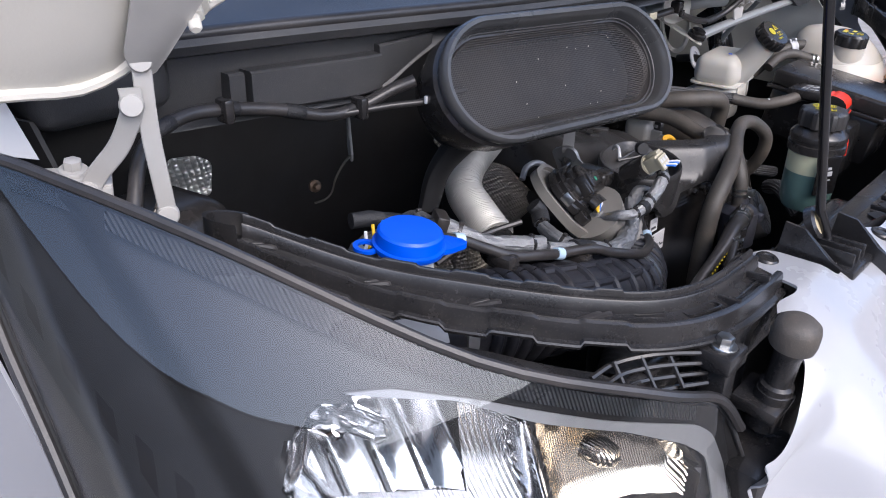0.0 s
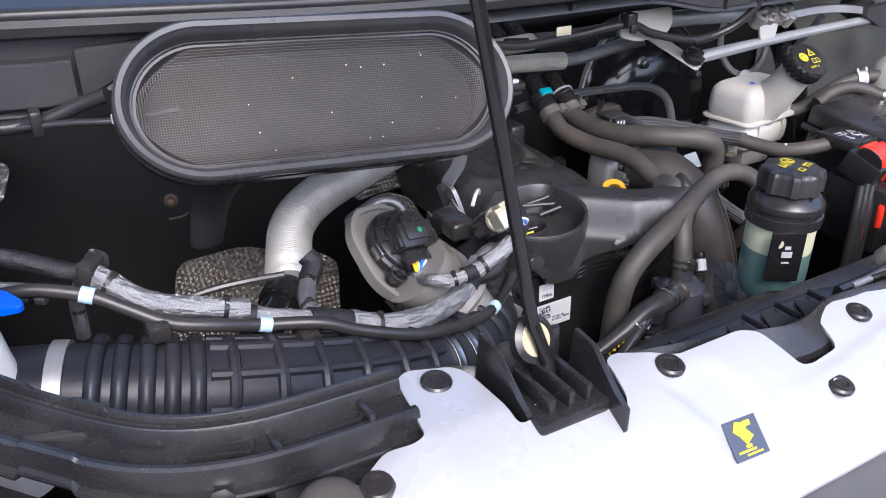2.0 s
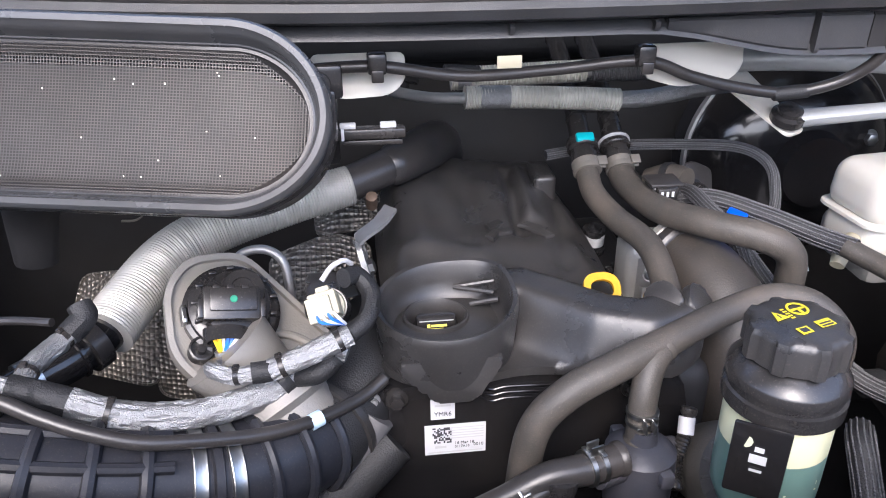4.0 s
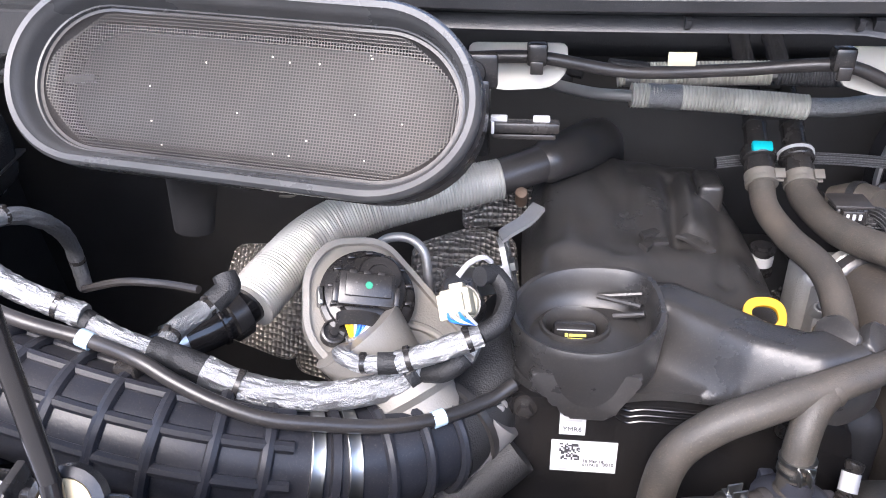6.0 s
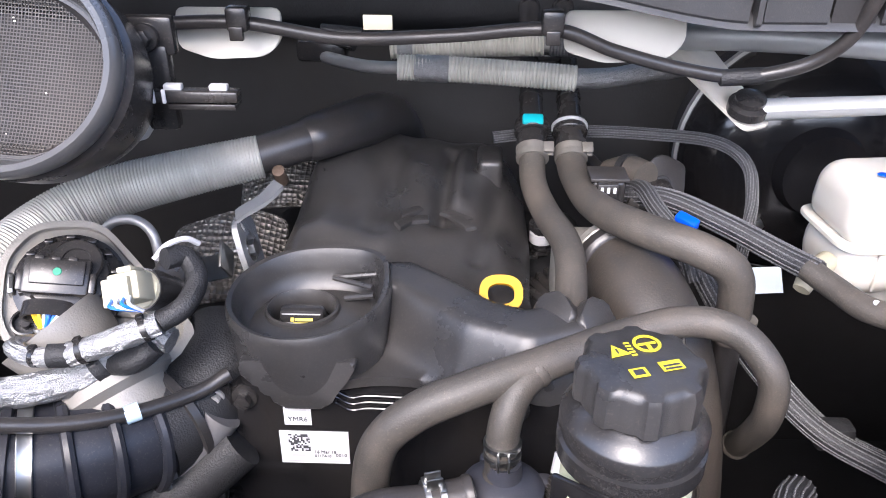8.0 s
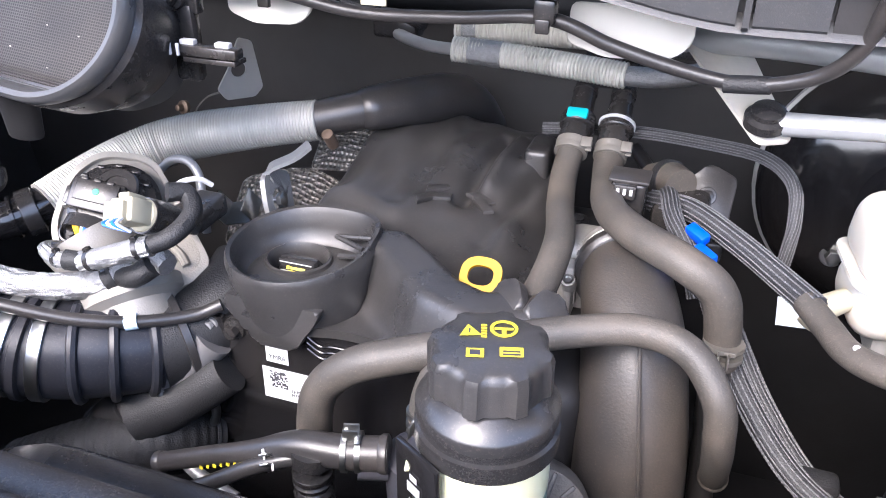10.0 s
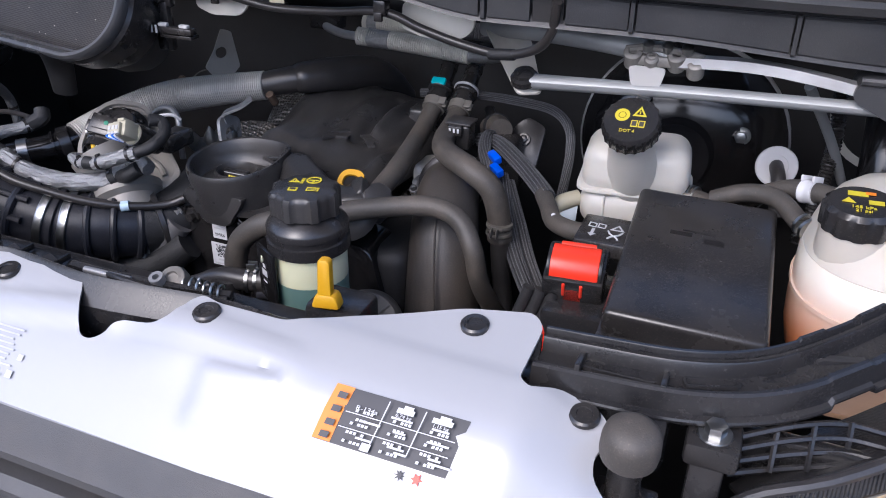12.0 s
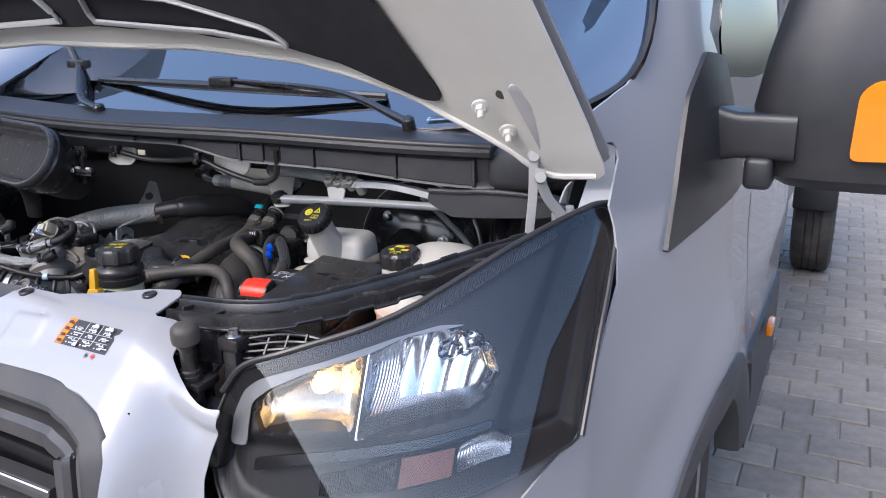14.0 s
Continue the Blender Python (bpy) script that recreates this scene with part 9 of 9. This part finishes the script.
bars([(0.006, 0.014, 0.008, 0.005)], f3 @ Matrix.Translation((0, 0, 0.0002)), M["orange"], kc, "cap_symbol")
part("cap_symbol", prism([(-0.017, -0.005), (-0.006, -0.005), (-0.0115, 0.004)], 0.0004, f3), M["symbol"], kc)
words("145 kPa", 0.0062, f3 @ Matrix.Translation((0.0, -0.0115, 0.0003)), M["symbol"], kc)
words("21 psi", 0.0055, f3 @ Matrix.Translation((0.0, -0.0175, 0.0003)), M["symbol"], kc)
single("tank_hose", tube([(0.575, 0.33, 1.090), (0.55, 0.36, 1.100), (0.52, 0.375, 1.095), (0.49, 0.38, 1.08)], 0.0095, 14, 8), M["dustyhose"], "dusty rubber hose to the coolant tank", "hose")
clamp((0.578, 0.328, 1.090), (0.6, -0.7, -0.1), 0.0098, 0.012, M["steel"], label="bright spring hose clamp with ears")
# white rings and dark strut on the inner wing
for c, ro, ri in (((0.673, 0.680, 1.097), 0.068, 0.058),):
    single("white_ring", ringplate(circle(ro, 32), circle(ri, 32), 0.006, frame_at(c, (0, -1, 0.25))), M["underbonnet"], "white ring round an opening in the bulkhead", "ring", "white rings")
single("strut_hose", tube([(0.66, 0.60, 1.14), (0.662, 0.57, 1.10), (0.665, 0.55, 1.04), (0.67, 0.54, 0.95)], 0.026, 20, 6), M["gloss"], "shiny black ribbed gaiter", "gaiter")
single("corrugated_lead", tube([(0.60, 0.55, 1.16), (0.605, 0.54, 1.10), (0.60, 0.53, 1.03), (0.59, 0.52, 0.98)], 0.008, 12, 8, ribs=0.0009, pitch=0.004), M["black"], "ribbed black plastic wiring sleeve", "cable")


# ---- braided looms ----
def braid(pts, r):
    t = thing("braided_loom", tuple(pts[0]), "grey-black braided wiring loom with pale tracer threads", "wiring loom", "braided looms")
    part("sleeve", tube(pts, r, 14, 10), M["braid"], t)
    rows = along(pts, 26)
    for k in range(14):
        a = 2 * math.pi * k / 14
        part("tracer", tube([tuple(q + (u * math.cos(a) + v * math.sin(a)) * r) for q, w, u, v in rows], r * 0.07, 5, 2, ribs=r * 0.03, pitch=0.0030), M["tracer"], t, "pale woven tracer thread")
    return t


braid([(0.070, 0.575, 1.085), (0.11, 0.580, 1.088), (0.165, 0.572, 1.094), (0.22, 0.550, 1.100), (0.275, 0.527, 1.102), (0.302, 0.510, 1.088), (0.309, 0.498, 1.060), (0.308, 0.490, 1.03), (0.305, 0.485, 1.00)], 0.0056)
braid([(0.200, 0.515, 1.060), (0.205, 0.480, 1.072), (0.212, 0.450, 1.066), (0.228, 0.425, 1.050), (0.240, 0.41, 1.02)], 0.0075)
braid([(0.190, 0.500, 1.058), (0.225, 0.470, 1.068), (0.265, 0.430, 1.064), (0.300, 0.390, 1.058), (0.318, 0.362, 1.058)], 0.0095)
braid([(0.238, 0.440, 1.04), (0.262, 0.40, 1.00), (0.290, 0.36, 0.965), (0.330, 0.32, 0.935), (0.38, 0.29, 0.92)], 0.009)
braid([(0.246, 0.445, 1.03), (0.275, 0.41, 0.99), (0.305, 0.37, 0.955), (0.345, 0.33, 0.925), (0.40, 0.30, 0.91)], 0.008)
braid([(0.30, 0.27, 0.92), (0.28, 0.24, 0.93), (0.27, 0.20, 0.90)], 0.012)
single("loom_hose", tube([(0.312, 0.368, 1.058), (0.325, 0.345, 1.054), (0.338, 0.318, 1.053), (0.360, 0.292, 1.060), (0.392, 0.275, 1.066), (0.42, 0.262, 1.06)], 0.0098, 14, 10), M["dustyhose"], "dusty rubber sleeve over a loom", "hose")
single("white_dot", lathe([(0.0028, 0), (0.0024, 0.0008), (0, 0.001)], frame_at((0.339, 0.312, 1.0625), (0, -0.3, 1)), 12), M["label"], "white paint dot on a rubber sleeve", "paint mark")
for k in range(2):
    single("blue_clip", box((0, 0, 0), (0.020, 0.010, 0.010), Matrix.Translation((0.232 + 0.008 * k, 0.431 - 0.014 * k, 1.066 - 0.010 * k)) @ Euler((0.3, 0.2, -0.7)).to_matrix().to_4x4(), 0.002), M["blue"], "bright blue plug catch", "catch", "blue catches")
single("wiring_tag", prism([(-0.014, -0.012), (0.014, -0.012), (0.014, 0.012), (-0.014, 0.012)], 0.0008, frame_at((0.320, 0.452, 0.997), (0.1, -0.8, 0.6), (1, 0.1, 0))), mat("pale_blue_label", (0.55, 0.62, 0.68), 0.5, var=0.04), "pale blue paper tag on a loom", "tag")
single("loom_tie", box((0.345, 0.325, 0.928), (0.03, 0.02, 0.024), None, 0.005), M["tape"], "black tie round braided looms", "tie")
single("dark_lead", tube([(0.16, 0.615, 1.06), (0.18, 0.58, 1.05), (0.185, 0.55, 1.04)], 0.007, 10, 6), M["rubber"], "dark connector lead behind the engine", "cable")
b = box((0.215, 0.505, 1.045), (0.05, 0.05, 0.04), None, 0.008)
box((0.235, 0.475, 1.03), (0.04, 0.03, 0.03), None, 0.004, bm=b)
single("engine_connector", b, M["black"], "black multi-plug on the engine side", "connector")

# grey stub and black elbow under the duct's end
el = thing("charge_elbow", (-0.20, 0.27, 0.90), "grey pipe stub clamped into a black rubber elbow", "pipe")
part("stub", tube([(-0.140, 0.285, 0.972), (-0.165, 0.272, 0.943), (-0.186, 0.262, 0.922)], 0.0185, 22, 5), mat("grey_pipe_plastic", (0.10, 0.10, 0.105), 0.45, var=0.15, bump=0.1, dust=0.3), el, "matt grey plastic stub")
part("clamp_band", lathe([(0.019, -0.005), (0.0204, -0.005), (0.0204, 0.005), (0.019, 0.005)], frame_at((-0.180, 0.265, 0.928), (-0.65, -0.32, -0.68)), 26), M["grey_steel"], el)
part("clamp_screw", lathe([(0.0035, -0.008), (0.0035, 0.008), (0, 0.008)], frame_at((-0.176, 0.245, 0.936), (0.5, 0.2, -0.8)), 10), M["steel"], el)
part("elbow", tube([(-0.180, 0.265, 0.930), (-0.204, 0.256, 0.905), (-0.232, 0.250, 0.880), (-0.245, 0.250, 0.845), (-0.235, 0.255, 0.80)], [0.020, 0.022, 0.025, 0.026, 0.026], 24, 7), M["rubber"], el, "black rubber elbow")
for k, (c, d) in enumerate((((-0.210, 0.2545, 0.900), (-0.7, -0.2, -0.68)), ((-0.238, 0.250, 0.872), (-0.5, 0, -0.85)))):
    part("elbow_ring", lathe([(0.0225 + 0.003 * k, -0.002), (0.0245 + 0.003 * k, -0.001), (0.0245 + 0.003 * k, 0.001), (0.0225 + 0.003 * k, 0.002)], frame_at(c, d), 26), M["rubber"], el)
# fan shroud behind the radiator
fsh = thing("fan_shroud", (-0.05, 0.09, 0.80), "dusty black plastic fan shroud", "shroud")
rows = []
for x in np.linspace(-0.30, 0.20, 26):
    t = 1.030 - 1.3 * max(abs(x + 0.035) - 0.075, 0) ** 1.4
    rows.append([V(x, 0.060, t - 0.16), V(x, 0.062, t - 0.006), V(x, 0.068, t), V(x, 0.092, t + 0.001), V(x, 0.099, t - 0.004), V(x, 0.102, t - 0.012), V(x, 0.104, t - 0.16)])
part("rim", loft(rows), M["carrier"], fsh)
for x in (-0.12, -0.02, 0.07):
    part("rim_rib", box((x, 0.104, 0.975), (0.004, 0.008, 0.07), None, 0.0015), M["carrier"], fsh)
# ledge of the carrier with cut-outs
rows = []
for x in np.linspace(-0.262, 0.034, 24):
    e = 0.010 * smooth01(0.0, 0.034, x)
    zt = 1.083 - 0.0255 * x
    rows.append([V(x, -0.02, zt - 0.05), V(x, -0.018, zt - 0.006), V(x, 0.016 - e, zt), V(x, 0.021 - e, zt - 0.002), V(x, 0.024 - e, zt - 0.010), V(x, 0.030 - e, zt - 0.050)])
led = part("ledge", loft(rows), M["carrier"], car, "worn black ledge behind the white panel")
# cut-outs are thin near-black plates, their inner shade put into the colour
for x in (-0.20, -0.118, -0.078, -0.036):
    part("ledge_pocket", prism(rounded([(-0.013, -0.010), (0.013, -0.010), (0.011, 0.004), (-0.004, 0.010)], 0.002, 2), 0.0012, frame_at((x, 0.004, 1.0827 - 0.0255 * x), (0, -0.12, 1), (1, 0, 0))), M["dark"], led)
    part("ledge_rib", box((x + 0.017, 0.004, 1.086 - 0.0255 * x), (0.0025, 0.024, 0.006), None, 0.001), M["carrier"], led)
# pipe loop and ears at the timing cover's edge
part("flange_ear", prism(rounded([(-0.012, -0.010), (0.012, -0.012), (0.012, 0.012), (-0.010, 0.010)], 0.006, 3), 0.005, frame_at((-0.150, 0.292, 0.966), (0, -1, 0), (1, 0, 0)), 0.001), M["gloss"], tim)
part("flange_ear", prism(rounded([(-0.010, -0.008), (0.012, -0.010), (0.012, 0.010), (-0.008, 0.008)], 0.005, 3), 0.005, frame_at((-0.142, 0.292, 0.984), (0, -1, 0), (1, 0, 0)), 0.001), M["gloss"], tim)
for x, z in ((-0.152, 0.966), (-0.141, 0.985)):
    bolt((x, 0.287, z), (0, -1, 0), 0.004, M["grey_steel"], tim)
part("edge_pipe", tube([(-0.156, 0.284, 0.940), (-0.158, 0.282, 0.922), (-0.152, 0.280, 0.910), (-0.146, 0.280, 0.896), (-0.150, 0.280, 0.880), (-0.160, 0.282, 0.872)], 0.0042, 10, 6), M["steel"], tim, "bright steel pipe loop")

# latch spring and cables at the front
rel = thing("bonnet_latch", (0.09, 0.02, 1.06), "black bonnet latch gear with spring", "latch")
coil = [(0.104 + 0.0010 * k, 0.0165 + 0.0065 * math.cos(k * 0.9), 1.087 + 0.0065 * math.sin(k * 0.9)) for k in range(40)]
part("spring", tube(coil, 0.0011, 6, 3), M["steel"], rel, "bright coil spring")
part("lever", box((0.075, 0.0, 1.082), (0.05, 0.016, 0.008), Matrix.Identity(4), 0.002), M["black"], rel)
part("cable", tube([(0.02, 0.004, 1.088), (0.06, -0.004, 1.092), (0.11, 0.0, 1.088), (0.15, 0.012, 1.085)], 0.003, 8, 6), M["black"], rel)
part("eye", lathe([(0.006, 0), (0.006, 0.008), (0.003, 0.008), (0.003, 0)], frame_at((0.088, 0.006, 1.090), (0, -0.4, 1)), 14), M["grey_steel"], rel)
for y0, y1, z0 in ((0.001, 0.014, 1.089), (-0.008, 0.008, 1.083)):
    part("guide_bar", sweep([(0.0, y0, z0), (0.04, y0 + 0.001, z0 - 0.001), (0.09, y0 + 0.006, z0 - 0.002), (0.150, y1 + 0.004, z0 - 0.004)], [(-0.004, -0.006), (0.004, -0.006), (0.004, 0.003), (0.0, 0.005), (-0.004, 0.003)], 4), M["carrier"], rel)
part("pivot_casting", lathe([(0.012, -0.008), (0.0125, 0.0), (0.011, 0.004), (0.006, 0.005), (0.005, 0.003), (0, 0.003)], frame_at((0.096, 0.014, 1.090), (0.1, -0.6, 0.8)), 22), M["tarnish"], rel, "grimy cast pivot")
part("cable_sleeve", tube([(0.016, -0.001, 1.090), (0.045, -0.001, 1.0905), (0.064, 0.0, 1.090)], 0.0032, 10, 4), M["grey_steel"], rel)
part("rust_nipple", lathe([(0.0045, -0.004), (0.0045, 0.004), (0, 0.004)], frame_at((0.064, -0.004, 1.088), (1, 0, 0)), 12), M["brass"], rel)
part("crossbar", box((0.02, 0.040, 0.985), (0.34, 0.05, 0.05), None, 0.015, seg=3), M["carrier"], rel)
# lead along the left cowl
cl = thing("cowl_loom", (-0.63, 0.38, 1.21), "black taped loom with clips along the cowl", "wiring loom")
path = [(-0.81, 0.36, 1.19), (-0.775, 0.395, 1.235), (-0.73, 0.412, 1.248), (-0.688, 0.413, 1.246), (-0.635, 0.405, 1.236), (-0.59, 0.394, 1.223), (-0.554, 0.386, 1.225), (-0.52, 0.374, 1.238), (-0.50, 0.362, 1.246)]
part("sleeve", tube(path, 0.0062, 12, 8), M["rubber"], cl)
part("thin_lead", tube([(-0.575, 0.389, 1.222), (-0.53, 0.365, 1.226), (-0.497, 0.349, 1.227), (-0.45, 0.338, 1.232)], 0.0034, 10, 5), M["rubber"], cl)
for q, w, u, v in along(path, 12)[3:11:2]:
    part("tape_wrap", lathe([(0.0062, -0.010), (0.0069, -0.009), (0.0069, 0.009), (0.0062, 0.010)], frame_at(q, w), 14), M["tape"], cl)
part("white_tag", box((-0.497, 0.345, 1.230), (0.012, 0.004, 0.008), None, 0.001), M["label"], cl, "small white clip")
for p in ((-0.688, 0.409, 1.246), (-0.556, 0.382, 1.226)):
    single("cable_clip", box(p, (0.010, 0.018, 0.022), None, 0.003), M["black"], "black plastic cable clip on the cowl", "clip", "cowl clips")

# ---- paving ----
kerb = box((3.0, 9.2, 0.05), (9.0, 0.35, 0.13), None, 0.02)
single("kerb", kerb, M["kerb"], "pale concrete kerb at the yard's edge", "kerb", kind="structure")
pave = tagged(new("pavement"), "grey concrete block paving with open joints", "paving", kind="structure")
stone = bmesh.new()
box((0, 0, -0.03), (0.196, 0.160, 0.068), None, 0.006, bm=stone, seg=1)
stone_me = bpy.data.meshes.new("paver")
stone.to_mesh(stone_me)
stone.free()
stone_me.materials.append(M["paver"])
rng = random.Random(11)
rest_v, rest_f = [], []
sv = [tuple(v.co) for v in stone_me.vertices]
sf = [tuple(p.vertices) for p in stone_me.polygons]
count = 0
for j in range(90):
    y = 0.4 + 0.165 * j
    for i in range(34):
        x = -0.6 + 0.2 * i + (0.1 if j % 2 else 0.0)
        tip = (rng.uniform(-0.004, 0.003), rng.uniform(-0.012, 0.012), rng.uniform(-0.012, 0.012))
        if 1.05 < x < 2.35 and 1.6 < y < 8.0 and count < 300:
            ob = new("paver", stone_me)
            ob.parent = pave
            ob.location = (x, y, tip[0])
            ob.rotation_euler = (tip[1], tip[2], rng.uniform(-0.01, 0.01))
            count += 1
        else:
            k = len(rest_v)
            rest_v += [(x + a, y + b, c + tip[0] + tip[1] * b - tip[2] * a) for a, b, c in sv]
            rest_f += [tuple(k + q for q in f) for f in sf]
me = bpy.data.meshes.new("paving_field")
me.from_pydata(rest_v, [], rest_f)
me.materials.append(M["paver"])
ob = new("paving_field", me)
ob.parent = pave
tagged(ob, kind="stuff")
